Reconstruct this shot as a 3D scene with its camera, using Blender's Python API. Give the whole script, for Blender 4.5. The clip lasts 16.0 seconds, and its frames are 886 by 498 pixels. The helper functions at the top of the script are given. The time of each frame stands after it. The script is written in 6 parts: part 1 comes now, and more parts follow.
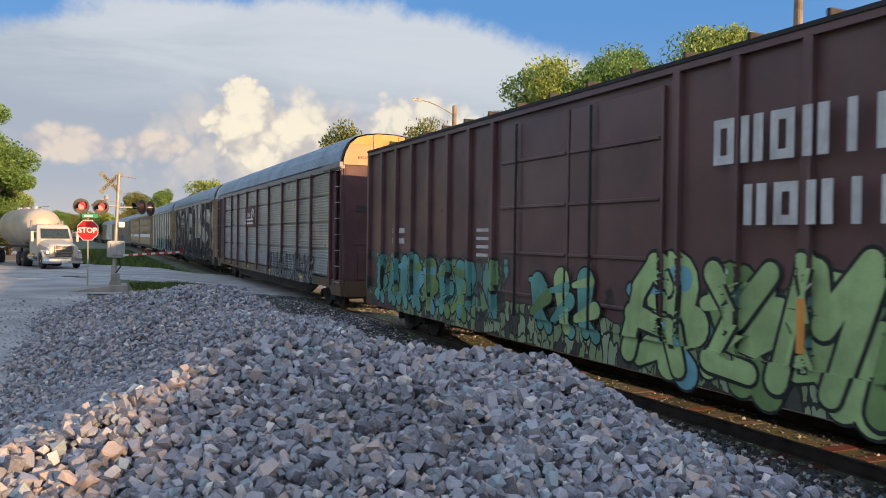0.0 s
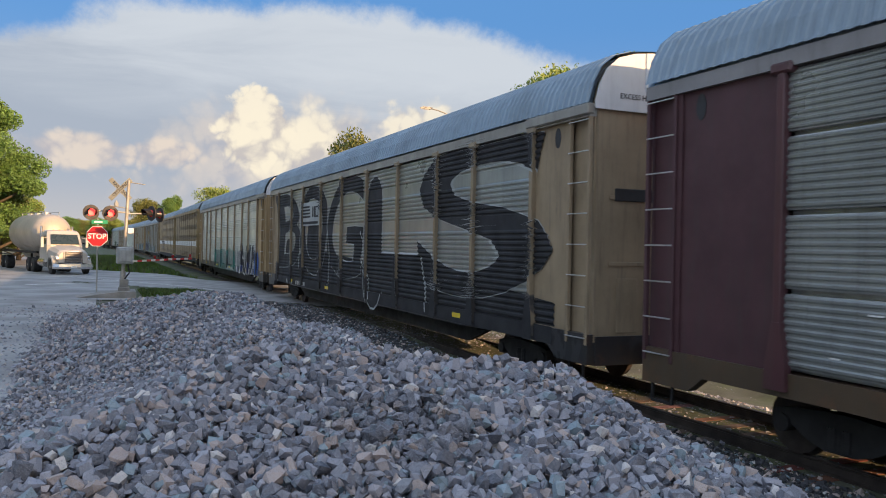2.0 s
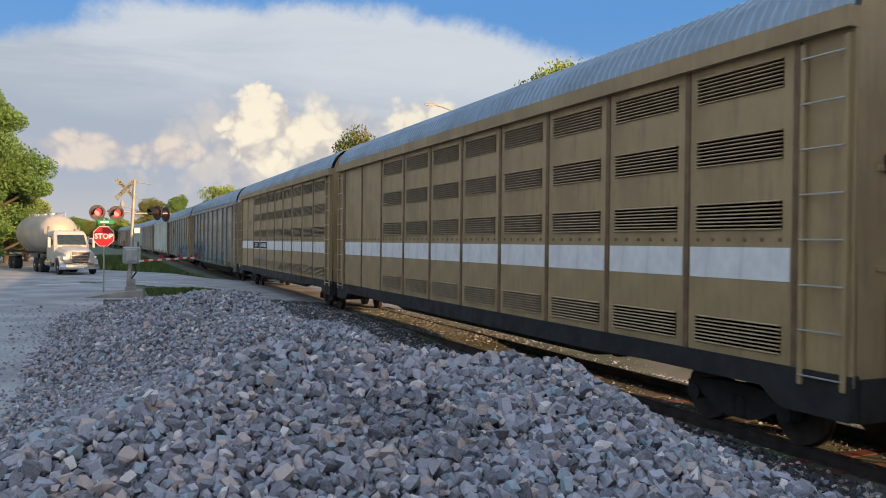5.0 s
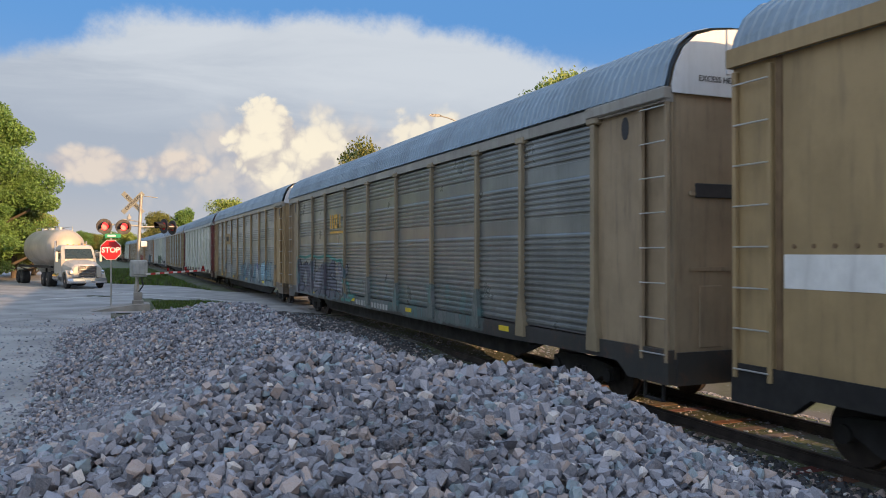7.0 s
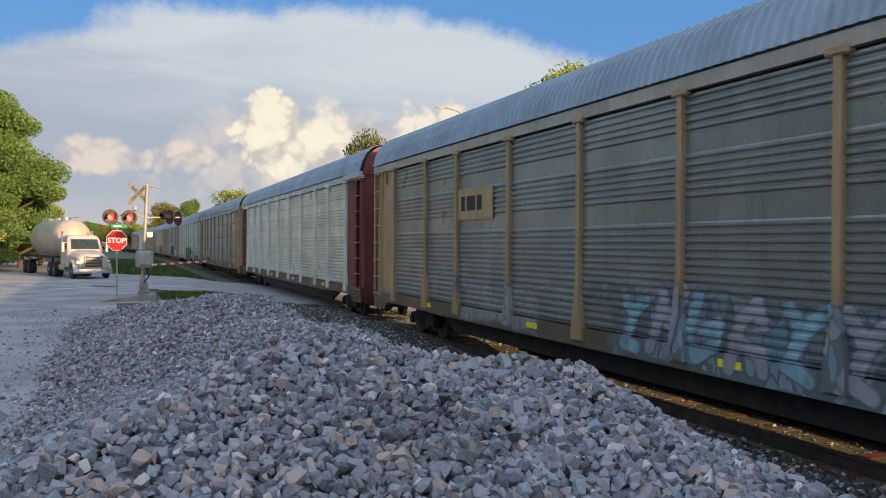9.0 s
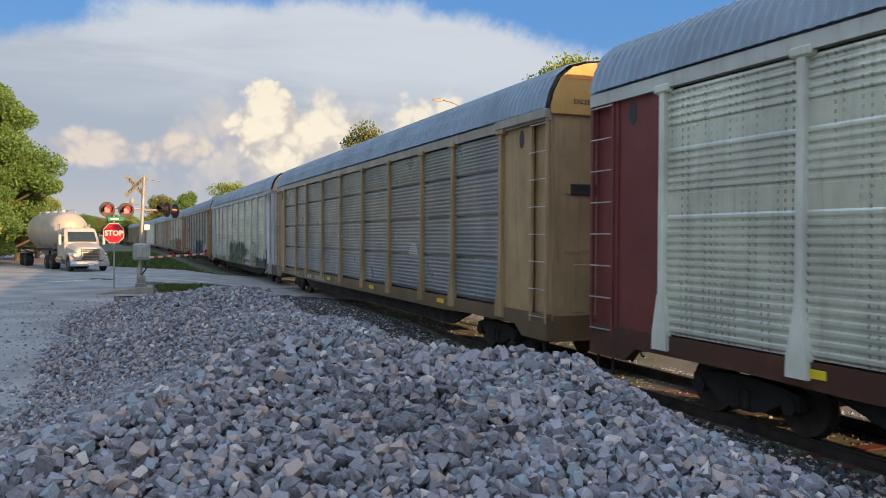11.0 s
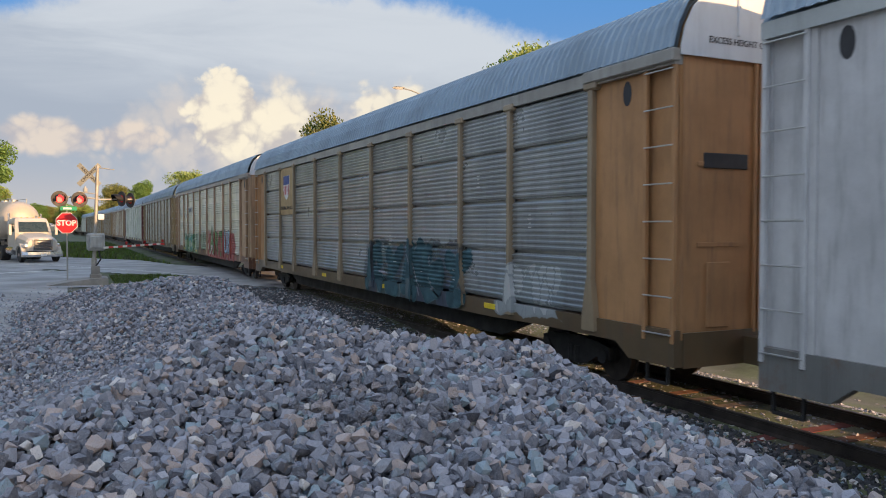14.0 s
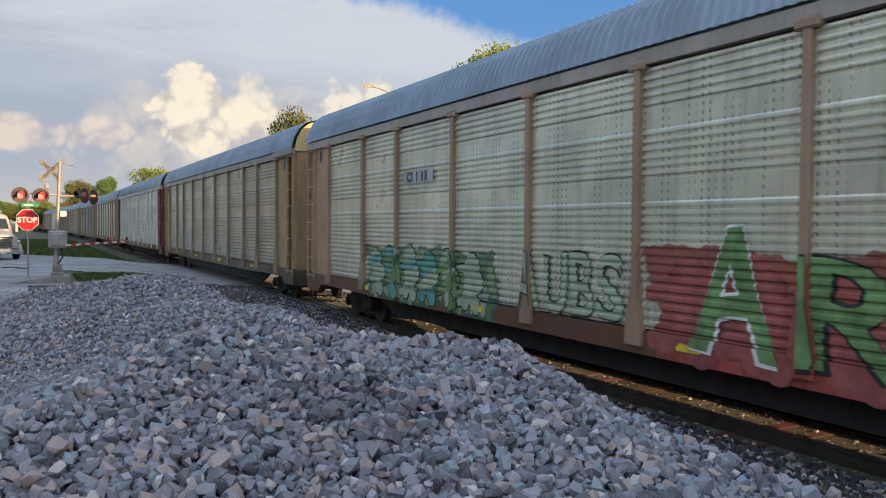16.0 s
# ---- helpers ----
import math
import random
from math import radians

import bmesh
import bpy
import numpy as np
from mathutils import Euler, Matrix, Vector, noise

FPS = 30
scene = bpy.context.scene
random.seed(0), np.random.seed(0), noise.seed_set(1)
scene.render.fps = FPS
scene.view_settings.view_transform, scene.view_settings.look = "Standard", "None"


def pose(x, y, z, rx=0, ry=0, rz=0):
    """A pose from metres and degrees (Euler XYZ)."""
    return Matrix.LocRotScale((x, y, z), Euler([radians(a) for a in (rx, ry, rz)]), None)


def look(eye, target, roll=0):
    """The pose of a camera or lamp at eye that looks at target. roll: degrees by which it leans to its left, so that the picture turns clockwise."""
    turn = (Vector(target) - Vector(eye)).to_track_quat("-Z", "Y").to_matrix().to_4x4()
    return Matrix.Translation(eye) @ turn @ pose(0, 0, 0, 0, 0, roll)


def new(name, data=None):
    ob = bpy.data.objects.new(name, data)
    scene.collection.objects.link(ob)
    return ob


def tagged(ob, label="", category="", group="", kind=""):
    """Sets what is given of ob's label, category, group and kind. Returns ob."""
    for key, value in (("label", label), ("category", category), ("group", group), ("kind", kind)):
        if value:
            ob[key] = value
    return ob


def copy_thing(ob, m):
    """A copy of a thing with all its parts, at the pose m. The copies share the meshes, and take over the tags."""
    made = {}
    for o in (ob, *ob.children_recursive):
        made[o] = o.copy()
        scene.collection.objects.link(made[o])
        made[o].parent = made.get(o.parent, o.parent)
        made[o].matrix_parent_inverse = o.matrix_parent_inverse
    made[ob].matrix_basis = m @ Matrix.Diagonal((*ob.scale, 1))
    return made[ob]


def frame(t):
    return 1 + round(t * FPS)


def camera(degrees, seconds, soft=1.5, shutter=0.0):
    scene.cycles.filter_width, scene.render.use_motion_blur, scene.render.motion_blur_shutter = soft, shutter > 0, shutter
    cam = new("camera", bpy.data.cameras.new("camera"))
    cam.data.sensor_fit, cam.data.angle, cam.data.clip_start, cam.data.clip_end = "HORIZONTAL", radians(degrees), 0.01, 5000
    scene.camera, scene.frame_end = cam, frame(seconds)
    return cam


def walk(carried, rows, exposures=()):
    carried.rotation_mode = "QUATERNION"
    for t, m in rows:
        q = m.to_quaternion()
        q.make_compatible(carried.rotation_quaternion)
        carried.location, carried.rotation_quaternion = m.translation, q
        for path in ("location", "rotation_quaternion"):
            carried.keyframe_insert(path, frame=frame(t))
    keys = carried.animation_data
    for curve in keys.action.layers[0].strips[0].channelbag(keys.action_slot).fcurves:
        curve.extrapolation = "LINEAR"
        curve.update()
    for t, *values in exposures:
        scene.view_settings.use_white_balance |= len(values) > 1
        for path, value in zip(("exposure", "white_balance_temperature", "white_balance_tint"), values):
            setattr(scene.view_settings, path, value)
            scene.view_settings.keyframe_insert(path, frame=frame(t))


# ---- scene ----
cam = camera(58.7, 16.0, soft=0.95, shutter=0.06)
walk(cam, [
    (0, pose(0, 0, 2.6, 89.21, -0.81, -24.27)), (0.5, pose(0, 0, 2.6, 89.37, -0.54, -23.97)),
    (1, pose(0, 0, 2.6, 89.56, -0.64, -23.87)), (1.5, pose(0, 0, 2.6, 89.68, -0.92, -23.87)),
    (2, pose(0, 0, 2.6, 89.79, -1.16, -23.70)), (2.5, pose(0, 0, 2.6, 90.05, -1.48, -23.46)),
    (3, pose(0, 0, 2.6, 90.11, -1.33, -23.34)), (3.5, pose(0, 0, 2.6, 89.80, -0.98, -23.40)),
    (4, pose(0, 0, 2.6, 89.50, -0.77, -23.34)), (6.5, pose(0, 0, 2.6, 90.09, -0.30, -23.18)),
    (7, pose(0, 0, 2.6, 90.28, -0.00, -22.86)), (7.5, pose(0, 0, 2.6, 90.18, 0.08, -22.69)),
    (8, pose(0, 0, 2.6, 89.96, 0.16, -22.89)), (8.5, pose(0, 0, 2.6, 89.81, 0.05, -22.85)),
    (9, pose(0, 0, 2.6, 89.72, -0.32, -22.49)), (11.5, pose(0, 0, 2.6, 88.99, -0.23, -22.86)),
    (12, pose(0, 0, 2.6, 88.76, -0.11, -23.27)), (12.5, pose(0, 0, 2.6, 88.58, -0.04, -23.59)),
    (13, pose(0, 0, 2.6, 88.46, -0.04, -24.28)), (13.5, pose(0, 0, 2.6, 88.40, 0.07, -24.98)),
    (14, pose(0, 0, 2.6, 88.37, -0.10, -25.52)), (14.5, pose(0, 0, 2.6, 88.24, -0.27, -25.93)),
    (15, pose(0, 0, 2.6, 88.25, -0.23, -26.50)), (15.5, pose(0, 0, 2.6, 88.33, -0.28, -27.23)),
    (16, pose(0, 0, 2.6, 88.30, -0.38, -27.79)),
], exposures=[(0, 0.84), (16, 0.84)])

# ---- light: low sun behind the camera, beyond the track; blue sky with a large anvil cloud ----
SUN_TO = Vector((2.18, -4.2, 1.0)).normalized()
SUN_EL = math.asin(SUN_TO.z)
SUN_AZ = math.atan2(SUN_TO.x, SUN_TO.y)
sun = new("sun", bpy.data.lights.new("sun", "SUN"))
sun.data.energy, sun.data.angle, sun.data.color = 4.6, radians(0.6), (1.0, 0.60, 0.30)
sun.matrix_world = look(SUN_TO * 60, (0, 0, 0))


class Nodes:
    """Short hand for building node trees."""

    def __init__(self, tree):
        self.tree = tree
        tree.nodes.clear()

    def add(self, kind, **values):
        node = self.tree.nodes.new(kind)
        for key, value in values.items():
            if key in node.inputs.keys():
                self.put(node.inputs[key], value)
            else:
                setattr(node, key, value)
        return node

    def put(self, socket, value):
        if isinstance(value, bpy.types.NodeSocket):
            self.tree.links.new(value, socket)
        elif isinstance(value, tuple) and len(value) == 3 and socket.type == "RGBA":
            socket.default_value = (*value, 1)
        else:
            socket.default_value = value

    def math(self, op, a, b=0.0, c=0.0, clamp=False):
        node = self.tree.nodes.new("ShaderNodeMath")
        node.operation, node.use_clamp = op, clamp
        for socket, value in zip(node.inputs, (a, b, c)):
            self.put(socket, value)
        return node.outputs[0]

    def mix(self, fac, a, b):
        node = self.tree.nodes.new("ShaderNodeMix")
        node.data_type = "RGBA"
        self.put(node.inputs[0], fac)
        self.put(node.inputs[6], a)
        self.put(node.inputs[7], b)
        return node.outputs[2]

    def noise(self, scale, detail=4.0, rough=0.55, vector=None, distort=0.0):
        node = self.add("ShaderNodeTexNoise", Scale=scale, Detail=detail, Roughness=rough, Distortion=distort)
        if vector is not None:
            self.put(node.inputs["Vector"], vector)
        return node.outputs["Fac"]

    def ramp(self, value, lo, hi, a=0.0, b=1.0):
        node = self.add("ShaderNodeMapRange", interpolation_type="SMOOTHSTEP")
        for n, v in enumerate((value, lo, hi, a, b)):
            self.put(node.inputs[n], v)
        return node.outputs[0]


def build_sky():
    world = bpy.data.worlds.new("sky")
    scene.world = world
    world.use_nodes = True
    n = Nodes(world.node_tree)
    out = n.add("ShaderNodeOutputWorld")
    sky = n.add("ShaderNodeTexSky", sky_type="NISHITA", sun_disc=False, sun_elevation=SUN_EL, sun_rotation=SUN_AZ, air_density=1.0, dust_density=0.6, ozone_density=2.5)
    coord = n.add("ShaderNodeTexCoord").outputs["Generated"]
    xyz = n.add("ShaderNodeSeparateXYZ", Vector=coord)
    x, y, z = xyz.outputs
    az = n.math("MULTIPLY", n.math("ARCTAN2", x, y), 57.29578)
    el = n.math("MULTIPLY", n.math("ARCSINE", z), 57.29578)
    warp = n.noise(7.0, 8.0, 0.62, coord)
    warp2 = n.noise(30.0, 9.0, 0.7, coord)
    wispy = n.noise(3.0, 7.0, 0.6, n.add("ShaderNodeMapping", Vector=coord, Scale=(1, 1, 7)).outputs[0], 0.6)
    w = n.math("SUBTRACT", warp, 0.5)
    w2 = n.math("SUBTRACT", warp2, 0.5)

    def blob(ca, ce, ra, re, rag, rag2, soft):
        """A cloud body: an ellipse in azimuth and elevation with a ragged edge."""
        da = n.math("DIVIDE", n.math("SUBTRACT", az, ca), ra)
        de = n.math("DIVIDE", n.math("SUBTRACT", el, ce), re)
        d = n.math("SQRT", n.math("ADD", n.math("MULTIPLY", da, da), n.math("MULTIPLY", de, de)))
        d = n.math("ADD", d, n.math("ADD", n.math("MULTIPLY", w, rag), n.math("MULTIPLY", w2, rag2)))
        return n.ramp(d, 1.0 + soft, 1.0 - soft)

    # blue overhead, paler low down
    blue = n.mix(0.8, sky.outputs[0], (1.15, 3.2, 7.0))
    colour = n.mix(n.math("MULTIPLY", n.ramp(el, 16, 2), 0.6), blue, (4.6, 5.0, 5.8))

    def facing(way):
        node = n.tree.nodes.new("ShaderNodeVectorMath")
        node.operation = "DOT_PRODUCT"
        n.put(node.inputs[0], coord)
        node.inputs[1].default_value = way
        return node.outputs["Value"]

    # broken sunlit cloud over the rest of the sky, glowing towards the sun
    cover = n.math("MULTIPLY", n.ramp(n.noise(2.2, 7.0, 0.6, coord, 0.4), 0.30, 0.55), n.ramp(facing((0.25, 0.93, 0.27)), 0.86, 0.55))
    colour = n.mix(n.math("MULTIPLY", cover, 0.9), colour, (9.2, 10.4, 12.4))
    colour = n.mix(n.ramp(facing(SUN_TO), 0.86, 1.0, 0.0, 0.9), colour, (22.0, 16.0, 9.0))
    # the anvil, and the towers in front of it
    anvil = blob(14, 0, 30, 16.6, 0.28, 0.07, 0.045)
    shade = n.math("ADD", n.math("MULTIPLY", wispy, 0.9), n.math("ADD", n.ramp(el, 4, 15, -0.35, 0.30), n.ramp(az, -4, 30, -0.1, 0.15)))
    body = n.mix(n.ramp(shade, 0.15, 0.85), (3.9, 4.4, 5.2), (6.0, 6.4, 6.9))
    colour = n.mix(n.math("MULTIPLY", anvil, 0.97), colour, body)
    swirl = n.add("ShaderNodeTexNoise", Scale=18.0, Detail=5.0, Vector=coord).outputs["Color"]
    bent = n.tree.nodes.new("ShaderNodeVectorMath")
    bent.operation = "MULTIPLY_ADD"
    n.put(bent.inputs[0], swirl)
    bent.inputs[1].default_value = (0.05, 0.05, 0.05)
    n.put(bent.inputs[2], coord)
    billow = n.math("ADD", n.math("MULTIPLY", n.add("ShaderNodeTexVoronoi", feature="F1", Scale=26.0, Vector=bent.outputs[0]).outputs["Distance"], 0.6),
                    n.math("MULTIPLY", n.add("ShaderNodeTexVoronoi", feature="F1", Scale=70.0, Vector=bent.outputs[0]).outputs["Distance"], 0.4))
    puff = n.math("SUBTRACT", n.math("ADD", n.math("MULTIPLY", n.noise(24.0, 9.0, 0.6, coord, 0.35), 0.6), 0.53), n.math("MULTIPLY", billow, 0.55))
    w2 = n.math("ADD", n.math("MULTIPLY", w2, 0.5), n.math("SUBTRACT", billow, 0.5))
    lit = n.mix(n.ramp(puff, 0.36, 0.62), (5.6, 5.2, 5.0), (9.2, 8.3, 6.6))
    pink = n.mix(n.ramp(puff, 0.36, 0.62), (5.0, 4.7, 4.9), (7.8, 6.7, 5.7))
    for spec, tone, much in (((14.0, 5.6, 10.0, 3.6, 1.6, 0.8, 0.45), pink, 0.55), ((22.5, 7.6, 3.6, 2.6, 1.8, 0.9, 0.22), lit, 0.8), ((14.4, 7.2, 2.6, 2.3, 1.0, 0.7, 0.35), lit, 0.75), ((10.2, 8.0, 2.5, 2.9, 0.6, 0.8, 0.10), lit, 0.95), ((12.2, 6.6, 3.4, 2.4, 0.8, 0.8, 0.3), lit, 0.85),
                             ((-1.2, 5.8, 3.6, 1.15, 1.7, 0.8, 0.3), pink, 0.85), ((3.9, 5.8, 2.3, 1.05, 1.7, 0.8, 0.3), pink, 0.85), ((-12, 5.6, 5, 1.4, 1.7, 0.8, 0.3), pink, 0.8), ((31, 6, 5, 2, 1.7, 0.8, 0.3), pink, 0.8)):
        colour = n.mix(n.math("MULTIPLY", blob(*spec), much), colour, tone)
    colour = n.mix(n.ramp(el, 5.0, 0.5, 0.0, 0.7), colour, (5.7, 5.4, 5.3))
    bg = n.add("ShaderNodeBackground", Color=colour, Strength=0.0595)
    n.tree.links.new(bg.outputs[0], out.inputs[0])


build_sky()


# ---- materials ----
MATS = {}


def stone_material(name, island, dark=1.0):
    m = bpy.data.materials.new(name)
    m.use_nodes = True
    n = Nodes(m.node_tree)
    out = n.add("ShaderNodeOutputMaterial")
    coord = n.add("ShaderNodeTexCoord").outputs["Object"]
    rnd = n.add("ShaderNodeNewGeometry").outputs["Random Per Island"] if island else n.add("ShaderNodeObjectInfo").outputs["Random"]
    k = 1.0 if island else 0.035
    r2 = n.math("FRACT", n.math("MULTIPLY", rnd, 37.7))
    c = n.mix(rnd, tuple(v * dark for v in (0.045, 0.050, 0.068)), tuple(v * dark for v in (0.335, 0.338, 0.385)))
    c = n.mix(n.ramp(r2, 0.80, 0.86), c, (0.36, 0.29, 0.26))
    c = n.mix(n.ramp(r2, 0.955, 0.965), c, (0.55, 0.52, 0.50))
    c = n.mix(n.ramp(r2, 0.10, 0.05), c, (0.20, 0.27, 0.31))
    grain = n.noise(75.0 * k, 6.0, 0.7, coord)
    fleck = n.noise(260.0 * k, 3.0, 0.6, coord)
    c = n.mix(n.ramp(fleck, 0.58, 0.70, 0.0, 0.42 * dark), c, (0.50, 0.50, 0.53))
    c = n.mix(n.ramp(fleck, 0.44, 0.34, 0.0, 0.55), c, (0.04, 0.04, 0.05))
    c = n.mix(n.ramp(grain, 0.35, 0.7, 0.0, 0.32 * dark), c, (0.38, 0.385, 0.42))
    bsdf = n.add("ShaderNodeBsdfPrincipled", **{"Base Color": c, "Roughness": 0.62})
    n.put(bsdf.inputs["Normal"], n.add("ShaderNodeBump", Strength=0.5, Distance=0.005 / k, Height=n.noise(90.0 * k, 4.0, 0.6, coord)).outputs[0])
    n.put(out.inputs[0], bsdf.outputs[0])
    MATS[name] = m


def material(name, colour, rough=0.7, metal=0.0, vary=0.25, scale=3.0, bump=0.15, fine=60.0, dirt=0.0, dirt_colour=(0.06, 0.05, 0.045), per_piece=0.0, island=0.0, tint=None, emit=0.0):
    """Painted, rusted or mineral surface: two scales of variation, grime and fine relief, in metres."""
    if name in MATS:
        return MATS[name]
    m = bpy.data.materials.new(name)
    m.use_nodes = True
    n = Nodes(m.node_tree)
    out = n.add("ShaderNodeOutputMaterial")
    coord = n.add("ShaderNodeTexCoord").outputs["Object"]
    big = n.noise(scale, 6.0, 0.6, coord)
    small = n.noise(fine, 4.0, 0.6, coord)
    c = n.mix(n.ramp(big, 0.3, 0.7), tuple(v * (1 - vary) for v in colour), tuple(min(1, v * (1 + vary)) for v in colour))
    if tint:
        c = n.mix(n.ramp(n.noise(scale * 0.6, 3.0, 0.5, coord), 0.45, 0.7), c, tint)
    c = n.mix(n.ramp(small, 0.4, 0.75, 0.0, vary * 0.7), c, tuple(v * 0.45 for v in colour))
    if dirt:
        streak = n.noise(2.2, 6.0, 0.65, n.add("ShaderNodeMapping", Vector=coord, Scale=(3, 3, 0.35)).outputs[0])
        c = n.mix(n.ramp(streak, 0.46, 0.8, 0.0, dirt), c, dirt_colour)
    if per_piece or island:
        rnd = n.add("ShaderNodeNewGeometry").outputs["Random Per Island"] if island else n.add("ShaderNodeObjectInfo").outputs["Random"]
        k = per_piece or island
        hsv = n.add("ShaderNodeHueSaturation", Color=c, Value=n.ramp(rnd, 0, 1, 1 - k, 1 + k), Hue=n.ramp(n.math("FRACT", n.math("MULTIPLY", rnd, 7.3)), 0, 1, 0.47, 0.53),
                    Saturation=n.ramp(n.math("FRACT", n.math("MULTIPLY", rnd, 13.7)), 0, 1, 0.6, 1.5))
        c = hsv.outputs[0]
    bsdf = n.add("ShaderNodeBsdfPrincipled", **{"Base Color": c, "Roughness": n.ramp(big, 0.2, 0.8, min(1, rough + 0.1), max(0.05, rough - 0.1)), "Metallic": metal})
    if emit:
        n.put(bsdf.inputs["Emission Color"], colour)
        bsdf.inputs["Emission Strength"].default_value = emit
    if bump:
        b = n.add("ShaderNodeBump", Strength=bump, Distance=0.01, Height=n.math("ADD", small, big))
        n.put(bsdf.inputs["Normal"], b.outputs[0])
    n.put(out.inputs[0], bsdf.outputs[0])
    MATS[name] = m
    return m


# ---- mesh helpers ----
def part(name, bm, mat, parent=None, label="", smooth=False):
    """Links a bmesh, or a mesh that is shared, as one mesh object under a thing or a part."""
    if isinstance(bm, bmesh.types.BMesh):
        me = bpy.data.meshes.new(name)
        bm.to_mesh(me)
        bm.free()
    else:
        me = bm
    ob = new(name, me)
    if not me.materials:
        me.materials.append(None)
    ob.material_slots[0].link = "OBJECT"
    ob.material_slots[0].material = mat
    if smooth:
        for p in me.polygons:
            p.use_smooth = True
    if parent is not None:
        ob.parent = parent
    if label:
        ob["label"] = label
    return ob


def box(bm, x0, x1, y0, y1, z0, z1, bevel=0.0, m=None):
    made = bmesh.ops.create_cube(bm, size=1, matrix=(m or Matrix()) @ Matrix.Translation(((x0 + x1) / 2, (y0 + y1) / 2, (z0 + z1) / 2)) @ Matrix.Diagonal((abs(x1 - x0), abs(y1 - y0), abs(z1 - z0), 1)))
    if bevel:
        edges = list({e for v in made["verts"] for e in v.link_edges})
        bmesh.ops.bevel(bm, geom=edges, offset=bevel, segments=1, affect="EDGES")
    return bm


def cyl(bm, a, b, r, r2=None, seg=12, caps=True):
    a, b = Vector(a), Vector(b)
    m = Matrix.Translation((a + b) / 2) @ (b - a).to_track_quat("Z", "Y").to_matrix().to_4x4()
    bmesh.ops.create_cone(bm, cap_ends=caps, segments=seg, radius1=r, radius2=r if r2 is None else r2, depth=(b - a).length, matrix=m)
    return bm


def bm_new(fn=None, *a, **k):
    bm = bmesh.new()
    if fn:
        fn(bm, *a, **k)
    return bm


def sweep(bm, rings, closed=True, cap=True):
    """Joins rings of points, each a list of the same length, into a skin."""
    vs = [[bm.verts.new(p) for p in ring] for ring in rings]
    k = len(rings[0])
    for a, b in zip(vs, vs[1:]):
        for i in range(k if closed else k - 1):
            j = (i + 1) % k
            bm.faces.new((a[i], a[j], b[j], b[i]))
    if cap and closed:
        bm.faces.new(list(reversed(vs[0])))
        bm.faces.new(vs[-1])
    return bm


def np_mesh(name, verts, faces):
    """A mesh from arrays of vertices and of triangles."""
    me = bpy.data.meshes.new(name)
    me.vertices.add(len(verts))
    me.vertices.foreach_set("co", np.asarray(verts, np.float32).ravel())
    me.loops.add(faces.size)
    me.loops.foreach_set("vertex_index", np.asarray(faces, np.int32).ravel())
    me.polygons.add(len(faces))
    me.polygons.foreach_set("loop_start", np.arange(0, faces.size, faces.shape[1], dtype=np.int32))
    me.polygons.foreach_set("use_smooth", np.zeros(len(faces), bool))
    me.update(calc_edges=True)
    me.validate()
    return me


# ---- the lie of the land; z = 0 is the top of the rails ----
TRACK_X, CURVE_Y, BEND = 9.22, 85.0, 0.00025
VIEW = math.radians(22.86)


def smooth(e0, e1, x):
    t = np.clip((x - e0) / (e1 - e0), 0, 1)
    return t * t * (3 - 2 * t)


def track_at(s):
    """Centre line of the track and its heading to the left, in radians, s metres along."""
    if s < CURVE_Y:
        return TRACK_X, s, 0.0
    a = (s - CURVE_Y) * BEND
    return TRACK_X - (1 - math.cos(a)) / BEND, CURVE_Y + math.sin(a) / BEND, a


def crossing_mask(x, y):
    """1 on the road that crosses the track on the skew."""
    d = (x - 8.5) * 0.857 + (y - 37.0) * 0.515
    return smooth(9.6, 7.4, np.abs(d))


def ground_z(x, y):
    xc = x + np.where(y > CURVE_Y, (y - CURVE_Y) ** 2 * BEND / 2, 0)
    left = smooth(7.0, 4.6, xc)
    z = np.where(xc < 9.2, -0.42 + 0.64 * left, -0.42)
    bed = smooth(2.9, 1.5, np.abs(xc - TRACK_X))
    z = np.maximum(z, -0.42 + 0.24 * bed)
    z = z + smooth(13, 20, xc) * 0.35
    c = crossing_mask(x, y)
    return z * (1 - c) + c * np.where(xc < 9, 0.22 * smooth(7.2, 4.0, xc) - 0.02, -0.02)


def pile_z(x, y):
    """Surface of the long heap of ballast; far below ground where there is none."""
    u = x * math.cos(VIEW) - y * math.sin(VIEW)
    v = x * math.sin(VIEW) + y * math.cos(VIEW)
    top = np.minimum.reduce([1.90 - 0.16 * (4.6 - v) - 0.05 * u, 1.91 - 0.62 * (v - 4.75) - 0.09 * u, 1.88 - 0.66 * (u - 0.75), 1.91 - 0.38 * (-1.1 - u), 1.70 - 0.62 * (-2.0 - u)])
    ridge = np.minimum.reduce([0.20 + 0.33 * (x + 1.35), 1.42 - 0.72 * (x - 2.9), 1.36 + 0 * x, 1.36 - 0.16 * (y - 20.0), 1.36 + 0.55 * (y + 3.0)])
    ridge = ridge + 0.10 * np.sin(y * 0.9 + 0.7 * x) * np.cos(x * 1.1)
    k = 10.0
    return np.log(np.exp(k * top) + np.exp(k * ridge)) / k


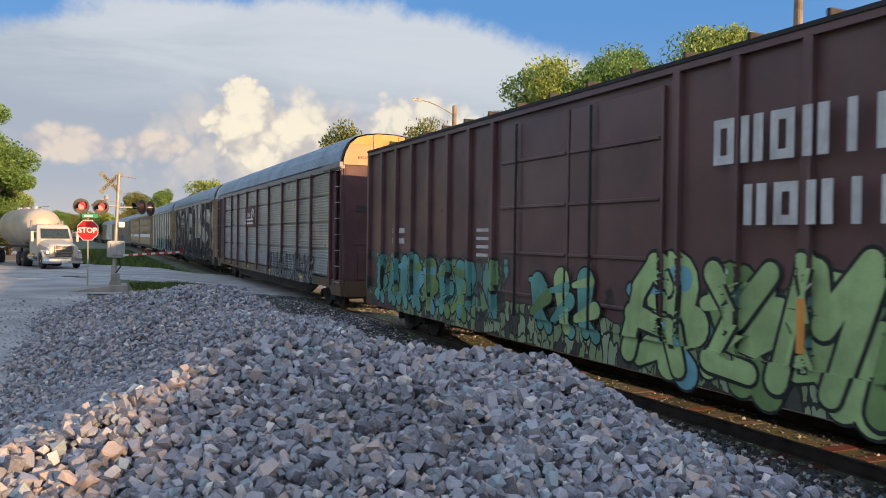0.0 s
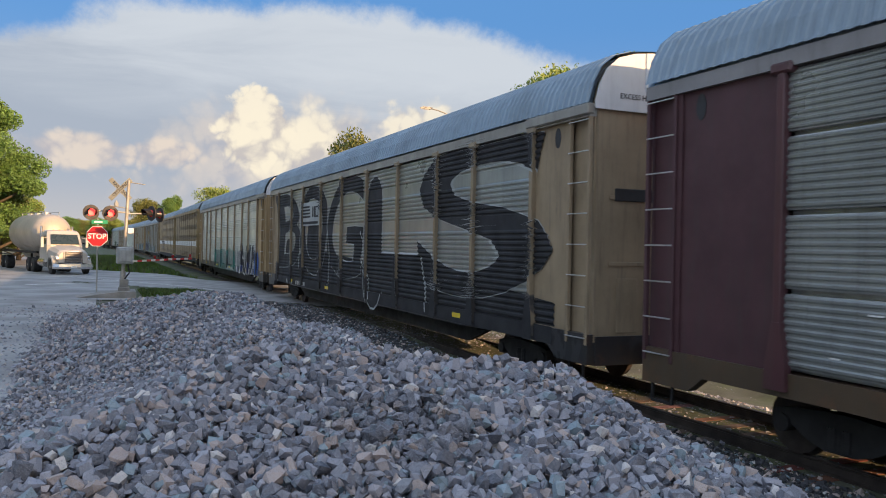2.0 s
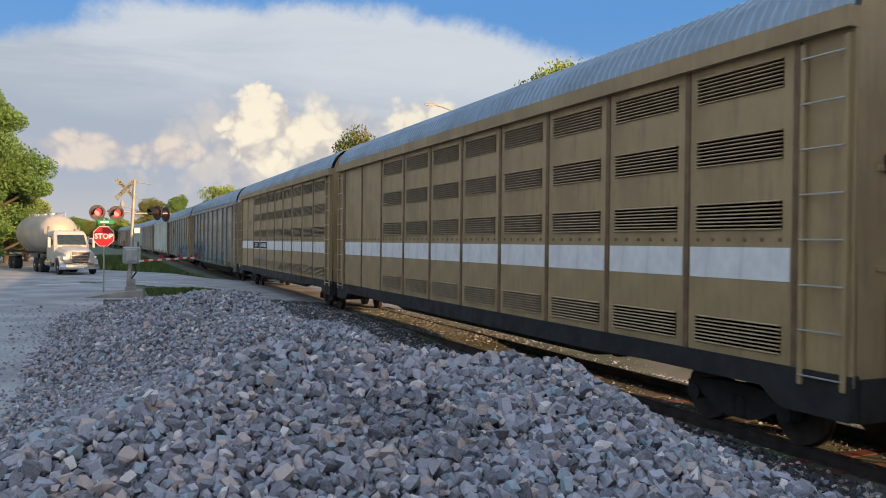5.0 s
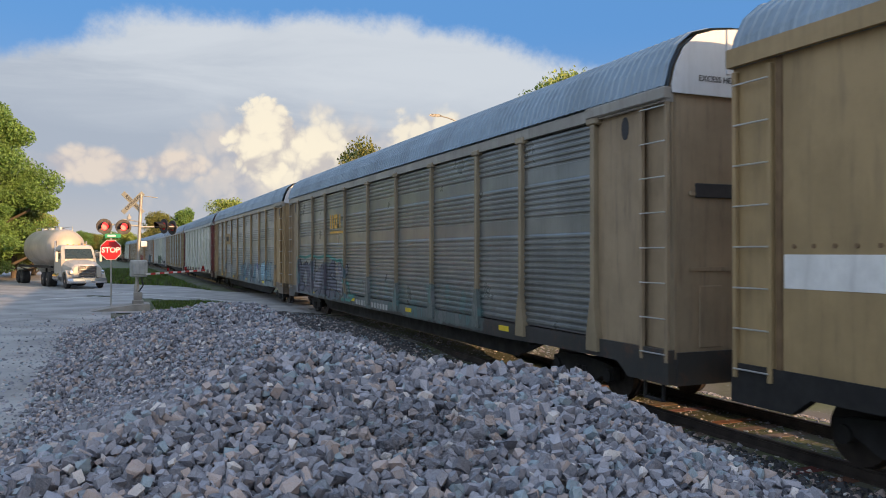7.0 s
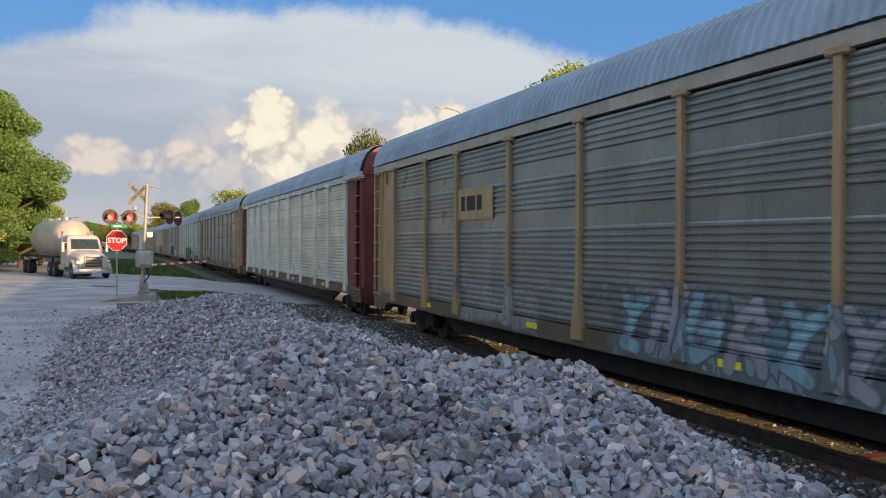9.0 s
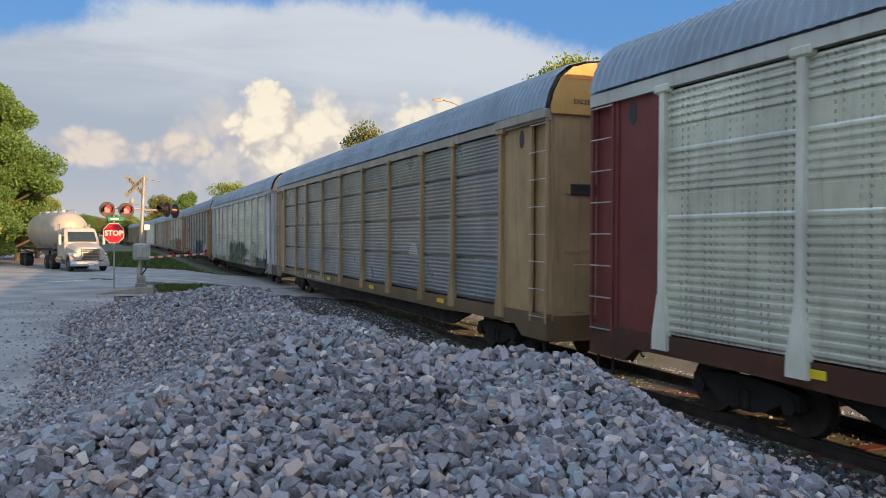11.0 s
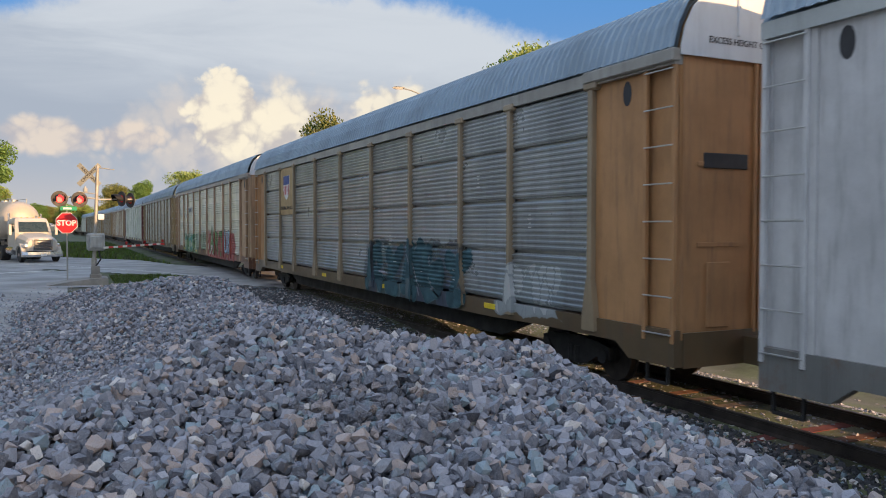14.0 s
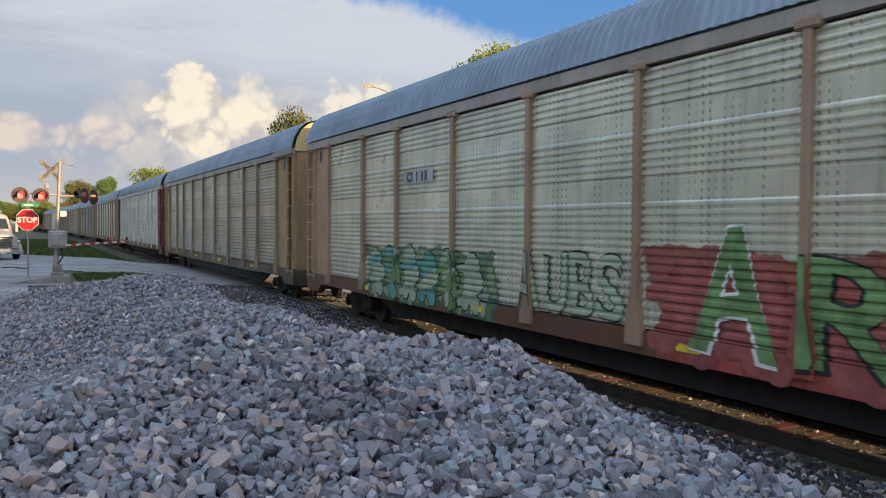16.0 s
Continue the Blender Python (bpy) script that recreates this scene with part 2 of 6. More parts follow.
def build_ground():
    a = np.concatenate([-np.geomspace(2600, 32, 22), np.arange(-30, 40.1, 0.8), np.geomspace(42, 2600, 22)])
    b = np.concatenate([-np.geomspace(900, 12, 12), np.arange(-10, 100.1, 0.8), np.geomspace(103, 4000, 26)])
    X, Y = np.meshgrid(a, b)
    Z = ground_z(X, Y)
    verts = np.stack([X, Y, Z], -1).reshape(-1, 3)
    i = np.arange(len(b) - 1)[:, None] * len(a) + np.arange(len(a) - 1)[None]
    faces = np.stack([i, i + 1, i + 1 + len(a), i + len(a)], -1).reshape(-1, 4)
    ob = new("ground", np_mesh("ground", verts, faces))
    ob.data.materials.append(MATS["soil"])
    for p in ob.data.polygons:
        p.use_smooth = True
    return tagged(ob, "grassy and gravelly level ground beside the railway", "ground", kind="structure")


material("soil", (0.085, 0.10, 0.045), 0.95, vary=0.45, scale=0.8, fine=25, bump=0.8, tint=(0.13, 0.12, 0.105))
material("asphalt", (0.285, 0.28, 0.272), 0.7, vary=0.25, scale=0.5, fine=90, bump=0.3)
stone_material("stone", True, 0.95)
stone_material("stone_piece", False, 0.95)
# stone with shade in its colour: gaps in the heap, ground beside the train
stone_material("shaded_stone", True, 0.15)
material("grass", (0.075, 0.12, 0.03), 0.9, vary=0.4, scale=2, fine=20, island=0.4)
material("rail_steel", (0.045, 0.035, 0.03), 0.6, metal=0.3, vary=0.3)
material("tie_wood", (0.16, 0.095, 0.075), 0.9, vary=0.4, scale=4, per_piece=0.3)
material("galvanized", (0.235, 0.295, 0.345), 0.45, metal=0.4, vary=0.12, scale=0.7, dirt=0.3)
material("black_steel", (0.016, 0.015, 0.015), 0.75, vary=0.3)
build_ground()
# ==== STRUCTURE ====


def draped(name, outline_fn, x0, x1, y0, y1, step, lift, mat, label, category):
    """A sheet that follows the ground a little above it, kept where outline_fn holds."""
    a, b = np.arange(x0, x1 + 1e-6, step), np.arange(y0, y1 + 1e-6, step)
    X, Y = np.meshgrid(a, b)
    Z = ground_z(X, Y) + lift
    keep = outline_fn(X[:-1, :-1] + step / 2, Y[:-1, :-1] + step / 2)
    i = (np.arange(len(b) - 1)[:, None] * len(a) + np.arange(len(a) - 1)[None])[keep]
    faces = np.stack([i, i + 1, i + 1 + len(a), i + len(a)], -1)
    used = np.unique(faces)
    back = np.zeros(X.size, int)
    back[used] = np.arange(len(used))
    ob = new(name, np_mesh(name, np.stack([X, Y, Z], -1).reshape(-1, 3)[used], back[faces]))
    ob.data.materials.append(mat)
    return tagged(ob, label, category, kind="structure")


def on_road(x, y):
    d = (x - 8.5) * 0.857 + (y - 37.0) * 0.515
    return ((x < np.where(y < 33, -0.2, np.where(y < 46, 1.3, -1.2))) & (x > -13)) | ((d > -2.4) & (d < 7.6) & (np.abs((x - 8.5) * 0.515 - (y - 37) * 0.857) < 75) & (x < 60))


draped("road", on_road, -60, 60, -30, 110, 0.4, 0.035, MATS["asphalt"], "worn grey asphalt road that crosses the track", "road")


# ---- ballast stones ----
def stone_shapes(count, rng):
    shapes = []
    for _ in range(count):
        bm = bmesh.new()
        # a broken block: jittered corners of a box, some cut off
        dims = np.array([1.0, rng.uniform(0.6, 0.9), rng.uniform(0.42, 0.75)])
        for sx in (-1, 1):
            for sy in (-1, 1):
                for sz in (-1, 1):
                    p = np.array([sx, sy, sz]) * dims * 0.72 + rng.normal(0, 0.15, 3)
                    if rng.random() < 0.45:
                        bm.verts.new(p * [0.45, 1, 1])
                        bm.verts.new(p * [1, 0.5, 0.9])
                    else:
                        bm.verts.new(p)
        bmesh.ops.convex_hull(bm, input=bm.verts)
        bmesh.ops.delete(bm, geom=[v for v in bm.verts if not v.link_faces], context="VERTS")
        bmesh.ops.triangulate(bm, faces=bm.faces)
        bm.verts.index_update()
        shapes.append((np.array([v.co for v in bm.verts]), np.array([[v.index for v in f.verts] for f in bm.faces])))
        bm.free()
    return shapes


def turns(rng, n):
    q = rng.normal(size=(n, 4))
    q /= np.linalg.norm(q, axis=1)[:, None]
    w, x, y, z = q.T
    return np.stack([1 - 2 * (y * y + z * z), 2 * (x * y - z * w), 2 * (x * z + y * w), 2 * (x * y + z * w), 1 - 2 * (x * x + z * z), 2 * (y * z - x * w),
                     2 * (x * z - y * w), 2 * (y * z + x * w), 1 - 2 * (x * x + y * y)], -1).reshape(n, 3, 3)


def scatter_mesh(name, shapes, places, sizes, rng):
    """Many turned and scaled copies of the shapes, in one mesh."""
    kind = rng.integers(len(shapes), size=len(places))
    turn = turns(rng, len(places))
    vs, fs, base = [], [], 0
    for k, (v, f) in enumerate(shapes):
        pick = np.where(kind == k)[0]
        if not len(pick):
            continue
        pts = np.einsum("nij,vj->nvi", turn[pick], v) * sizes[pick, None, None] + places[pick, None]
        vs.append(pts.reshape(-1, 3))
        fs.append((f[None] + (np.arange(len(pick)) * len(v))[:, None, None]).reshape(-1, 3) + base)
        base += len(pick) * len(v)
    return np_mesh(name, np.concatenate(vs), np.concatenate(fs))


def scatter(rng, x0, x1, y0, y1, spacing):
    a, b = np.arange(x0, x1, spacing), np.arange(y0, y1, spacing)
    X, Y = np.meshgrid(a, b)
    return (X + rng.uniform(-0.5, 0.5, X.shape) * spacing * 1.1).ravel(), (Y + rng.uniform(-0.5, 0.5, X.shape) * spacing * 1.1).ravel()


def build_pile():
    rng = np.random.default_rng(3)
    shapes = stone_shapes(40, rng)
    pile = new("ballast_pile")
    tagged(pile, "long heap of crushed grey and mauve ballast stone", "gravel pile")
    # core under the loose stones, near-black to paint shade into the gaps
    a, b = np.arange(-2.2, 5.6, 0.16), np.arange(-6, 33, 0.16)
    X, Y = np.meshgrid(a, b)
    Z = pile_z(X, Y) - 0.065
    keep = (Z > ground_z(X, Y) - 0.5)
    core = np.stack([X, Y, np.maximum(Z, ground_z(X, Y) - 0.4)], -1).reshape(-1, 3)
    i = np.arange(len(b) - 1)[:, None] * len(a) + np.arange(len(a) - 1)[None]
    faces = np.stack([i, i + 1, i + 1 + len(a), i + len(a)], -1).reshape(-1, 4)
    part("core", np_mesh("core", core, faces), MATS["shaded_stone"], pile)
    all_p, all_s = [], []
    for (x0, x1, y0, y1, sp, size, layers) in ((-1.9, 4.2, 1.2, 7.0, 0.043, 0.030, 2), (-2.2, 5.6, 7.0, 13.0, 0.052, 0.034, 1), (-2.2, 5.6, 13.0, 32.0, 0.075, 0.044, 1), (-2.2, 5.6, -6.0, 1.2, 0.075, 0.042, 1)):
        for layer in range(layers):
            x, y = scatter(rng, x0, x1, y0, y1, sp)
            z = pile_z(x, y)
            ok = z > ground_z(x, y) - 0.02
            s = size * np.clip(np.exp(rng.normal(0, 0.27, len(x))), 0.5, 1.5)
            bumpy = 0.018 * np.sin(x * 17 + 3 * np.sin(y * 9)) * np.sin(y * 15)
            z = z + bumpy + rng.uniform(-1.1, 0.75, len(x)) * s + layer * 0.012
            all_p.append(np.stack([x, y, z], -1)[ok])
            all_s.append(s[ok])
    # strays round the foot of the heap
    x, y = scatter(rng, -3.4, 6.6, 3, 34, 0.13)
    z = ground_z(x, y)
    fade = np.exp(-np.maximum(0, z - pile_z(x, y)) * 3.2)
    ok = (pile_z(x, y) < z) & (rng.uniform(size=len(x)) < fade * 0.9)
    all_p.append(np.stack([x, y, z + 0.03], -1)[ok])
    all_s.append((0.03 * np.exp(rng.normal(0, 0.3, len(x))))[ok])
    P, S = np.concatenate(all_p), np.concatenate(all_s)
    # the nearest ones on the crest are stones of their own
    d = np.hypot(P[:, 0] - 1.3, P[:, 1] - 3.4) + (P[:, 2] < pile_z(P[:, 0], P[:, 1])) * 5
    order = np.argsort(d)
    single, rest = order[:300], order[300:]
    own = []
    for k, (v, f) in enumerate(shapes[:24]):
        own.append(np_mesh("stone", v, f))
    R = turns(rng, 300)
    for j, idx in enumerate(single):
        ob = part("stone", own[j % 24], MATS["stone_piece"], pile)
        ob.matrix_basis = Matrix.Translation(P[idx]) @ Matrix(R[j].tolist()).to_4x4() @ Matrix.Scale(float(S[idx]), 4)
    tagged(part("loose_ballast", scatter_mesh("loose_ballast", shapes, P[rest], S[rest], rng), MATS["stone"], pile), kind="stuff")


build_pile()


# ---- track ----
def build_track():
    track = tagged(new("railway_track"), "steel rails on timber ties in ballast", "railway track", kind="structure")
    prof = [(-0.07, -0.18), (0.07, -0.18), (0.07, -0.165), (0.015, -0.14), (0.012, -0.045), (0.036, -0.03), (0.036, -0.004), (0.028, 0.0), (-0.028, 0.0), (-0.036, -0.004), (-0.036, -0.03), (-0.012, -0.045), (-0.015, -0.14), (-0.07, -0.165)]
    for side in (-0.755, 0.755):
        rings = []
        for s in list(range(-80, 85, 15)) + list(range(85, 460, 12)):
            x, y, a = track_at(s)
            rings.append([(x + (side + p) * math.cos(a), y + (side + p) * math.sin(a), q) for p, q in prof])
        part("rail", sweep(bmesh.new(), rings), MATS["rail_steel"], track, "worn steel rail with a bright head")
    tie = bpy.data.meshes.new("tie")
    bm = bm_new(box, -1.3, 1.3, -0.11, 0.11, -0.36, -0.18, 0.012)
    bm.to_mesh(tie)
    bm.free()
    rng = random.Random(5)
    for i in range(130):
        s = -10 + i * 0.53
        if 28.5 < s < 46:
            continue
        ob = part("tie", tie, MATS["tie_wood"], track)
        ob.matrix_basis = pose(TRACK_X + rng.uniform(-0.05, 0.05), s, rng.uniform(-0.015, 0.01), 0, 0, rng.uniform(-1.2, 1.2))
    g = np.random.default_rng(11)
    shapes = stone_shapes(14, g)
    x, y = scatter(g, 6.4, 12.5, -2, 32, 0.085)
    P = np.stack([x, y, ground_z(x, y) + 0.0], -1)
    S = 0.034 * np.exp(g.normal(0, 0.25, len(x)))
    near = x < 8.1
    P[~near, 2] -= 0.024
    xs, ys = scatter(g, 4.4, 8.2, -3, 36, 0.075)
    keep = (pile_z(xs, ys) < ground_z(xs, ys) + 0.02) & ~on_road(xs, ys)
    Q = np.stack([xs, ys, ground_z(xs, ys)], -1)[keep]
    # spilled and shoulder stones carry the train's shade in their colour, besides the oil
    tagged(part("spilled_stones", scatter_mesh("spilled_stones", shapes, Q, 0.036 * np.exp(g.normal(0, 0.3, len(Q))), g), MATS["shaded_stone"], track, "dark oily stones beside the track, deepened by shade in their colour"), kind="stuff")
    tagged(part("bed_stones", scatter_mesh("bed_stones", shapes, P[~near], S[~near], g), MATS["stone"], track, "ballast between the ties"), kind="stuff")
    tagged(part("shoulder_stones", scatter_mesh("shoulder_stones", shapes, P[near], S[near], g), MATS["shaded_stone"], track, "dark oily ballast shoulder, train shade put into its colour"), kind="stuff")


build_track()


# ---- railway cars; origin at the middle of the car on the rail head, y along the track, the camera's side at -x ----
SHARED = {}


def shared(key, fn):
    """A mesh built once and then shared by all parts that look alike."""
    if key not in SHARED:
        bm = bmesh.new()
        fn(bm)
        me = bpy.data.meshes.new(str(key[0]))
        bm.to_mesh(me)
        bm.free()
        SHARED[key] = me
    return SHARED[key]


PANEL_Z0, PANEL_Z1, SIDE = 1.16, 4.86, 1.5


def panel_profile(style):
    """(depth, height) down the face of a side panel: rows of ridges, with seams or flat bands."""
    pts = []
    z = PANEL_Z0
    if style == "tiers":
        for z, tier in ((PANEL_Z0, 0.96), (2.12, 0.96), (3.08, 0.96), (4.04, PANEL_Z1 - 4.04)):
            pts += [(-0.09, z), (-0.09, z + 0.04), (0.012, z + 0.045)]
            n = 9
            h = (tier - 0.075) / n
            for i in range(n):
                b = z + 0.045 + i * h
                pts += [(0.016, b + 0.2 * h), (0.036, b + 0.42 * h), (0.038, b + 0.72 * h), (0.016, b + 0.94 * h)]
            pts += [(0.012, z + tier - 0.02), (-0.09, z + tier - 0.015)]
    else:
        groups = ((1.16, 2.05, 7, 0), (2.05, 2.95, 8, 0), (2.95, 3.28, 0, 1), (3.28, 3.95, 6, 0), (3.95, 4.25, 0, 1), (4.25, 4.83, 5, 0))
        for a, b, n, flat in groups:
            if flat:
                pts += [(0.02, a + 0.01), (0.02, b - 0.01)]
                continue
            h = (b - a) / n
            for i in range(n):
                c = a + i * h
                pts += [(0.008, c + 0.04 * h), (0.008, c + 0.26 * h), (0.034, c + 0.46 * h), (0.036, c + 0.62 * h), (0.034, c + 0.86 * h)]
        pts += [(-0.08, 4.835), (-0.08, PANEL_Z1)]
    return pts


def panel_mesh(width, style):
    def fn(bm):
        pts = panel_profile(style)
        w = width / 2
        sweep(bm, [[(-SIDE - d, -w, z), (-SIDE - d, w, z)] for d, z in pts], closed=False)
        # back and rim give it thickness
        box(bm, -SIDE + 0.095, -SIDE + 0.11, -w, w, PANEL_Z0, PANEL_Z1)
    return shared(("side_panel", width, style), fn)


def louvre_panel_mesh(width):
    """A flat sheet."""
    return shared(("louvre_panel", width), lambda bm: box(bm, -SIDE - 0.03, -SIDE + 0.03, -width / 2, width / 2, PANEL_Z0 - 0.05, 5.20))


def louvre_field_mesh(width):
    """A field of narrow louvres pressed in one plate."""
    def fn(bm):
        w = width * 0.42
        pts = [(0.028, -0.21)]
        for i in range(8):
            z = -0.2 + i * 0.05
            pts += [(0.030, z), (0.058, z + 0.008), (0.050, z + 0.024), (0.030, z + 0.028)]
        pts += [(0.028, 0.21)]
        sweep(bm, [[(-SIDE - d, -w, z), (-SIDE - d, w, z)] for d, z in pts], closed=False)
    return shared(("louvre_field", width), fn)


def post_mesh():
    def fn(bm):
        box(bm, -SIDE - 0.11, -SIDE + 0.02, -0.06, 0.06, 1.0, 4.86, 0.012)
        # flared foot and head bracket
        rings = [[(-SIDE - 0.12, -0.17, 0.92), (-SIDE - 0.12, 0.17, 0.92), (-SIDE - 0.01, 0.17, 0.92), (-SIDE - 0.01, -0.17, 0.92)],
                 [(-SIDE - 0.12, -0.16, 1.2), (-SIDE - 0.12, 0.16, 1.2), (-SIDE - 0.01, 0.16, 1.2), (-SIDE - 0.01, -0.16, 1.2)],
                 [(-SIDE - 0.115, -0.062, 1.75), (-SIDE - 0.115, 0.062, 1.75), (-SIDE - 0.01, 0.062, 1.75), (-SIDE - 0.01, -0.062, 1.75)]]
        sweep(bm, rings)
        box(bm, -SIDE - 0.135, -SIDE + 0.02, -0.17, 0.17, 4.79, 4.93, 0.03)
    return shared(("post",), fn)


ROOF = ((1.62, 5.10), (1.60, 5.16), (1.52, 5.45), (1.36, 5.74), (1.10, 5.95), (0.75, 6.05), (0.35, 6.10), (0.0, 6.11))


def roof_mesh(length):
    def fn(bm):
        half = [(-x, z) for x, z in ROOF] + [(x, z) for x, z in reversed(ROOF[:-1])]
        rings = []
        n = int(length / 0.19)
        for i in range(n):
            y = -length / 2 + length * i / n
            for dy, lift in ((0.0, 0.0), (0.07, 0.0), (0.095, 0.02), (0.165, 0.02)):
                rings.append([(x * (1 + lift * 0.4), y + dy, z + lift * (0.3 if z < 5.3 else 1)) for x, z in half])
        sweep(bm, rings, closed=False)
        rings = [[(x * 0.97, y, z - 0.05) for x, z in half] for y in (-length / 2, length / 2)]
        sweep(bm, rings, closed=False)
    return shared(("roof", length), fn)


def end_mesh():
    """Two folding door leaves with stiffeners, under the arch of the roof."""
    def fn(bm):
        half = [(-x, z) for x, z in ROOF[1:]] + [(x, z) for x, z in reversed(ROOF[1:-1])]
        shape = [(-1.42, 1.0)] + [(x * 0.93, z - 0.05) for x, z in half] + [(1.42, 1.0)]
        sweep(bm, [[(x, y, z) for x, z in shape] for y in (0.0, 0.05)])
    return shared(("end_door",), fn)


def end_doors(car, mat, m):
    """The doors of one end with their ribs."""
    door = part("end_door", end_mesh(), mat, car)
    door.matrix_basis = m
    for x in (-0.75, 0.75):
        part("door_panel", shared(("door_panel",), lambda bm: box(bm, -0.22, 0.22, -0.025, -0.002, 1.15, 2.1, 0.012)), mat, door).matrix_basis = pose(x, 0, 0)
        part("vent_slot", shared(("vent_slot",), lambda bm: box(bm, -0.4, 0.4, -0.02, -0.002, -0.035, 0.035, 0.006)), mat, door).matrix_basis = pose(x, 0, 2.35)
        part("vent_slot", shared(("vent_slot",), None), mat, door).matrix_basis = pose(x, 0, 3.5)
    for x in (-0.05, 0.05):
        part("door_stile", shared(("door_stile",), lambda bm: box(bm, -0.03, 0.03, -0.045, -0.002, 1.05, 5.0, 0.008)), mat, door).matrix_basis = pose(x, 0, 0)
    part("number_board", shared(("number_board",), lambda bm: box(bm, -0.42, 0.42, -0.03, -0.002, -0.11, 0.11, 0.01)), MATS["black_paint"], door, "dark number board").matrix_basis = pose(-0.62, 0, 3.55)


def end_cap_mesh():
    """The pale warning field above the doors."""
    def fn(bm):
        half = [(-x, z) for x, z in ROOF[1:]] + [(x, z) for x, z in reversed(ROOF[1:-1])]
        shape = [(-1.50, 5.0)] + [(x * 0.945, z - 0.04) for x, z in half] + [(1.50, 5.0)]
        sweep(bm, [[(x, y, z) for x, z in shape] for y in (-0.06, -0.035)])
        for x in (-0.45, 0.45):
            box(bm, x - 0.025, x + 0.025, -0.09, -0.05, 5.35, 6.04)
    return shared(("end_cap",), fn)


def ladder(car, mat, m, h0=0.95, h1=5.0, w=0.6):
    """Two stiles and thin bright rungs."""
    rail = shared(("ladder_stile", h0, h1), lambda bm: box(bm, -0.05, 0.02, -0.035, 0.035, h0, h1, 0.008))
    lad = part("ladder", rail, mat, car)
    lad.matrix_basis = m @ pose(0, -w / 2, 0)
    part("ladder_stile", rail, mat, lad).matrix_basis = pose(0, w, 0)
    n = 8
    for i in range(n):
        z = h0 + 0.12 + i * (h1 - h0 - 0.3) / (n - 1)
        part("rung", shared(("rung", w), lambda bm: cyl(bm, (-0.06, 0, 0), (-0.06, w, 0), 0.012, seg=6)), MATS["rung_steel"], lad).matrix_basis = pose(0, 0, z)


def frame_mesh(length):
    """Flat car: side sills, centre sill, deck and cross bearers."""
    def fn(bm):
        L = length / 2
        for x in (-1, 1):
            rings = [[(x * (SIDE + 0.06), y, b), (x * (SIDE + 0.06), y, 1.14), (x * (SIDE - 0.1), y, 1.14), (x * (SIDE - 0.1), y, b)] for y, b in
                     ((-L, 0.62), (-L + 1.0, 0.62), (-L + 1.3, 0.84), (-L + 3.6, 0.84), (-L + 5.2, 0.80), (L - 5.2, 0.80), (L - 3.6, 0.84), (L - 1.3, 0.84), (L - 1.0, 0.62), (L, 0.62))]
            if x > 0:
                rings = [list(reversed(r)) for r in rings]
            sweep(bm, rings)
        box(bm, -SIDE + 0.08, SIDE - 0.08, -L, L, 1.02, 1.10)
        box(bm, -0.25, 0.25, -L - 0.35, L + 0.35, 0.6, 1.0)
        box(bm, -SIDE + 0.1, SIDE - 0.1, -L - 0.02, -L + 0.2, 0.6, 1.1)
        box(bm, -SIDE + 0.1, SIDE - 0.1, L - 0.2, L + 0.02, 0.6, 1.1)
    return shared(("underframe", length), fn)


def belly_mesh(length, low):
    """A deep black beam between the bogies, added for the shade under the car."""
    def fn(bm):
        L = length / 2
        sweep(bm, [[(-1.12, y, b), (-1.12, y, 1.02), (-1.02, y, 1.02), (-1.02, y, b)] for y, b in ((-L + 4.3, 0.8), (-L + 5.6, low), (L - 5.6, low), (L - 4.3, 0.8))])
    return shared(("girder", length, low), fn)


def belly(car, length, low):
    """Beams added as shade under the car, and the cross bearers between them."""
    for flip in (0, 180):
        part("girder", belly_mesh(length, low), MATS["black_steel"], car, "deep black beam added for the shade under the car").matrix_basis = pose(0, 0, 0, 0, 0, flip)
    for i in range(5):
        part("cross_bearer", shared(("cross_bearer",), lambda bm: box(bm, -1.4, 1.4, -0.08, 0.08, 0.74, 1.02)), MATS["black_steel"], car).matrix_basis = pose(0, (i - 2) * (length - 9.2) / 4, 0)


def side_frame_mesh():
    def fn(bm):
        rings = []
        for y, z0, z1 in ((-1.0, 0.36, 0.58), (-0.72, 0.42, 0.64), (-0.42, 0.26, 0.66), (-0.2, 0.2, 0.68), (0.2, 0.2, 0.68), (0.42, 0.26, 0.66), (0.72, 0.42, 0.64), (1.0, 0.36, 0.58)):
            rings.append([(-0.07, y, z0), (-0.07, y, z1), (0.07, y, z1), (0.07, y, z0)])
        sweep(bm, rings)
        for y in (-0.85, 0.85):
            cyl(bm, (-0.11, y, 0.42), (0.08, y, 0.42), 0.12, seg=12)
        for y in (-0.1, 0.1):
            cyl(bm, (-0.04, y, 0.24), (-0.04, y, 0.5), 0.075, seg=8)
    return shared(("side_frame",), fn)


def wheelset_mesh():
    def fn(bm):
        for x in (-1, 1):
            cyl(bm, (x * 0.70, 0, 0), (x * 0.82, 0, 0), 0.42, seg=28)
            cyl(bm, (x * 0.685, 0, 0), (x * 0.71, 0, 0), 0.455, seg=28)
            cyl(bm, (x * 0.82, 0, 0), (x * 0.86, 0, 0), 0.13, seg=12)
        cyl(bm, (-1.0, 0, 0), (1.0, 0, 0), 0.075, seg=10)
    return shared(("wheelset",), fn)


def coupler_mesh():
    def fn(bm):
        box(bm, -0.09, 0.09, -0.75, 0, 0.78, 0.94, 0.02)
        box(bm, -0.14, 0.14, -0.80, -0.5, 0.74, 0.98, 0.04)
    return shared(("coupler",), fn)


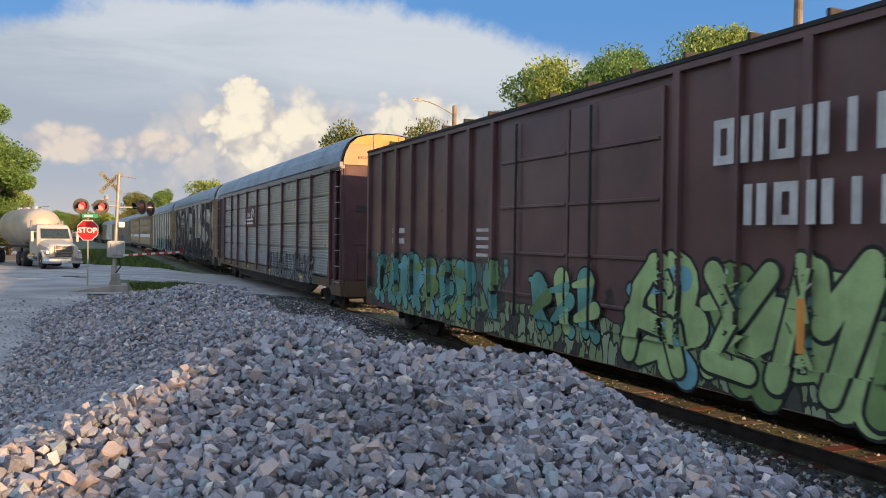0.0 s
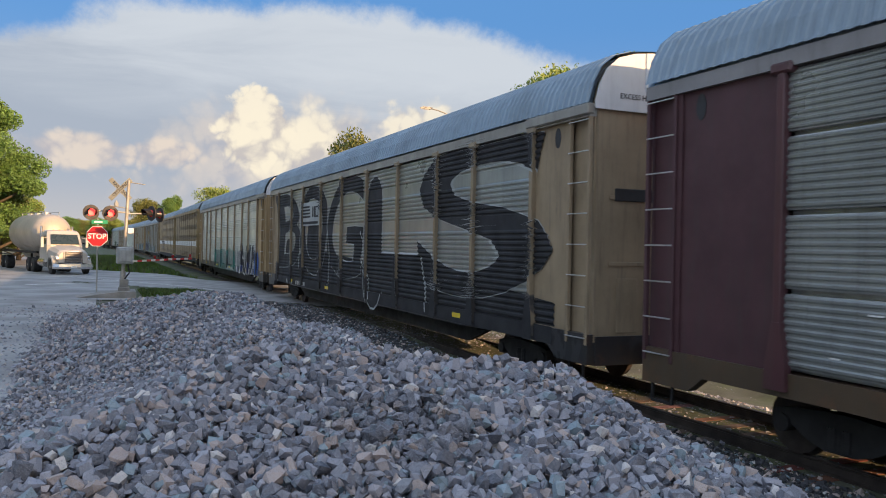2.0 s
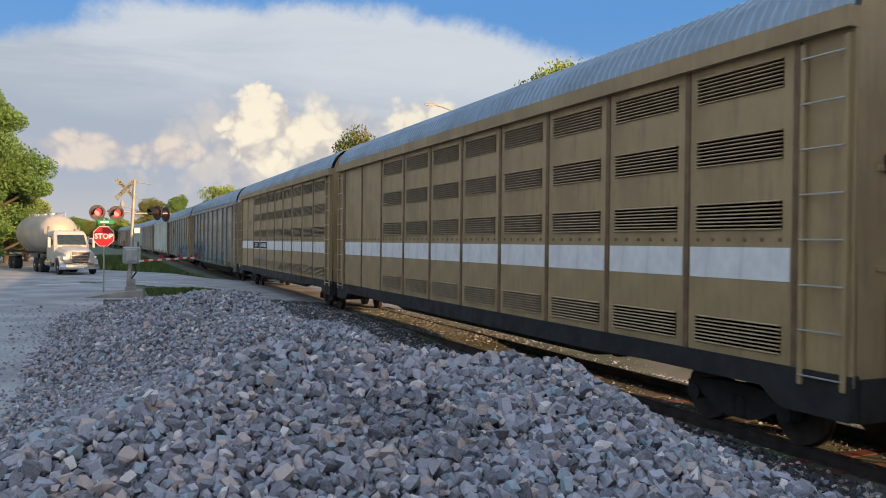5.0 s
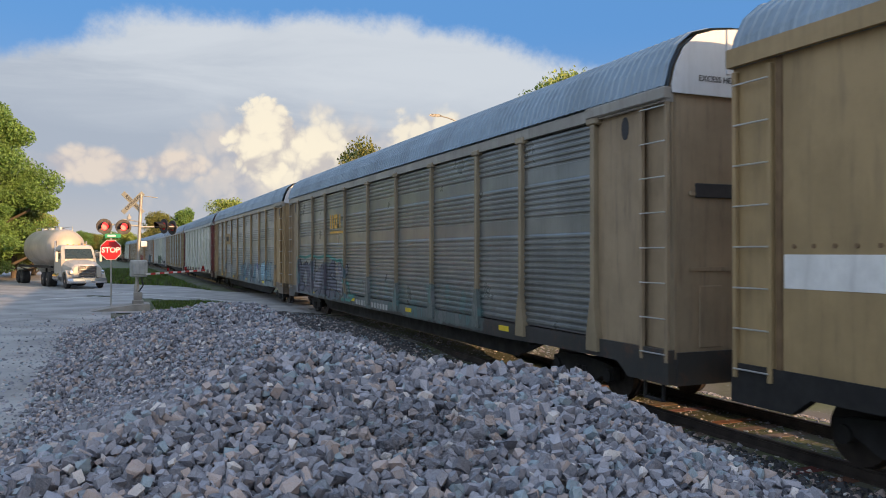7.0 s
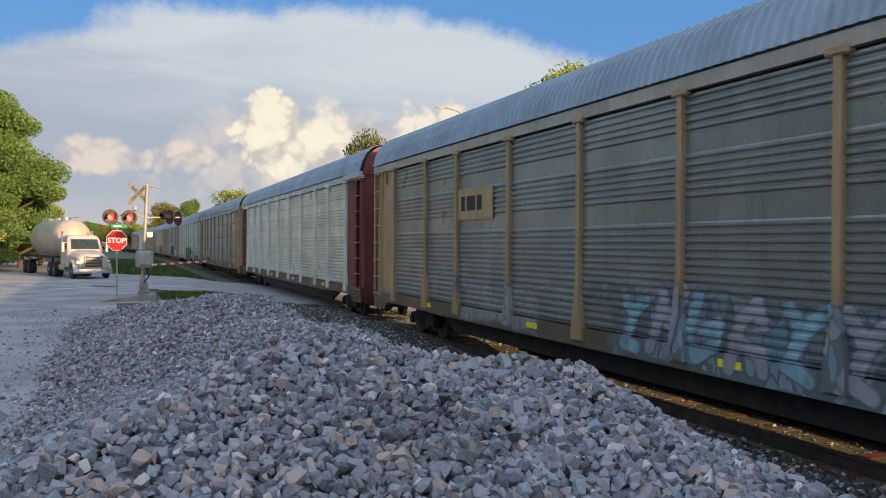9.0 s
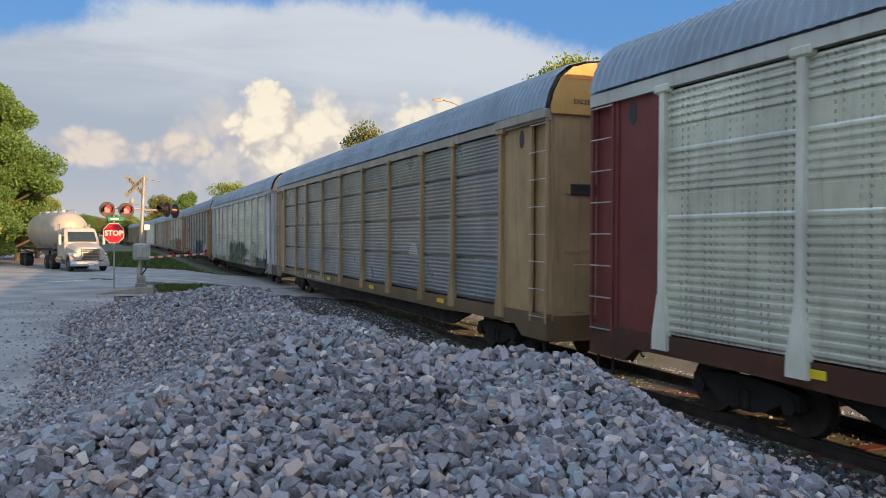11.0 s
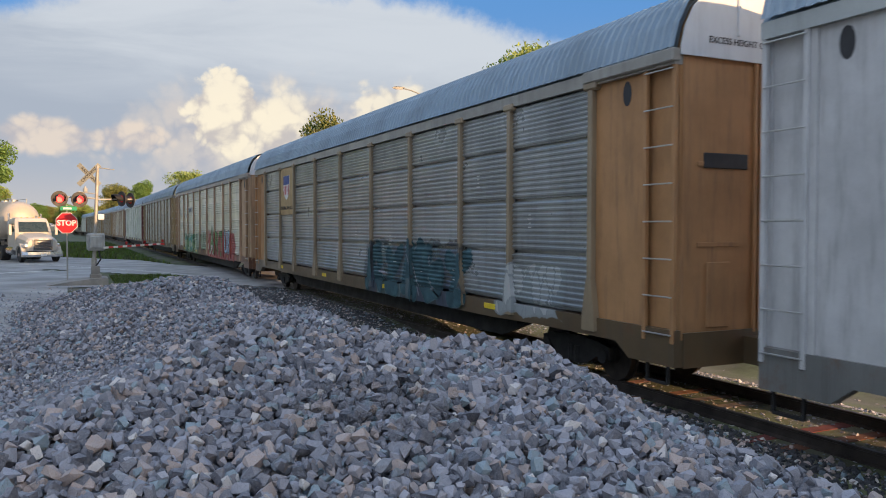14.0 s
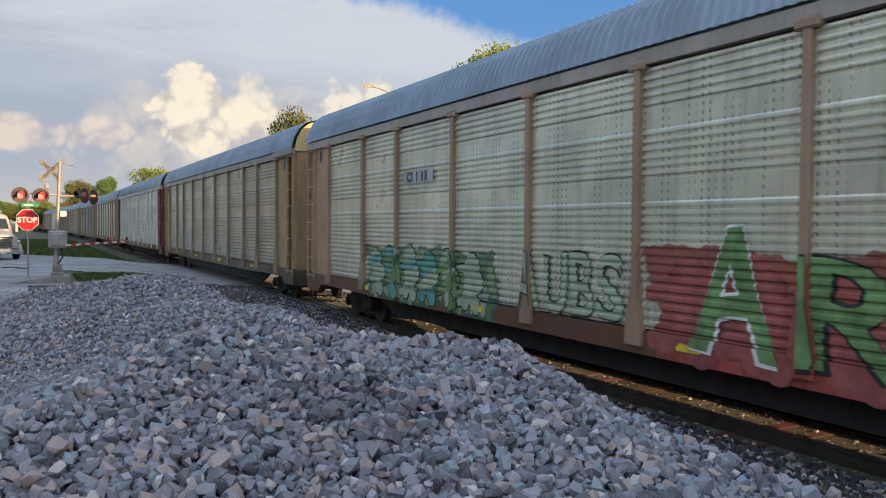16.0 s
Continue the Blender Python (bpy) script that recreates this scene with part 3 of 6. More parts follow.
def hose_mesh():
    def fn(bm):
        pts = [Vector((0.35, 0.0, 0.82)), Vector((0.36, -0.25, 0.5)), Vector((0.3, -0.5, 0.32)), Vector((0.15, -0.75, 0.34))]
        for a, b in zip(pts, pts[1:]):
            cyl(bm, a, b, 0.022, seg=6)
    return shared(("brake_hose",), fn)


def step_mesh():
    def fn(bm):
        for y in (-0.22, 0.22):
            box(bm, -0.02, 0.02, y - 0.02, y + 0.02, 0.35, 1.0)
        box(bm, -0.03, 0.03, -0.22, 0.22, 0.34, 0.38)
        box(bm, -0.03, 0.03, -0.22, 0.22, 0.66, 0.69)
    return shared(("step",), fn)


def running_gear(car, length, ends=(-1, 1), offset=3.1):
    for e in ends:
        bogie = part("bogie", shared(("bolster",), lambda bm: box(box(bm, -1.05, 1.05, -0.2, 0.2, 0.4, 0.62, 0.02), -0.3, 0.3, -0.3, 0.3, 0.6, 0.74)), MATS["black_steel"], car)
        bogie.matrix_basis = pose(0, e * (length / 2 - offset), 0)
        for x in (-1, 1):
            part("side_frame", side_frame_mesh(), MATS["black_steel"], bogie).matrix_basis = pose(x * 1.0, 0, 0, 0, 0, 0 if x < 0 else 180)
        for y in (-0.85, 0.85):
            part("wheelset", wheelset_mesh(), MATS["wheel"], bogie).matrix_basis = pose(0, y, 0.42)


def text_mesh(word, size, extrude=0.003, bold=0.0):
    """Letters of the built-in font as a mesh that lies in x and z, facing -y."""
    key = ("lettering", word, size, bold)
    if key not in SHARED:
        cu = bpy.data.curves.new("lettering", "FONT")
        cu.body, cu.size, cu.extrude, cu.offset, cu.align_x, cu.align_y = word, size, extrude, bold, "CENTER", "CENTER"
        cu.resolution_u = 5 if len(word) == 1 else 3
        ob = bpy.data.objects.new("lettering", cu)
        scene.collection.objects.link(ob)
        me = bpy.data.meshes.new_from_object(ob.evaluated_get(bpy.context.evaluated_depsgraph_get()))
        me.materials.clear()
        bpy.data.objects.remove(ob)
        SHARED[key] = me
    return SHARED[key]


def flat_mesh(name, outlines, x, thick=0.004):
    """Flat paint or plate shapes in the plane of the side: lists of (y, z)."""
    bm = bmesh.new()
    for pts in outlines:
        sweep(bm, [[(x, y, z) for y, z in pts], [(x - thick, y, z) for y, z in pts]])
    bmesh.ops.recalc_face_normals(bm, faces=bm.faces)
    return bm


def rect(y0, y1, z0, z1):
    return [(y0, z0), (y1, z0), (y1, z1), (y0, z1)]


def side_paint(name, base, pieces=(), rough=0.36, dirt=0.35, rust=0.0, metal=0.0, holes=0.0):
    """Sheet metal of one car with sprayed pieces: each piece is a field in the car's own y and z (y0, y1, z0, z1), fills and a line colour."""
    m = bpy.data.materials.new(name)
    m.use_nodes = True
    n = Nodes(m.node_tree)
    out = n.add("ShaderNodeOutputMaterial")
    tc = n.add("ShaderNodeTexCoord")
    coord = tc.outputs["Object"]
    big = n.noise(0.7, 6.0, 0.6, coord)
    small = n.noise(45.0, 4.0, 0.6, coord)
    streak = n.noise(1.7, 6.0, 0.65, n.add("ShaderNodeMapping", Vector=coord, Scale=(2, 3.5, 0.3)).outputs[0])
    c = n.mix(n.ramp(big, 0.3, 0.7), tuple(v * 0.72 for v in base), tuple(v * 1.05 for v in base))
    c = n.mix(n.ramp(streak, 0.45, 0.8, 0.0, dirt), c, (0.07, 0.065, 0.055))
    if rust:
        c = n.mix(n.ramp(n.noise(2.5, 8.0, 0.7, coord), 0.5, 0.72, 0.0, rust), c, (0.16, 0.075, 0.04))
    xyz = n.add("ShaderNodeSeparateXYZ", Vector=coord)
    _, y, z = xyz.outputs
    if holes:
        # columns of small slots pressed through the sheet
        slots = n.math("MULTIPLY", n.ramp(n.math("FRACT", n.math("MULTIPLY", y, 8.3)), 0.62, 0.72), n.ramp(n.math("FRACT", n.math("MULTIPLY", z, 9.0)), 0.52, 0.60))
        columns = n.ramp(n.noise(1.6, 2.0, 0.6, n.add("ShaderNodeMapping", Vector=coord, Scale=(0, 1.6, 0.15)).outputs[0]), 0.46, 0.56)
        c = n.mix(n.math("MULTIPLY", n.math("MULTIPLY", slots, columns), holes), c, (0.07, 0.07, 0.06))
    for i, (y0, y1, z0, z1, fills, line) in enumerate(pieces):
        wob = n.math("MULTIPLY", n.math("SUBTRACT", n.noise(1.1 + 0.1 * i, 3.0, 0.6, coord), 0.5), 1.0)
        dy = n.math("DIVIDE", n.math("SUBTRACT", y, (y0 + y1) / 2), (y1 - y0) / 2)
        dz = n.math("DIVIDE", n.math("SUBTRACT", z, (z0 + z1) / 2), (z1 - z0) / 2)
        d = n.math("ADD", n.math("MAXIMUM", n.math("ABSOLUTE", dy), n.math("ABSOLUTE", dz)), wob)
        field = n.ramp(d, 1.03, 0.97)
        skew = n.add("ShaderNodeMapping", Vector=coord, Scale=(0.0, 1.7 * 1.8 / max(0.8, z1 - z0), 0.75 * 1.8 / max(0.8, z1 - z0)), Rotation=(0.35 + 0.2 * i, 0, 0), Location=(0, i * 3.7, i))
        warp = n.add("ShaderNodeTexNoise", Scale=2.0, Detail=1.0, Vector=skew.outputs[0])
        bent = n.add("ShaderNodeMix", data_type="VECTOR", Factor=0.42)
        n.put(bent.inputs[4], skew.outputs[0])
        n.put(bent.inputs[5], warp.outputs["Color"])
        cell = n.add("ShaderNodeTexVoronoi", feature="DISTANCE_TO_EDGE", Scale=2.1, Vector=bent.outputs[1])
        kind = n.add("ShaderNodeTexVoronoi", feature="F1", Scale=2.1, Vector=bent.outputs[1])
        pick = n.add("ShaderNodeSeparateColor", Color=kind.outputs["Color"]).outputs[0]
        col = fills[0]
        for j, f in enumerate(fills[1:]):
            col = n.mix(n.ramp(pick, (j + 1) / len(fills) - 0.01, (j + 1) / len(fills) + 0.01), col, f)
        edge = n.math("MINIMUM", cell.outputs["Distance"], n.math("MULTIPLY", n.math("ABSOLUTE", n.math("SUBTRACT", d, 1.0)), 0.7))
        col = n.mix(n.ramp(edge, 0.05, 0.075), line, col)
        c = n.mix(n.math("MULTIPLY", field, 0.9), c, col)
    bsdf = n.add("ShaderNodeBsdfPrincipled", **{"Base Color": c, "Roughness": n.ramp(big, 0.2, 0.8, rough + 0.1, rough - 0.1), "Metallic": metal, "Coat Weight": 0.7 if metal else 0.0, "Coat Roughness": 0.28})
    n.put(bsdf.inputs["Normal"], n.add("ShaderNodeBump", Strength=0.15, Distance=0.01, Height=n.math("ADD", small, streak)).outputs[0])
    n.put(out.inputs[0], bsdf.outputs[0])
    return m, tc


material("rung_steel", (0.6, 0.6, 0.6), 0.35, metal=0.7, vary=0.1)
material("wheel", (0.05, 0.04, 0.035), 0.6, metal=0.4, vary=0.3)
material("yellow_plate", (0.75, 0.55, 0.03), 0.5, vary=0.1)
material("white_paint", (0.74, 0.74, 0.72), 0.6, vary=0.08, dirt=0.25)
material("black_paint", (0.025, 0.025, 0.028), 0.6, vary=0.2)
material("orange_paint", (0.62, 0.27, 0.06), 0.6, vary=0.1, dirt=0.2)

CAR_LEN, CAR_PITCH = 27.05, 28.55
BAYS = (2.6, 2.1, 2.75, 2.75, 2.75, 2.75, 2.75, 2.1, 2.6)


def autorack(label, style, panel, post, end, cap, sill=(0.05, 0.045, 0.04), pieces=(), top=None, lead=0.0):
    """A covered car carrier. panel, post, end, cap: base colours."""
    car = tagged(new("autorack_railcar"), label, "railroad car", group="freight train")
    L = CAR_LEN / 2
    skin, tc = side_paint("panel_" + label[:18], panel, pieces, rough=0.34, metal=0.45, holes=0.5 if min(panel) > 0.38 else 0.0)
    tc.object = car
    edge, tc2 = side_paint("post_" + label[:18], post, pieces, dirt=0.3)
    tc2.object = car
    sillm, tc3 = side_paint("sill_" + label[:18], sill, pieces, dirt=0.4, rust=0.5)
    tc3.object = car
    endm = material("end_" + label[:18], end, 0.65, vary=0.15, scale=0.9, dirt=0.45)
    chordm = material("chord_" + label[:18], tuple(0.4 * a + 0.6 * b for a, b in zip(post, (0.36, 0.38, 0.38))), 0.5, metal=0.2, vary=0.15, scale=0.9, dirt=0.3)
    capm = material("cap_" + label[:18], cap, 0.6, vary=0.06, scale=0.9, dirt=0.15)
    part("underframe", frame_mesh(CAR_LEN), sillm, car, "low flat car sill, dark and grimy")
    belly(car, CAR_LEN, 0.37)
    part("roof", roof_mesh(CAR_LEN), MATS["galvanized"], car, "ribbed galvanized arched roof")
    for flip in (0, 180):
        turn = pose(0, 0, 0, 0, 0, flip)
        y = -L + 1.95 - lead
        for k, w in enumerate(BAYS):
            part("side_panel", panel_mesh(round(w - 0.1, 3), style), skin, car).matrix_basis = turn @ pose(0, y + w / 2, 0)
            part("post", post_mesh(), edge, car).matrix_basis = turn @ pose(0, y, 0)
            y += w
        part("post", post_mesh(), edge, car).matrix_basis = turn @ pose(0, y, 0)
        chord = shared(("top_chord",), lambda bm: box(box(bm, -SIDE - 0.09, -SIDE + 0.05, -L, L, 4.865, 5.07), -SIDE - 0.15, -SIDE, -L - 0.02, -L + 2.1, 4.90, 5.09, 0.02))
        part("top_chord", chord, chordm, car, "pale top chord under the roof").matrix_basis = turn
        for e in (-1, 1):
            deep = 1.9 + e * lead
            sheet = shared(("end_panel", e, lead), lambda bm: box(box(bm, -SIDE - 0.01, -SIDE + 0.05, min(e * (L - deep), e * (L - 0.68)), max(e * (L - deep), e * (L - 0.68)), 1.0, 5.0, 0.01),
                                                            -SIDE - 0.04, -SIDE, e * (L - 0.72) - 0.05, e * (L - 0.72) + 0.05, 1.0, 5.0))
            part("end_panel", sheet, endm, car, "flat sheet beside the end doors").matrix_basis = turn
            part("vent_hole", shared(("vent_hole", e), lambda bm: sweep(bm, [[(x, e * (L - 1.12) + 0.1 * math.cos(k * 0.5236), 4.62 + 0.19 * math.sin(k * 0.5236)) for k in range(12)] for x in (-SIDE - 0.012, -SIDE - 0.016)])), MATS["black_paint"], car, "dark oval opening").matrix_basis = turn
            inner = shared(("inner_panel", e), lambda bm: box(bm, -SIDE + 0.06, -SIDE + 0.1, min(e * L, e * (L - 0.7)), max(e * L, e * (L - 0.7)), 1.0, 5.05))
            part("inner_panel", inner, endm, car).matrix_basis = turn
            ladder(car, endm, turn @ pose(-SIDE - 0.03, e * (L - 0.34), 0))
            part("step", step_mesh(), MATS["black_steel"], car).matrix_basis = turn @ pose(-SIDE, e * (L - 0.4), 0)
        # end doors
        end_doors(car, endm, turn @ pose(0, -L + 0.02, 0))
        part("warning_field", end_cap_mesh(), capm, car, "pale field above the end doors").matrix_basis = turn @ pose(0, -L + 0.02, 0)
        part("lettering", text_mesh("EXCESS HEIGHT CAR", 0.13), MATS["black_paint"], car, "EXCESS HEIGHT CAR").matrix_basis = turn @ pose(-0.4, -L - 0.045, 5.25, 90, 0, 0)
        if top:
            strip = shared(("cap_strip",), lambda bm: sweep(bm, [[(x * 0.95, yy, z - 0.035) for x, z in ((-1.30, 5.72), (-1.10, 5.95), (-0.35, 6.10), (0.35, 6.10), (1.10, 5.95), (1.30, 5.72))] for yy in (-0.066, -0.06)]))
            part("warning_strip", strip, MATS["orange_paint"], car, "orange strip over the end doors").matrix_basis = turn @ pose(0, -L + 0.02, 0)
        part("coupler", coupler_mesh(), MATS["black_steel"], car).matrix_basis = turn @ pose(0, -L - 0.0, 0)
        part("brake_hose", hose_mesh(), MATS["black_steel"], car).matrix_basis = turn @ pose(0, -L, 0)
        for y in (-8.2, -2.4, 3.1, 8.8):
            plate = shared(("reflector",), lambda bm: box(bm, -SIDE - 0.072, -SIDE - 0.055, -0.22, 0.22, 0.95, 1.06, 0.004))
            part("reflector", plate, MATS["yellow_plate"], car, "yellow reflector").matrix_basis = turn @ pose(0, y, 0)
    running_gear(car, CAR_LEN)
    return car


def placard(car, name, outlines, mat, label="", x=-SIDE - 0.055):
    return part(name, flat_mesh(name, outlines, x), mat, car, label)


def side_word(car, word, y, z, size, mat, label, bold=0.0, x=-SIDE - 0.062, stretch=1.0):
    ob = part("lettering", text_mesh(word, size, bold=bold), mat, car, label)
    ob.matrix_basis = pose(x, y, z, 90, 0, -90) @ Matrix.Diagonal((stretch, 1, 1, 1))
    return ob


def boxcar(label, length, pieces):
    """A high plate-sided box car with posts and plug doors."""
    car = tagged(new("boxcar"), label, "railroad car", group="freight train")
    L = length / 2
    top = 5.15
    skin, tc = side_paint("boxcar_" + label[:16], (0.125, 0.066, 0.066), pieces, dirt=0.3, rust=0.25)
    tc.object = car

    part("body", bm_new(box, -1.45, 1.45, -L, L, 0.95, top), skin, car)
    for x in (-1, 1):
        part("side_sill", bm_new(box, x * 1.45, x * 1.52, -L, L, 0.60, 1.12), skin, car)
        part("eave_rail", bm_new(box, x * 1.45, x * 1.54, -L, L, top - 0.12, top), skin, car)
    part("roof", bm_new(lambda bm: [sweep(bm, [[(x, y, z) for x, z in ((-1.56, top - 0.02), (-1.56, top + 0.04), (-0.8, top + 0.10), (0, top + 0.13), (0.8, top + 0.10), (1.56, top + 0.04), (1.56, top - 0.02))] for y in (-L, L)])]
              + [box(bm, -1.5, 1.5, -L + 0.4 + i * 1.2, -L + 0.46 + i * 1.2, top + 0.03, top + 0.15) for i in range(int(length / 1.2))]), MATS["black_steel"], car)
    rib = shared(("rib",), lambda bm: box(bm, -1.56, -1.44, -0.07, 0.07, 1.05, top - 0.1, 0.015))
    for flip in (0, 180):
        turn = pose(0, 0, 0, 0, 0, flip)
        n = 24
        for i in range(n):
            y = -L + 0.1 + i * (length - 0.2) / (n - 1)
            if -2.7 < y - 2.2 < 2.7:
                continue
            part("rib", rib, skin, car).matrix_basis = turn @ pose(0, y, 0)
        for yc in (0.95, 3.45):
            door = part("door", shared(("plug_door",), lambda bm: box(bm, -1.53, -1.44, -1.22, 1.22, 1.1, top - 0.25, 0.02)), skin, car)
            for z in (1.5, 2.3, 3.2, 4.1):
                part("door_rib", shared(("box_door_rib",), lambda bm: box(bm, -1.57, -1.525, -1.18, 1.18, 0, 0.06, 0.01)), skin, door).matrix_basis = pose(0, 0, z)
            door.matrix_basis = turn @ pose(0, yc, 0)
            bar = part("lock_rod", shared(("lock_rod",), lambda bm: cyl(bm, (-1.6, 0, 1.1), (-1.6, 0, top - 0.3), 0.025, seg=8)), MATS["black_steel"], door)
            bar.matrix_basis = pose(0, 0.5, 0)
        ladder(car, skin, turn @ pose(-1.5, -L + 0.4, 0), 0.8, 4.9, 0.45)
        part("coupler", coupler_mesh(), MATS["black_steel"], car).matrix_basis = turn @ pose(0, -L, 0)
    part("underframe", shared(("box_frame", length), lambda bm: box(bm, -0.3, 0.3, -L - 0.4, L + 0.4, 0.7, 0.96)), MATS["black_steel"], car)
    running_gear(car, length, offset=2.6)
    return car


def louvre_unit(label, length, tail):
    """One unit of a two-unit articulated car carrier in ochre sheet with louvres and a pale band."""
    car = tagged(new("articulated_railcar"), label, "railroad car", group="freight train")
    L = length / 2
    ochre = material("ochre_sheet", (0.35, 0.25, 0.125), 0.6, vary=0.15, scale=0.9, dirt=0.4)
    dark = material("ochre_post", (0.16, 0.10, 0.05), 0.7, vary=0.2)
    part("underframe", frame_mesh(length), MATS["black_steel"], car)
    belly(car, length, 0.62)
    part("roof", roof_mesh(length), MATS["galvanized"], car, "ribbed blue-grey arched roof")
    n = 10
    w = (length - 1.6) / n
    for flip in (0, 180):
        turn = pose(0, 0, 0, 0, 0, flip)
        for i in range(n):
            y = -L + 0.8 + (i + 0.5) * w
            panel = part("side_panel", louvre_panel_mesh(round(w - 0.12, 3)), ochre, car)
            panel.matrix_basis = turn @ pose(0, y, 0)
            if i not in (0, n - 1) if flip else i < n - 2:
                for zc in (1.45, 3.0, 3.88, 4.76):
                    part("louvre_field", louvre_field_mesh(round(w - 0.12, 3)), material("ochre_louvre", (0.33, 0.24, 0.13), 0.6, vary=0.15), panel, "dark louvres").matrix_basis = pose(0, 0, zc)
            part("band", shared(("band", w), lambda bm: box(bm, -SIDE - 0.036, -SIDE - 0.031, -w / 2 + 0.08, w / 2 - 0.08, 2.16, 2.58)), MATS["white_paint"], panel, "pale stripe")
            for k in range(6):
                part("rivet", shared(("rivet",), lambda bm: cyl(bm, (-SIDE - 0.042, 0, 0), (-SIDE - 0.03, 0, 0), 0.03, seg=8)), dark, panel).matrix_basis = pose(0, (k - 2.5) * w / 6.6, 2.68)
            part("post", shared(("slim_post",), lambda bm: box(bm, -SIDE - 0.05, -SIDE, -0.05, 0.05, 0.95, 5.2, 0.01)), dark, car).matrix_basis = turn @ pose(0, y - w / 2, 0)
        part("post", shared(("slim_post",), None), dark, car).matrix_basis = turn @ pose(0, L - 0.8, 0)
        part("top_chord", shared(("chord", length), lambda bm: box(bm, -SIDE - 0.145, -SIDE + 0.05, -L, L, 5.06, 5.30)), ochre, car).matrix_basis = turn
        for e in (-1, 1):
            part("end_panel", shared(("plain_end", e, length), lambda bm: box(bm, -SIDE - 0.02, -SIDE + 0.03, min(e * L, e * (L - 0.75)), max(e * L, e * (L - 0.75)), 1.0, 5.2, 0.01)), ochre, car).matrix_basis = turn
            ladder(car, ochre, turn @ pose(-SIDE - 0.04, e * (L - 0.38), 0))
        end_doors(car, ochre, turn @ pose(0, -L + 0.02, 0))
        part("coupler", coupler_mesh(), MATS["black_steel"], car).matrix_basis = turn @ pose(0, -L, 0)
    running_gear(car, length, ends=(-1, 1) if tail else (-1,), offset=2.2)
    return car


# colours of the train
GALV, GALV_DARK, GALV_PALE = (0.44, 0.46, 0.42), (0.33, 0.35, 0.345), (0.70, 0.72, 0.62)
TAN, YEL, BROWN, RED = (0.31, 0.235, 0.15), (0.37, 0.26, 0.135), (0.24, 0.15, 0.09), (0.16, 0.035, 0.03)
WHITE, TEAL, BLACK = (0.62, 0.64, 0.66), (0.05, 0.26, 0.25), (0.02, 0.02, 0.022)
PALE_BLUE, GREEN, NAVY = (0.25, 0.42, 0.50), (0.20, 0.36, 0.12), (0.03, 0.05, 0.12)

TRAIN = []
S0 = 25.23  # near end of the first car carrier at the start, along the track


def add_car(car, near_end, length):
    TRAIN.append((car, near_end + length / 2))


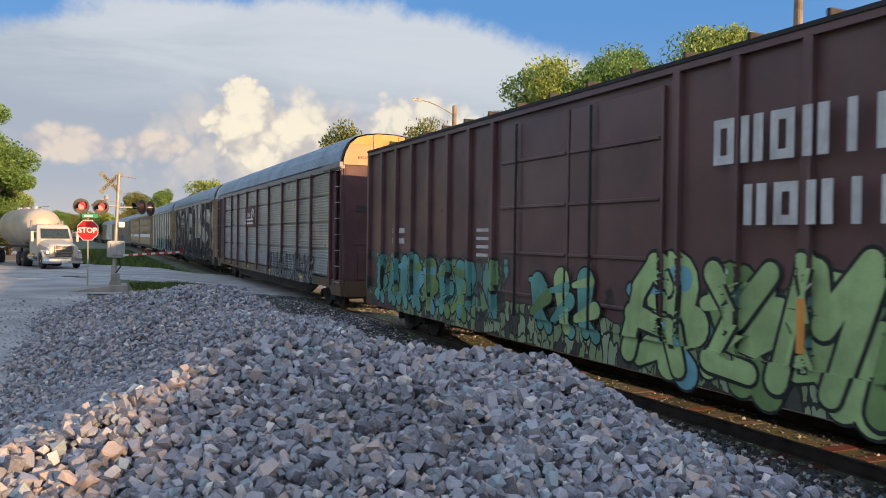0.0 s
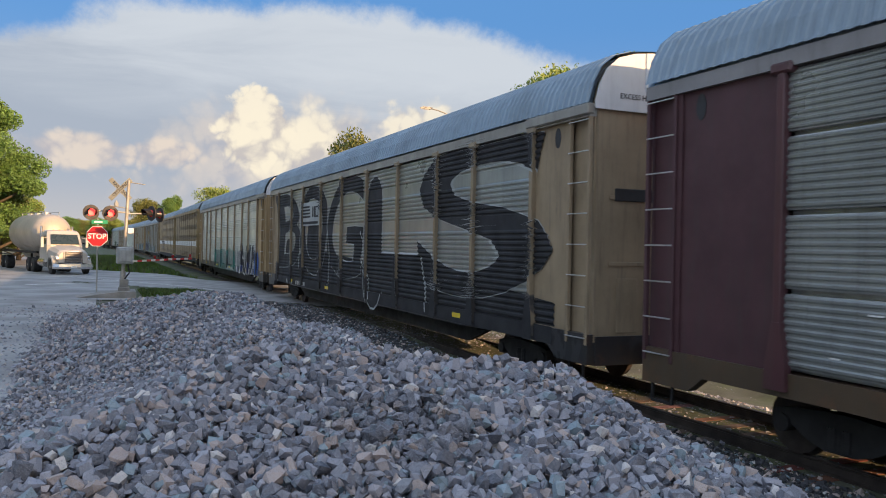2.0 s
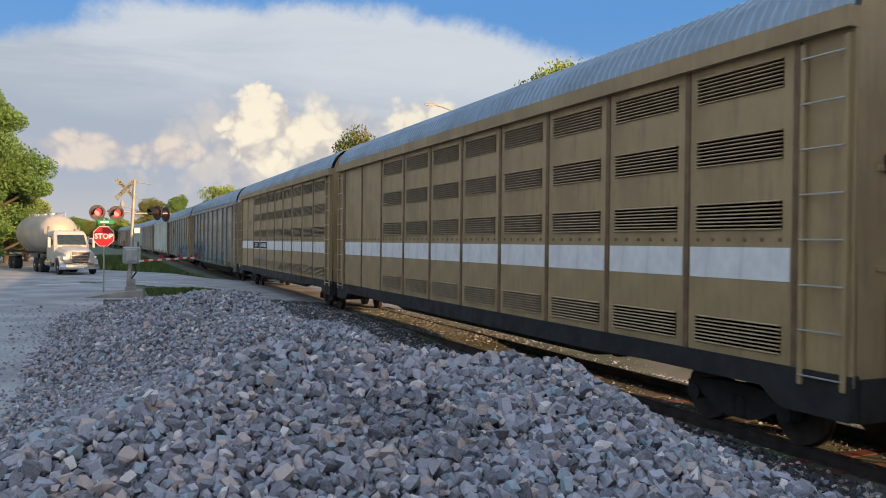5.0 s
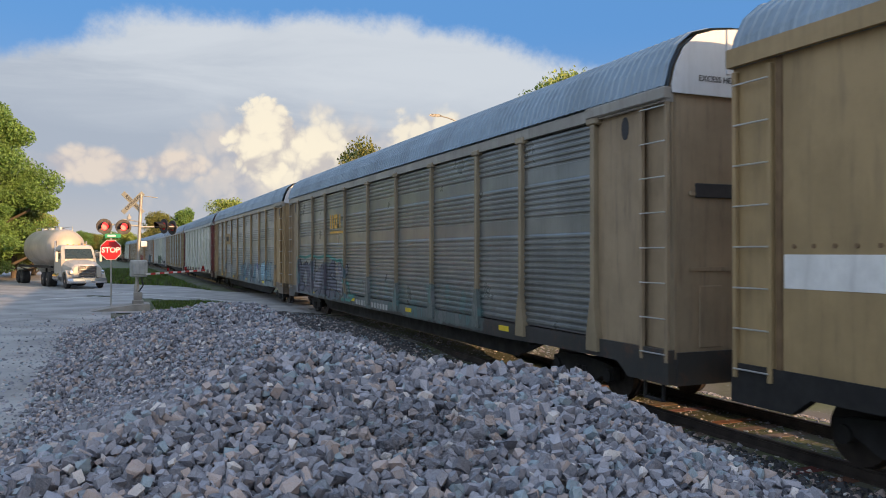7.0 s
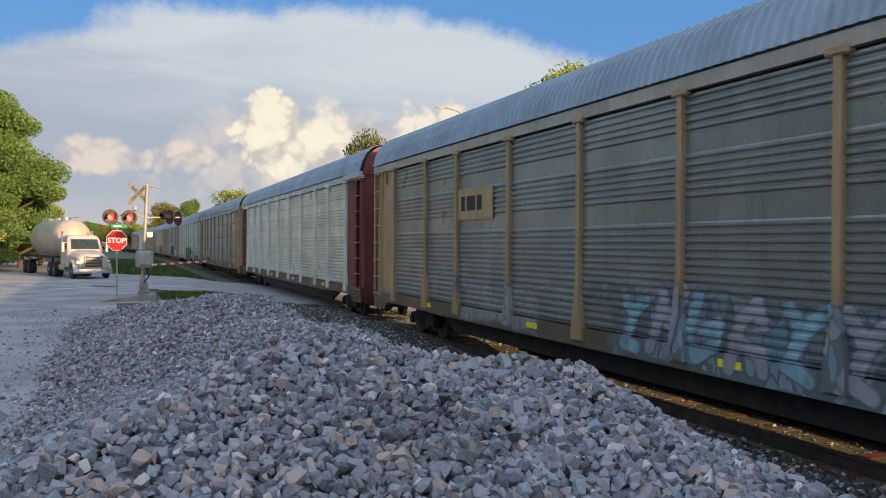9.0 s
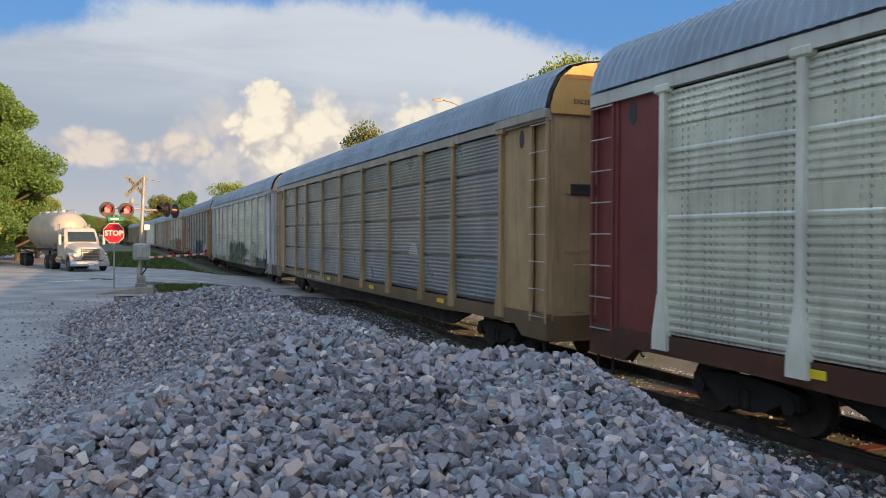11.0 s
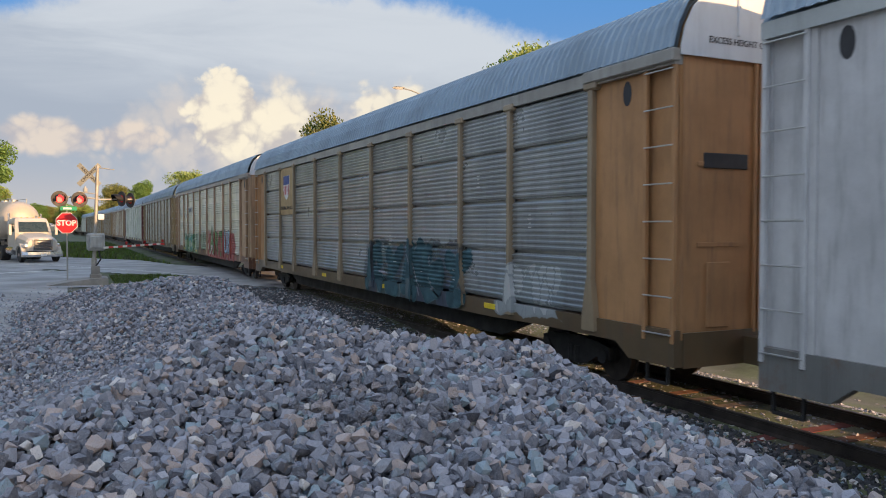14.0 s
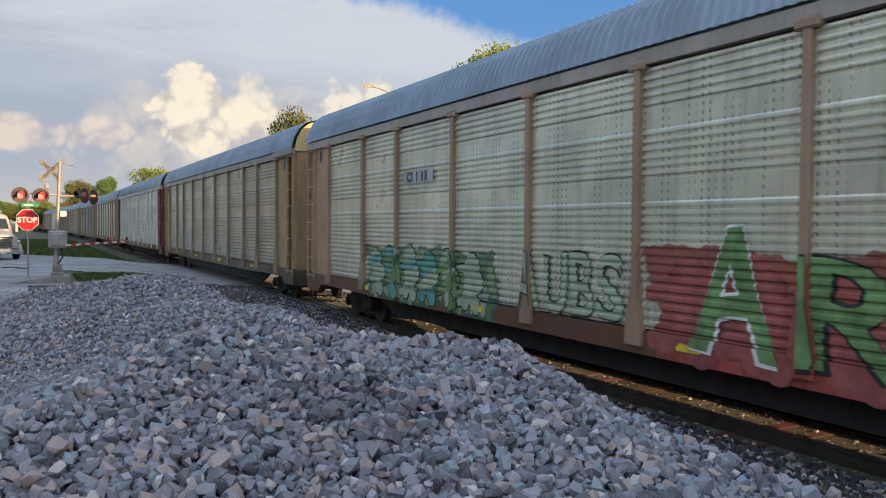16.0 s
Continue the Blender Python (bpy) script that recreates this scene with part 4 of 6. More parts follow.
def build_train():
    box1 = boxcar("maroon steel boxcar with pale lettering and green graffiti", 26.2,
                  [(-13.0, 12.6, 0.55, 1.35, ((0.22, 0.30, 0.16), (0.30, 0.38, 0.24), (0.06, 0.07, 0.06)), (0.03, 0.035, 0.03)),
                   (-12.6, 0.0, 1.2, 2.0, ((0.10, 0.22, 0.22), (0.05, 0.07, 0.06), (0.16, 0.34, 0.38)), (0.02, 0.025, 0.02)),
                   (4.5, 12.6, 0.9, 2.2, ((0.10, 0.30, 0.28), (0.18, 0.30, 0.14), (0.06, 0.12, 0.12)), (0.03, 0.03, 0.03))])
    add_car(box1, S0 - 2.6 - 26.2, 26.2)
    box2 = boxcar("maroon steel boxcar with rusted side", 26.2, [])
    add_car(box2, S0 - 2.6 - 26.2 - 27.9, 26.2)
    n = S0
    plan = (
        ("grey corrugated autorack with maroon posts and black graffiti", "tiers", GALV_DARK, (0.10, 0.04, 0.045), (0.075, 0.03, 0.035), (0.45, 0.25, 0.12), (0.10, 0.07, 0.045), [(-10.2, -2.0, 0.75, 1.85, ((0.05, 0.05, 0.05), (0.15, 0.165, 0.165), (0.28, 0.30, 0.28)), BLACK)], 1),
        ("grey autorack with huge black graffiti letters", "bands", (0.28, 0.30, 0.29), TAN, TAN, WHITE, (0.03, 0.03, 0.035), [(-12.4, 12.4, 0.3, 1.7, (BLACK, (0.03, 0.03, 0.034), BLACK), (0.05, 0.05, 0.055))], 0),
        ("pale green-grey autorack with teal and black graffiti", "bands", GALV_PALE, TAN, YEL, WHITE, (0.05, 0.05, 0.045), [(-4.6, 4.8, 0.4, 2.1, (BLACK, (0.025, 0.04, 0.045), (0.03, 0.11, 0.10)), (0.03, 0.20, 0.17)), (-12.2, -4.7, 0.4, 2.0, (BLACK, (0.03, 0.06, 0.20), BLACK), (0.025, 0.03, 0.05))], 0),
        None,
        ("grey autorack with tan ends and teal graffiti", "bands", (0.20, 0.212, 0.21), (0.30, 0.24, 0.155), BROWN, WHITE, (0.05, 0.05, 0.05), [(-7.5, 3.0, 0.85, 1.8, ((0.10, 0.19, 0.19), (0.165, 0.178, 0.178), (0.13, 0.16, 0.16), (0.165, 0.178, 0.178)), (0.10, 0.13, 0.13)), (4.2, 12.2, 0.85, 2.3, ((0.10, 0.10, 0.13), (0.13, 0.13, 0.17), (0.09, 0.085, 0.12)), (0.10, 0.17, 0.20))], 0),
        ("dark grey autorack with ochre posts and blue graffiti", "bands", (0.22, 0.24, 0.23), YEL, YEL, WHITE, (0.13, 0.10, 0.07), [(-11.5, 0.4, 0.8, 1.95, ((0.14, 0.25, 0.31), (0.20, 0.27, 0.30), (0.10, 0.14, 0.16), (0.26, 0.33, 0.35)), (0.10, 0.13, 0.14)), (3.0, 6.8, 0.85, 1.8, ((0.22, 0.24, 0.235), (0.26, 0.28, 0.275)), (0.14, 0.15, 0.15))], 0),
        ("pale grey autorack with dark red ends", "bands", GALV_PALE, GALV_PALE, RED, RED, (0.09, 0.04, 0.03), [], 0),
        ("dark grey panelled autorack with ochre posts", "tiers", (0.27, 0.30, 0.31), YEL, YEL, (0.55, 0.33, 0.10), (0.16, 0.11, 0.06), [], 1),
        ("whitish corrugated autorack with green graffiti", "bands", (0.64, 0.67, 0.50), (0.50, 0.52, 0.50), (0.50, 0.50, 0.50), (0.50, 0.40, 0.28), (0.20, 0.20, 0.19), [(-4.4, 3.2, 0.75, 2.1, ((0.09, 0.15, 0.07), (0.12, 0.18, 0.09), (0.10, 0.14, 0.08)), (0.07, 0.11, 0.06)), (-12.4, -8.0, 0.8, 1.4, ((0.02, 0.02, 0.03), (0.03, 0.03, 0.04)), (0.02, 0.02, 0.02))], 1),
        ("grey panelled autorack with ochre posts and dark teal graffiti", "tiers", (0.34, 0.36, 0.37), TAN, (0.40, 0.21, 0.09), WHITE, (0.13, 0.09, 0.05), [(-6.8, -0.8, 0.6, 2.2, ((0.03, 0.09, 0.11), (0.04, 0.06, 0.10), (0.08, 0.14, 0.16)), (0.02, 0.03, 0.04)), (-10.8, -8.4, 0.95, 1.9, ((0.50, 0.52, 0.52), (0.34, 0.375, 0.385)), (0.30, 0.33, 0.34))], 0),
        ("pale ridged autorack with rusty posts and coloured graffiti", "bands", (0.74, 0.74, 0.60), (0.38, 0.25, 0.16), (0.42, 0.28, 0.17), WHITE, (0.16, 0.08, 0.05), [(-10.0, -1.5, 0.7, 2.3, ((0.36, 0.07, 0.06), (0.40, 0.09, 0.07), (0.33, 0.06, 0.05)), (0.30, 0.06, 0.05)), (2.5, 9.0, 0.8, 2.1, ((0.08, 0.22, 0.10), (0.25, 0.36, 0.18), (0.38, 0.40, 0.34)), (0.05, 0.12, 0.07))], 0),
        ("tan and grey autorack with plain sides", "bands", (0.48, 0.45, 0.37), TAN, YEL, (0.6, 0.45, 0.2), (0.1, 0.08, 0.06), [], 0),
    )
    made = []
    for spec in plan:
        if spec is None:
            a = louvre_unit("ochre louvred articulated autorack with a pale stripe", 21.0, False)
            add_car(a, n, 21.0)
            b = louvre_unit("ochre louvred articulated autorack with white lettering plates", 21.0, True)
            add_car(b, n + 22.0, 21.0)
            made += [a, b]
            n += 22.0 + 22.3
            continue
        label, style, panel, post, end, cap, sill, pieces, top = spec
        car = autorack(label, style, panel, post, end, cap, sill, pieces, top, 0.65 if "maroon posts" in label else 0.0)
        add_car(car, n, CAR_LEN)
        made.append(car)
        n += CAR_PITCH
    # the rest of the train, far up the line, repeats the plain kinds
    pool = [made[i] for i in (7, 11, 8, 12, 5)]
    for i in range(11):
        car = copy_thing(pool[i % len(pool)], Matrix())
        add_car(car, n, CAR_LEN)
        n += CAR_PITCH
    return made


CARS = build_train()


def train_run(t):
    """Metres that the train has come by t seconds."""
    return float(np.interp(t, (0, 0.5, 1, 1.5, 2, 2.5, 3, 3.5, 4, 6.5, 7, 8, 8.5, 9, 11.5, 12, 12.5, 13, 13.5, 14, 14.5, 15, 15.5, 16),
                           (0, 10.85, 21.9, 32.6, 42.5, 52.85, 63.35, 73.8, 84.15, 135.3, 145.65, 166.35, 176.45, 186.5, 237.95, 248.6, 259.0, 269.2, 279.2, 289.4, 299.7, 309.9, 320.15, 330.0)))


def motions():
    times = [i * 0.5 for i in range(33)]
    for car, s in TRAIN:
        rows = []
        for t in times:
            x, y, a = track_at(s - train_run(t))
            rows.append((t, pose(x, y, 0, 0, 0, math.degrees(a))))
        walk(car, rows)




# ---- lettering, plates and sprayed letters on the cars ----
def glyph(kind, y, z, w, h, t):
    """Plain block shapes of the size of a letter, y running down the car to the near end."""
    twin = ((0, w * 0.36, 0, h), (w * 0.58, w, 0, h))
    bars = {"ring": ((0, w, 0, t), (0, w, h - t, h), (0, t, t, h - t), (w - t, w, t, h - t)), "twin": twin, "bar": ((w / 2 - t / 2, w / 2 + t / 2, 0, h),)}[kind]
    return [rect(y - b, y - a, z + c, z + d) for a, b, c, d in bars]


def word_blocks(car, kinds, y, z, w, h, mat, label, x, t=0.12, gap=0.12):
    for k in kinds:
        placard(car, "painted_block", glyph(k, y, z, w, h, t), mat, label, x)
        y -= w + gap


SURFACES = {}


def surface_of(car):
    """Levels of the side in z, raised bands in y, and its depth: (levels, bands, depth) for paint that follows the relief."""
    kind = "box" if car.name.startswith("boxcar") else "tiers" if "panelled" in car["label"] or "maroon posts" in car["label"] else "bands"
    lead = 0.65 if "maroon posts" in car["label"] else 0.0
    if (kind, lead) in SURFACES:
        return SURFACES[kind, lead]
    if kind == "box":
        L = 13.1
        ribs = [-L + 0.1 + i * (2 * L - 0.2) / 23 for i in range(24)]
        bands = [(y, 0.07) for y in ribs if not -2.7 < y - 2.2 < 2.7] + [(0.95, 1.22), (3.45, 1.22)]

        def depth(z, raised):
            if z < 1.12:
                return 1.522
            return (1.562 if raised < 0.5 else 1.575) if raised else 1.452
        SURFACES[kind, lead] = ([1.1195, 1.1205], bands, depth, lambda z, half: half)
        return SURFACES[kind, lead]
    prof = panel_profile(kind)
    zs, ds = [z for _, z in prof], [d for d, _ in prof]
    bands, y = [], -CAR_LEN / 2 + 1.95 - lead
    for w in BAYS + (0.0,):
        bands.append((y, 0.062))
        y += w

    def depth(z, raised):
        if z < PANEL_Z0:
            return SIDE + (0.122 if raised else 0.062)
        return SIDE + (0.122 if raised else max(0.0, float(np.interp(z, zs, ds))))
    wide = lambda z, half: float(np.interp(z, (1.2, 1.75), (0.165, half)))
    SURFACES[kind, lead] = (sorted(set(zs + [PANEL_Z0 - 0.001, PANEL_Z0, 1.2, 1.75])), bands, depth, wide)
    return SURFACES[kind, lead]


def conform(car, name, polygons, mat, label, lift, step=0.0):
    """Paint that lies on the relief of the side: convex outlines in (y, z), cut into strips at each change of depth."""
    levels, bands, depth, wide = surface_of(car)
    verts, faces, seen = [], [], {}

    def at(*p):
        key = tuple(round(c, 4) for c in p)
        if key not in seen:
            seen[key] = len(verts)
            verts.append(p)
        return seen[key]
    for k, poly in enumerate(polygons):
        off = lift + step * k
        lo, hi = min(p[1] for p in poly), max(p[1] for p in poly)
        cuts = sorted({lo, hi} | {z for z in levels if lo < z < hi} | {p[1] for p in poly})
        spans = []
        for z in cuts:
            ys = []
            for (y0, z0), (y1, z1) in zip(poly, poly[1:] + poly[:1]):
                if min(z0, z1) - 1e-9 <= z <= max(z0, z1) + 1e-9:
                    ys += [y0, y1] if abs(z1 - z0) < 1e-9 else [y0 + (y1 - y0) * (z - z0) / (z1 - z0)]
            spans.append((z, min(ys), max(ys)))
        for (za, a0, a1), (zb, b0, b1) in zip(spans, spans[1:]):
            if zb - za < 1e-4:
                continue
            zm, left, right = (za + zb) / 2, (a0 + b0) / 2, (a1 + b1) / 2
            if right - left < 1e-4:
                continue
            marks = [(0.0, False), (1.0, None)]
            for y, half in bands:
                h = wide(zm, half)
                f0, f1 = (y - h - left) / (right - left), (y + h - left) / (right - left)
                if f1 > 0 and f0 < 1:
                    marks += [(max(0.0, f0), half), (min(1.0, f1), False)]
            marks.sort(key=lambda v: (v[0], v[1] is None))
            raised = False
            for (f0, r0), (f1, _) in zip(marks, marks[1:]):
                raised = r0
                if f1 - f0 < 1e-5 or raised is None:
                    continue
                xa, xb = -depth(za + 1e-5, raised) - off, -depth(zb - 1e-5, raised) - off
                quad = [at(xb, b0 + (b1 - b0) * f0, zb), at(xb, b0 + (b1 - b0) * f1, zb), at(xa, a0 + (a1 - a0) * f1, za), at(xa, a0 + (a1 - a0) * f0, za)]
                quad = [v for n, v in enumerate(quad) if v not in quad[:n]]
                if len(quad) > 2:
                    faces.append(quad)
    me = bpy.data.meshes.new(name)
    me.from_pydata(verts, [], faces)
    me.update()
    return part(name, me, mat, car, label)


def sprayed(car, letters, height, fill, rim, z, width, lift=0.006):
    """Sprayed letters: (character, y), each with a rim behind it."""
    for ch, y in letters:
        size = height / 0.70
        for mat, off, dx in ((rim, 0.075 * min(height, 1.5) / 1.5 + 0.02 * (height > 2), 0.0), (fill, 0.03 * height / 1.5, -0.006)):
            if mat is None:
                continue
            me = text_mesh(ch, size, 0.002, off)
            wide = max(v.co.x for v in me.vertices) - min(v.co.x for v in me.vertices)
            bm = bmesh.new()
            bm.from_mesh(me)
            bmesh.ops.delete(bm, geom=[f for f in bm.faces if f.normal.z < 0.9], context="FACES")
            bmesh.ops.triangulate(bm, faces=bm.faces)
            bmesh.ops.subdivide_edges(bm, edges=bm.edges[:], cuts=1, use_grid_fill=True)
            bmesh.ops.triangulate(bm, faces=bm.faces)
            for v in bm.verts:
                d = noise.noise_vector(Vector((v.co.x, v.co.y, y)) * (1.6 / height))
                v.co.x += d.x * 0.10 * height
                v.co.y += d.y * 0.10 * height
            polygons = [[(y - v.co.x * width / wide, z + v.co.y) for v in f.verts] for f in bm.faces]
            bm.free()
            conform(car, "sprayed_letter", polygons, mat, "sprayed letter", lift - dx)


def capsule(y0, z0, y1, z1, r0, r1):
    """Outline of a stroke with round ends, from one point to another, as (y, z)."""
    a = math.atan2(z1 - z0, y1 - y0)
    one = [(y0 + r0 * math.cos(t), z0 + r0 * math.sin(t)) for t in [a + math.pi / 2 + math.pi * k / 7 for k in range(8)]]
    two = [(y1 + r1 * math.cos(t), z1 + r1 * math.sin(t)) for t in [a - math.pi / 2 + math.pi * k / 7 for k in range(8)]]
    return one + two


def throw_up(car, y0, y1, z0, z1, count, fills, rim, glint, seed):
    """A row of swelling sprayed strokes with dark rims and pale glints; no readable letters."""
    rng = random.Random(seed)
    w = (y1 - y0) / count
    h = z1 - z0
    layer = 0
    for i in range(count):
        yc = y1 - (i + 0.5) * w
        strokes = [(yc + rng.uniform(-0.2, 0.2) * w, z0 + 0.12 * h, yc + rng.uniform(-0.15, 0.15) * w, z1 - 0.25 * h * rng.uniform(0.6, 1.3), 0.16 * w, 0.34 * w),
                   (yc + 0.35 * w, z0 + rng.uniform(0.1, 0.3) * h, yc - 0.4 * w, z0 + rng.uniform(0.45, 0.6) * h, 0.1 * w, 0.2 * w),
                   (yc + 0.45 * w, z0 + rng.uniform(0.65, 0.8) * h, yc - 0.25 * w, z0 + rng.uniform(0.7, 0.85) * h, 0.07 * w, 0.13 * w),
                   (yc - 0.35 * w, z0 + 0.08 * h, yc + 0.1 * w, z0 + rng.uniform(0.35, 0.55) * h, 0.17 * w, 0.08 * w)]
        for k, (a, b, c, e, r0, r1) in enumerate(strokes):
            g = 0.02 + 0.012 * h
            layer = (layer + 1) % 4
            off = 0.004 + 0.0012 * layer
            conform(car, "sprayed_rim", [capsule(a, b, c, e, r0 + g, r1 + g)], rim, "dark sprayed rim", off)
            conform(car, "sprayed_stroke", [capsule(a, b, c, e, r0, r1)], fills[rng.randrange(len(fills))], "sprayed stroke", off + 0.006)
            if k == 0 and glint:
                conform(car, "sprayed_glint", [capsule(c + r1 * 0.62, e + r1 * 0.25, c + r1 * 0.1, e + r1 * 0.75, 0.03, 0.045)], glint, "pale sprayed glint", off + 0.012)


def sprayed_line(car, pts, r, mat, label, lift=0.016):
    """A line of spray through the points (y, z), drawn as overlapping rounded strokes."""
    for k, (a, b) in enumerate(zip(pts, pts[1:])):
        conform(car, "sprayed_line", [capsule(a[0], a[1], b[0], b[1], r, r)], mat, label, lift + 0.0005 * k)


def wild(car, count, y, z, w, h, gap, fill, rim, seed, r=0.13, edge=0.05, lean=0.12, lift=0.004):
    """A row of interlocking fat sprayed strokes with rims: bent bars, hooks and arches that spell nothing."""
    rng = random.Random(seed)
    forms = ((((0.05, 0), (0.1, 0.8), (0.45, 1.0), (0.75, 0.7)), ((0.1, 0.45), (0.9, 0.3), (1.1, 0))), (((0.0, 0.9), (0.5, 0.6), (0.35, 0.1), (1.0, 0.0)), ((0.5, 0.6), (1.0, 0.95))),
             (((0.1, 0.05), (0.2, 1.0)), ((0.2, 1.0), (0.55, 0.5), (0.95, 1.05)), ((0.95, 1.05), (0.85, 0.0))), (((0.05, 1.0), (0.0, 0.3), (0.4, 0.0), (0.95, 0.2), (0.9, 0.6)), ((0.45, 0.45), (0.9, 0.6))))
    for i in range(count):
        form = forms[(i + rng.randrange(2)) % len(forms)]
        jig = lambda: rng.uniform(-0.08, 0.08)
        lines = [[(y - ((u + jig()) * w + lean * (v - 0.5)), z + (v + jig()) * h) for u, v in line] for line in form]
        for step, mat, rr, name in ((0.0, rim, r + edge, "sprayed_rim"), (0.008, fill[i % len(fill)], r, "sprayed_stroke")):
            outlines = [capsule(a[0], a[1], b[0], b[1], rr, rr * 0.85) for line in lines for a, b in zip(line, line[1:])]
            for k, outline in enumerate(outlines):
                conform(car, name, [outline], mat, "fat sprayed stroke", lift + step + 0.003 * (i % 2) + 0.0005 * k)
        y -= w + gap


def dress_train():
    box1 = TRAIN[0][0]
    letters = material("faded_white", (0.50, 0.50, 0.49), 0.7, vary=0.15, scale=3, dirt=0.3)
    word_blocks(box1, ("ring", "twin", "ring", "twin", "bar", "ring", "twin"), -1.37, 3.62, 0.36, 0.60, letters, "faded white block lettering", -1.575)
    word_blocks(box1, ("twin", "ring", "twin", "bar", "ring", "bar", "twin"), -1.92, 2.82, 0.36, 0.52, letters, "faded white block lettering", -1.575)
    for i in range(4):
        placard(box1, "stencil_bar", [rect(5.2 + i * 0.0, 5.9, 2.75 - i * 0.18, 2.82 - i * 0.18)], letters, "small white stencil line", -1.46)
        placard(box1, "stencil_bar", [rect(10.7 - 0.5 * (i % 2), 11.1 - 0.5 * (i % 2), 2.72 - 0.28 * (i // 2), 2.86 - 0.28 * (i // 2))], letters, "small white stencil line", -1.46)
    lime = material("sprayed_lime", (0.33, 0.46, 0.20), 0.75, vary=0.25, scale=1.2, dirt=0.2)
    moss = material("sprayed_moss", (0.17, 0.27, 0.10), 0.75, vary=0.25, scale=1.2, dirt=0.2)
    aqua = material("sprayed_aqua", (0.14, 0.34, 0.40), 0.75, vary=0.25, scale=1.2, dirt=0.2)
    mint = material("sprayed_mint", (0.12, 0.32, 0.28), 0.75, vary=0.25, scale=1.2, dirt=0.2)
    line = material("sprayed_line", (0.018, 0.022, 0.02), 0.75, vary=0.2)
    glint = material("sprayed_glint", (0.45, 0.52, 0.42), 0.75, vary=0.15)
    throw_up(box1, -12.8, 0.4, 0.62, 2.35, 9, (lime, lime, moss, lime, aqua), line, glint, 4)
    wild(box1, 9, 0.3, 0.85, 1.0, 1.4, 0.42, (lime, lime, lime, moss), line, 4, 0.17, 0.06, 0.3, 0.014)
    throw_up(box1, 1.2, 3.4, 0.9, 2.1, 3, (mint, lime, moss), line, None, 5)
    throw_up(box1, 6.2, 12.4, 0.75, 2.15, 7, (mint, aqua, mint, moss), line, None, 6)
    for y in (-2.9, -6.6, -9.8):
        placard(box1, "sprayed_drip", [rect(y, y + 0.12, 1.3, 1.95)], MATS["orange_paint"], "orange sprayed stripe", -1.585)
    grey1 = material("sprayed_grey", (0.15, 0.15, 0.185), 0.75, vary=0.2)
    grey2 = material("sprayed_ash", (0.24, 0.24, 0.27), 0.75, vary=0.2)
    c1, c2, c3, c4, c5, c6, c7, c8, c9, c10, c11, c12 = CARS[:12]
    maroon = material("maroon_plate", (0.11, 0.03, 0.035), 0.6, vary=0.12, dirt=0.2)
    white = MATS["white_paint"]
    placard(c1, "logo_plate", [rect(1.42, 4.06, 3.02, 4.1)], maroon, "maroon logo plate", -SIDE - 0.05)
    placard(c1, "logo_bar", [rect(1.80, 4.0, 3.18, 3.29)], white, "white bar", -SIDE - 0.06)
    placard(c1, "logo_bar", [rect(1.80, 4.0, 3.38, 3.47)], white, "white bar", -SIDE - 0.06)
    arc = lambda r0, r1: [(1.92 + r1 * math.cos(a), 3.55 + r1 * math.sin(a)) for a in [math.pi * k / 10 - 0.3 for k in range(12)]] + [(1.92 + r0 * math.cos(a), 3.55 + r0 * math.sin(a)) for a in reversed([math.pi * k / 10 - 0.3 for k in range(12)])]
    for r0, r1 in ((0.33, 0.43), (0.15, 0.25)):
        placard(c1, "logo_arc", [arc(r0, r1)], white, "white arc", -SIDE - 0.06)
    for i in range(7):
        placard(c1, "logo_block", glyph(("ring", "twin", "bar", "ring", "twin", "bar", "twin")[i], 3.95 - i * 0.2, 3.56, 0.14, 0.22, 0.04), white, "white block letter", -SIDE - 0.06)
    black = material("sprayed_black", (0.022, 0.022, 0.026), 0.75, vary=0.25, scale=1.5)
    pale = material("sprayed_pale", (0.42, 0.44, 0.44), 0.75, vary=0.15, scale=1.5)
    sprayed(c2, (("B", 9.7), ("O", 5.2), ("G", 1.2)), 3.25, black, pale, 2.95, 4.1)
    sprayed(c2, (("S", -8.7),), 3.3, black, pale, 3.0, 6.6)
    for dx, g, mat in ((0.0, 0.06, pale), (-0.006, 0.0, black)):
        conform(c2, "sprayed_letter", [capsule(-2.1, 1.4, -2.1, 4.0, 0.72 + g, 0.66 + g), rect(-6.2 - g, -2.0, 1.2, 2.35 + g)], mat, "sprayed letter", 0.005 - dx, 0.001)
    conform(c2, "sprayed_block", [[(a, 0.84), (b, 0.84), (b, tb), (a, ta)] for a, ta, b, tb in ((-12.4, 1.6, -6.0, 2.1), (-6.0, 2.1, -0.5, 2.1), (-0.5, 2.1, 3.4, 2.3), (3.4, 2.3, 6.8, 2.6), (6.8, 2.2, 12.2, 1.7))], black, "black sprayed ground", 0.003)
    conform(c2, "sprayed_block", [capsule(5.2, 2.35, 5.2, 3.1, 1.1, 1.0)], black, "black sprayed filling", 0.004)
    conform(c2, "sprayed_block", [capsule(9.6, 2.1, 9.6, 2.3, 0.5, 0.5)], black, "black sprayed filling", 0.004)
    placard(c2, "logo_plate", [rect(4.3, 7.3, 3.3, 4.22)], pale, "pale logo plate", -SIDE - 0.07)
    for k in range(4):
        placard(c2, "logo_bar", [rect(5.6 + k * 0.05, 7.15, 3.62 + k * 0.13, 3.69 + k * 0.13)], black, "black slanted bar", -SIDE - 0.08)
    placard(c2, "logo_bar", [rect(4.45, 7.15, 3.36, 3.46)], black, "black bar", -SIDE - 0.08)
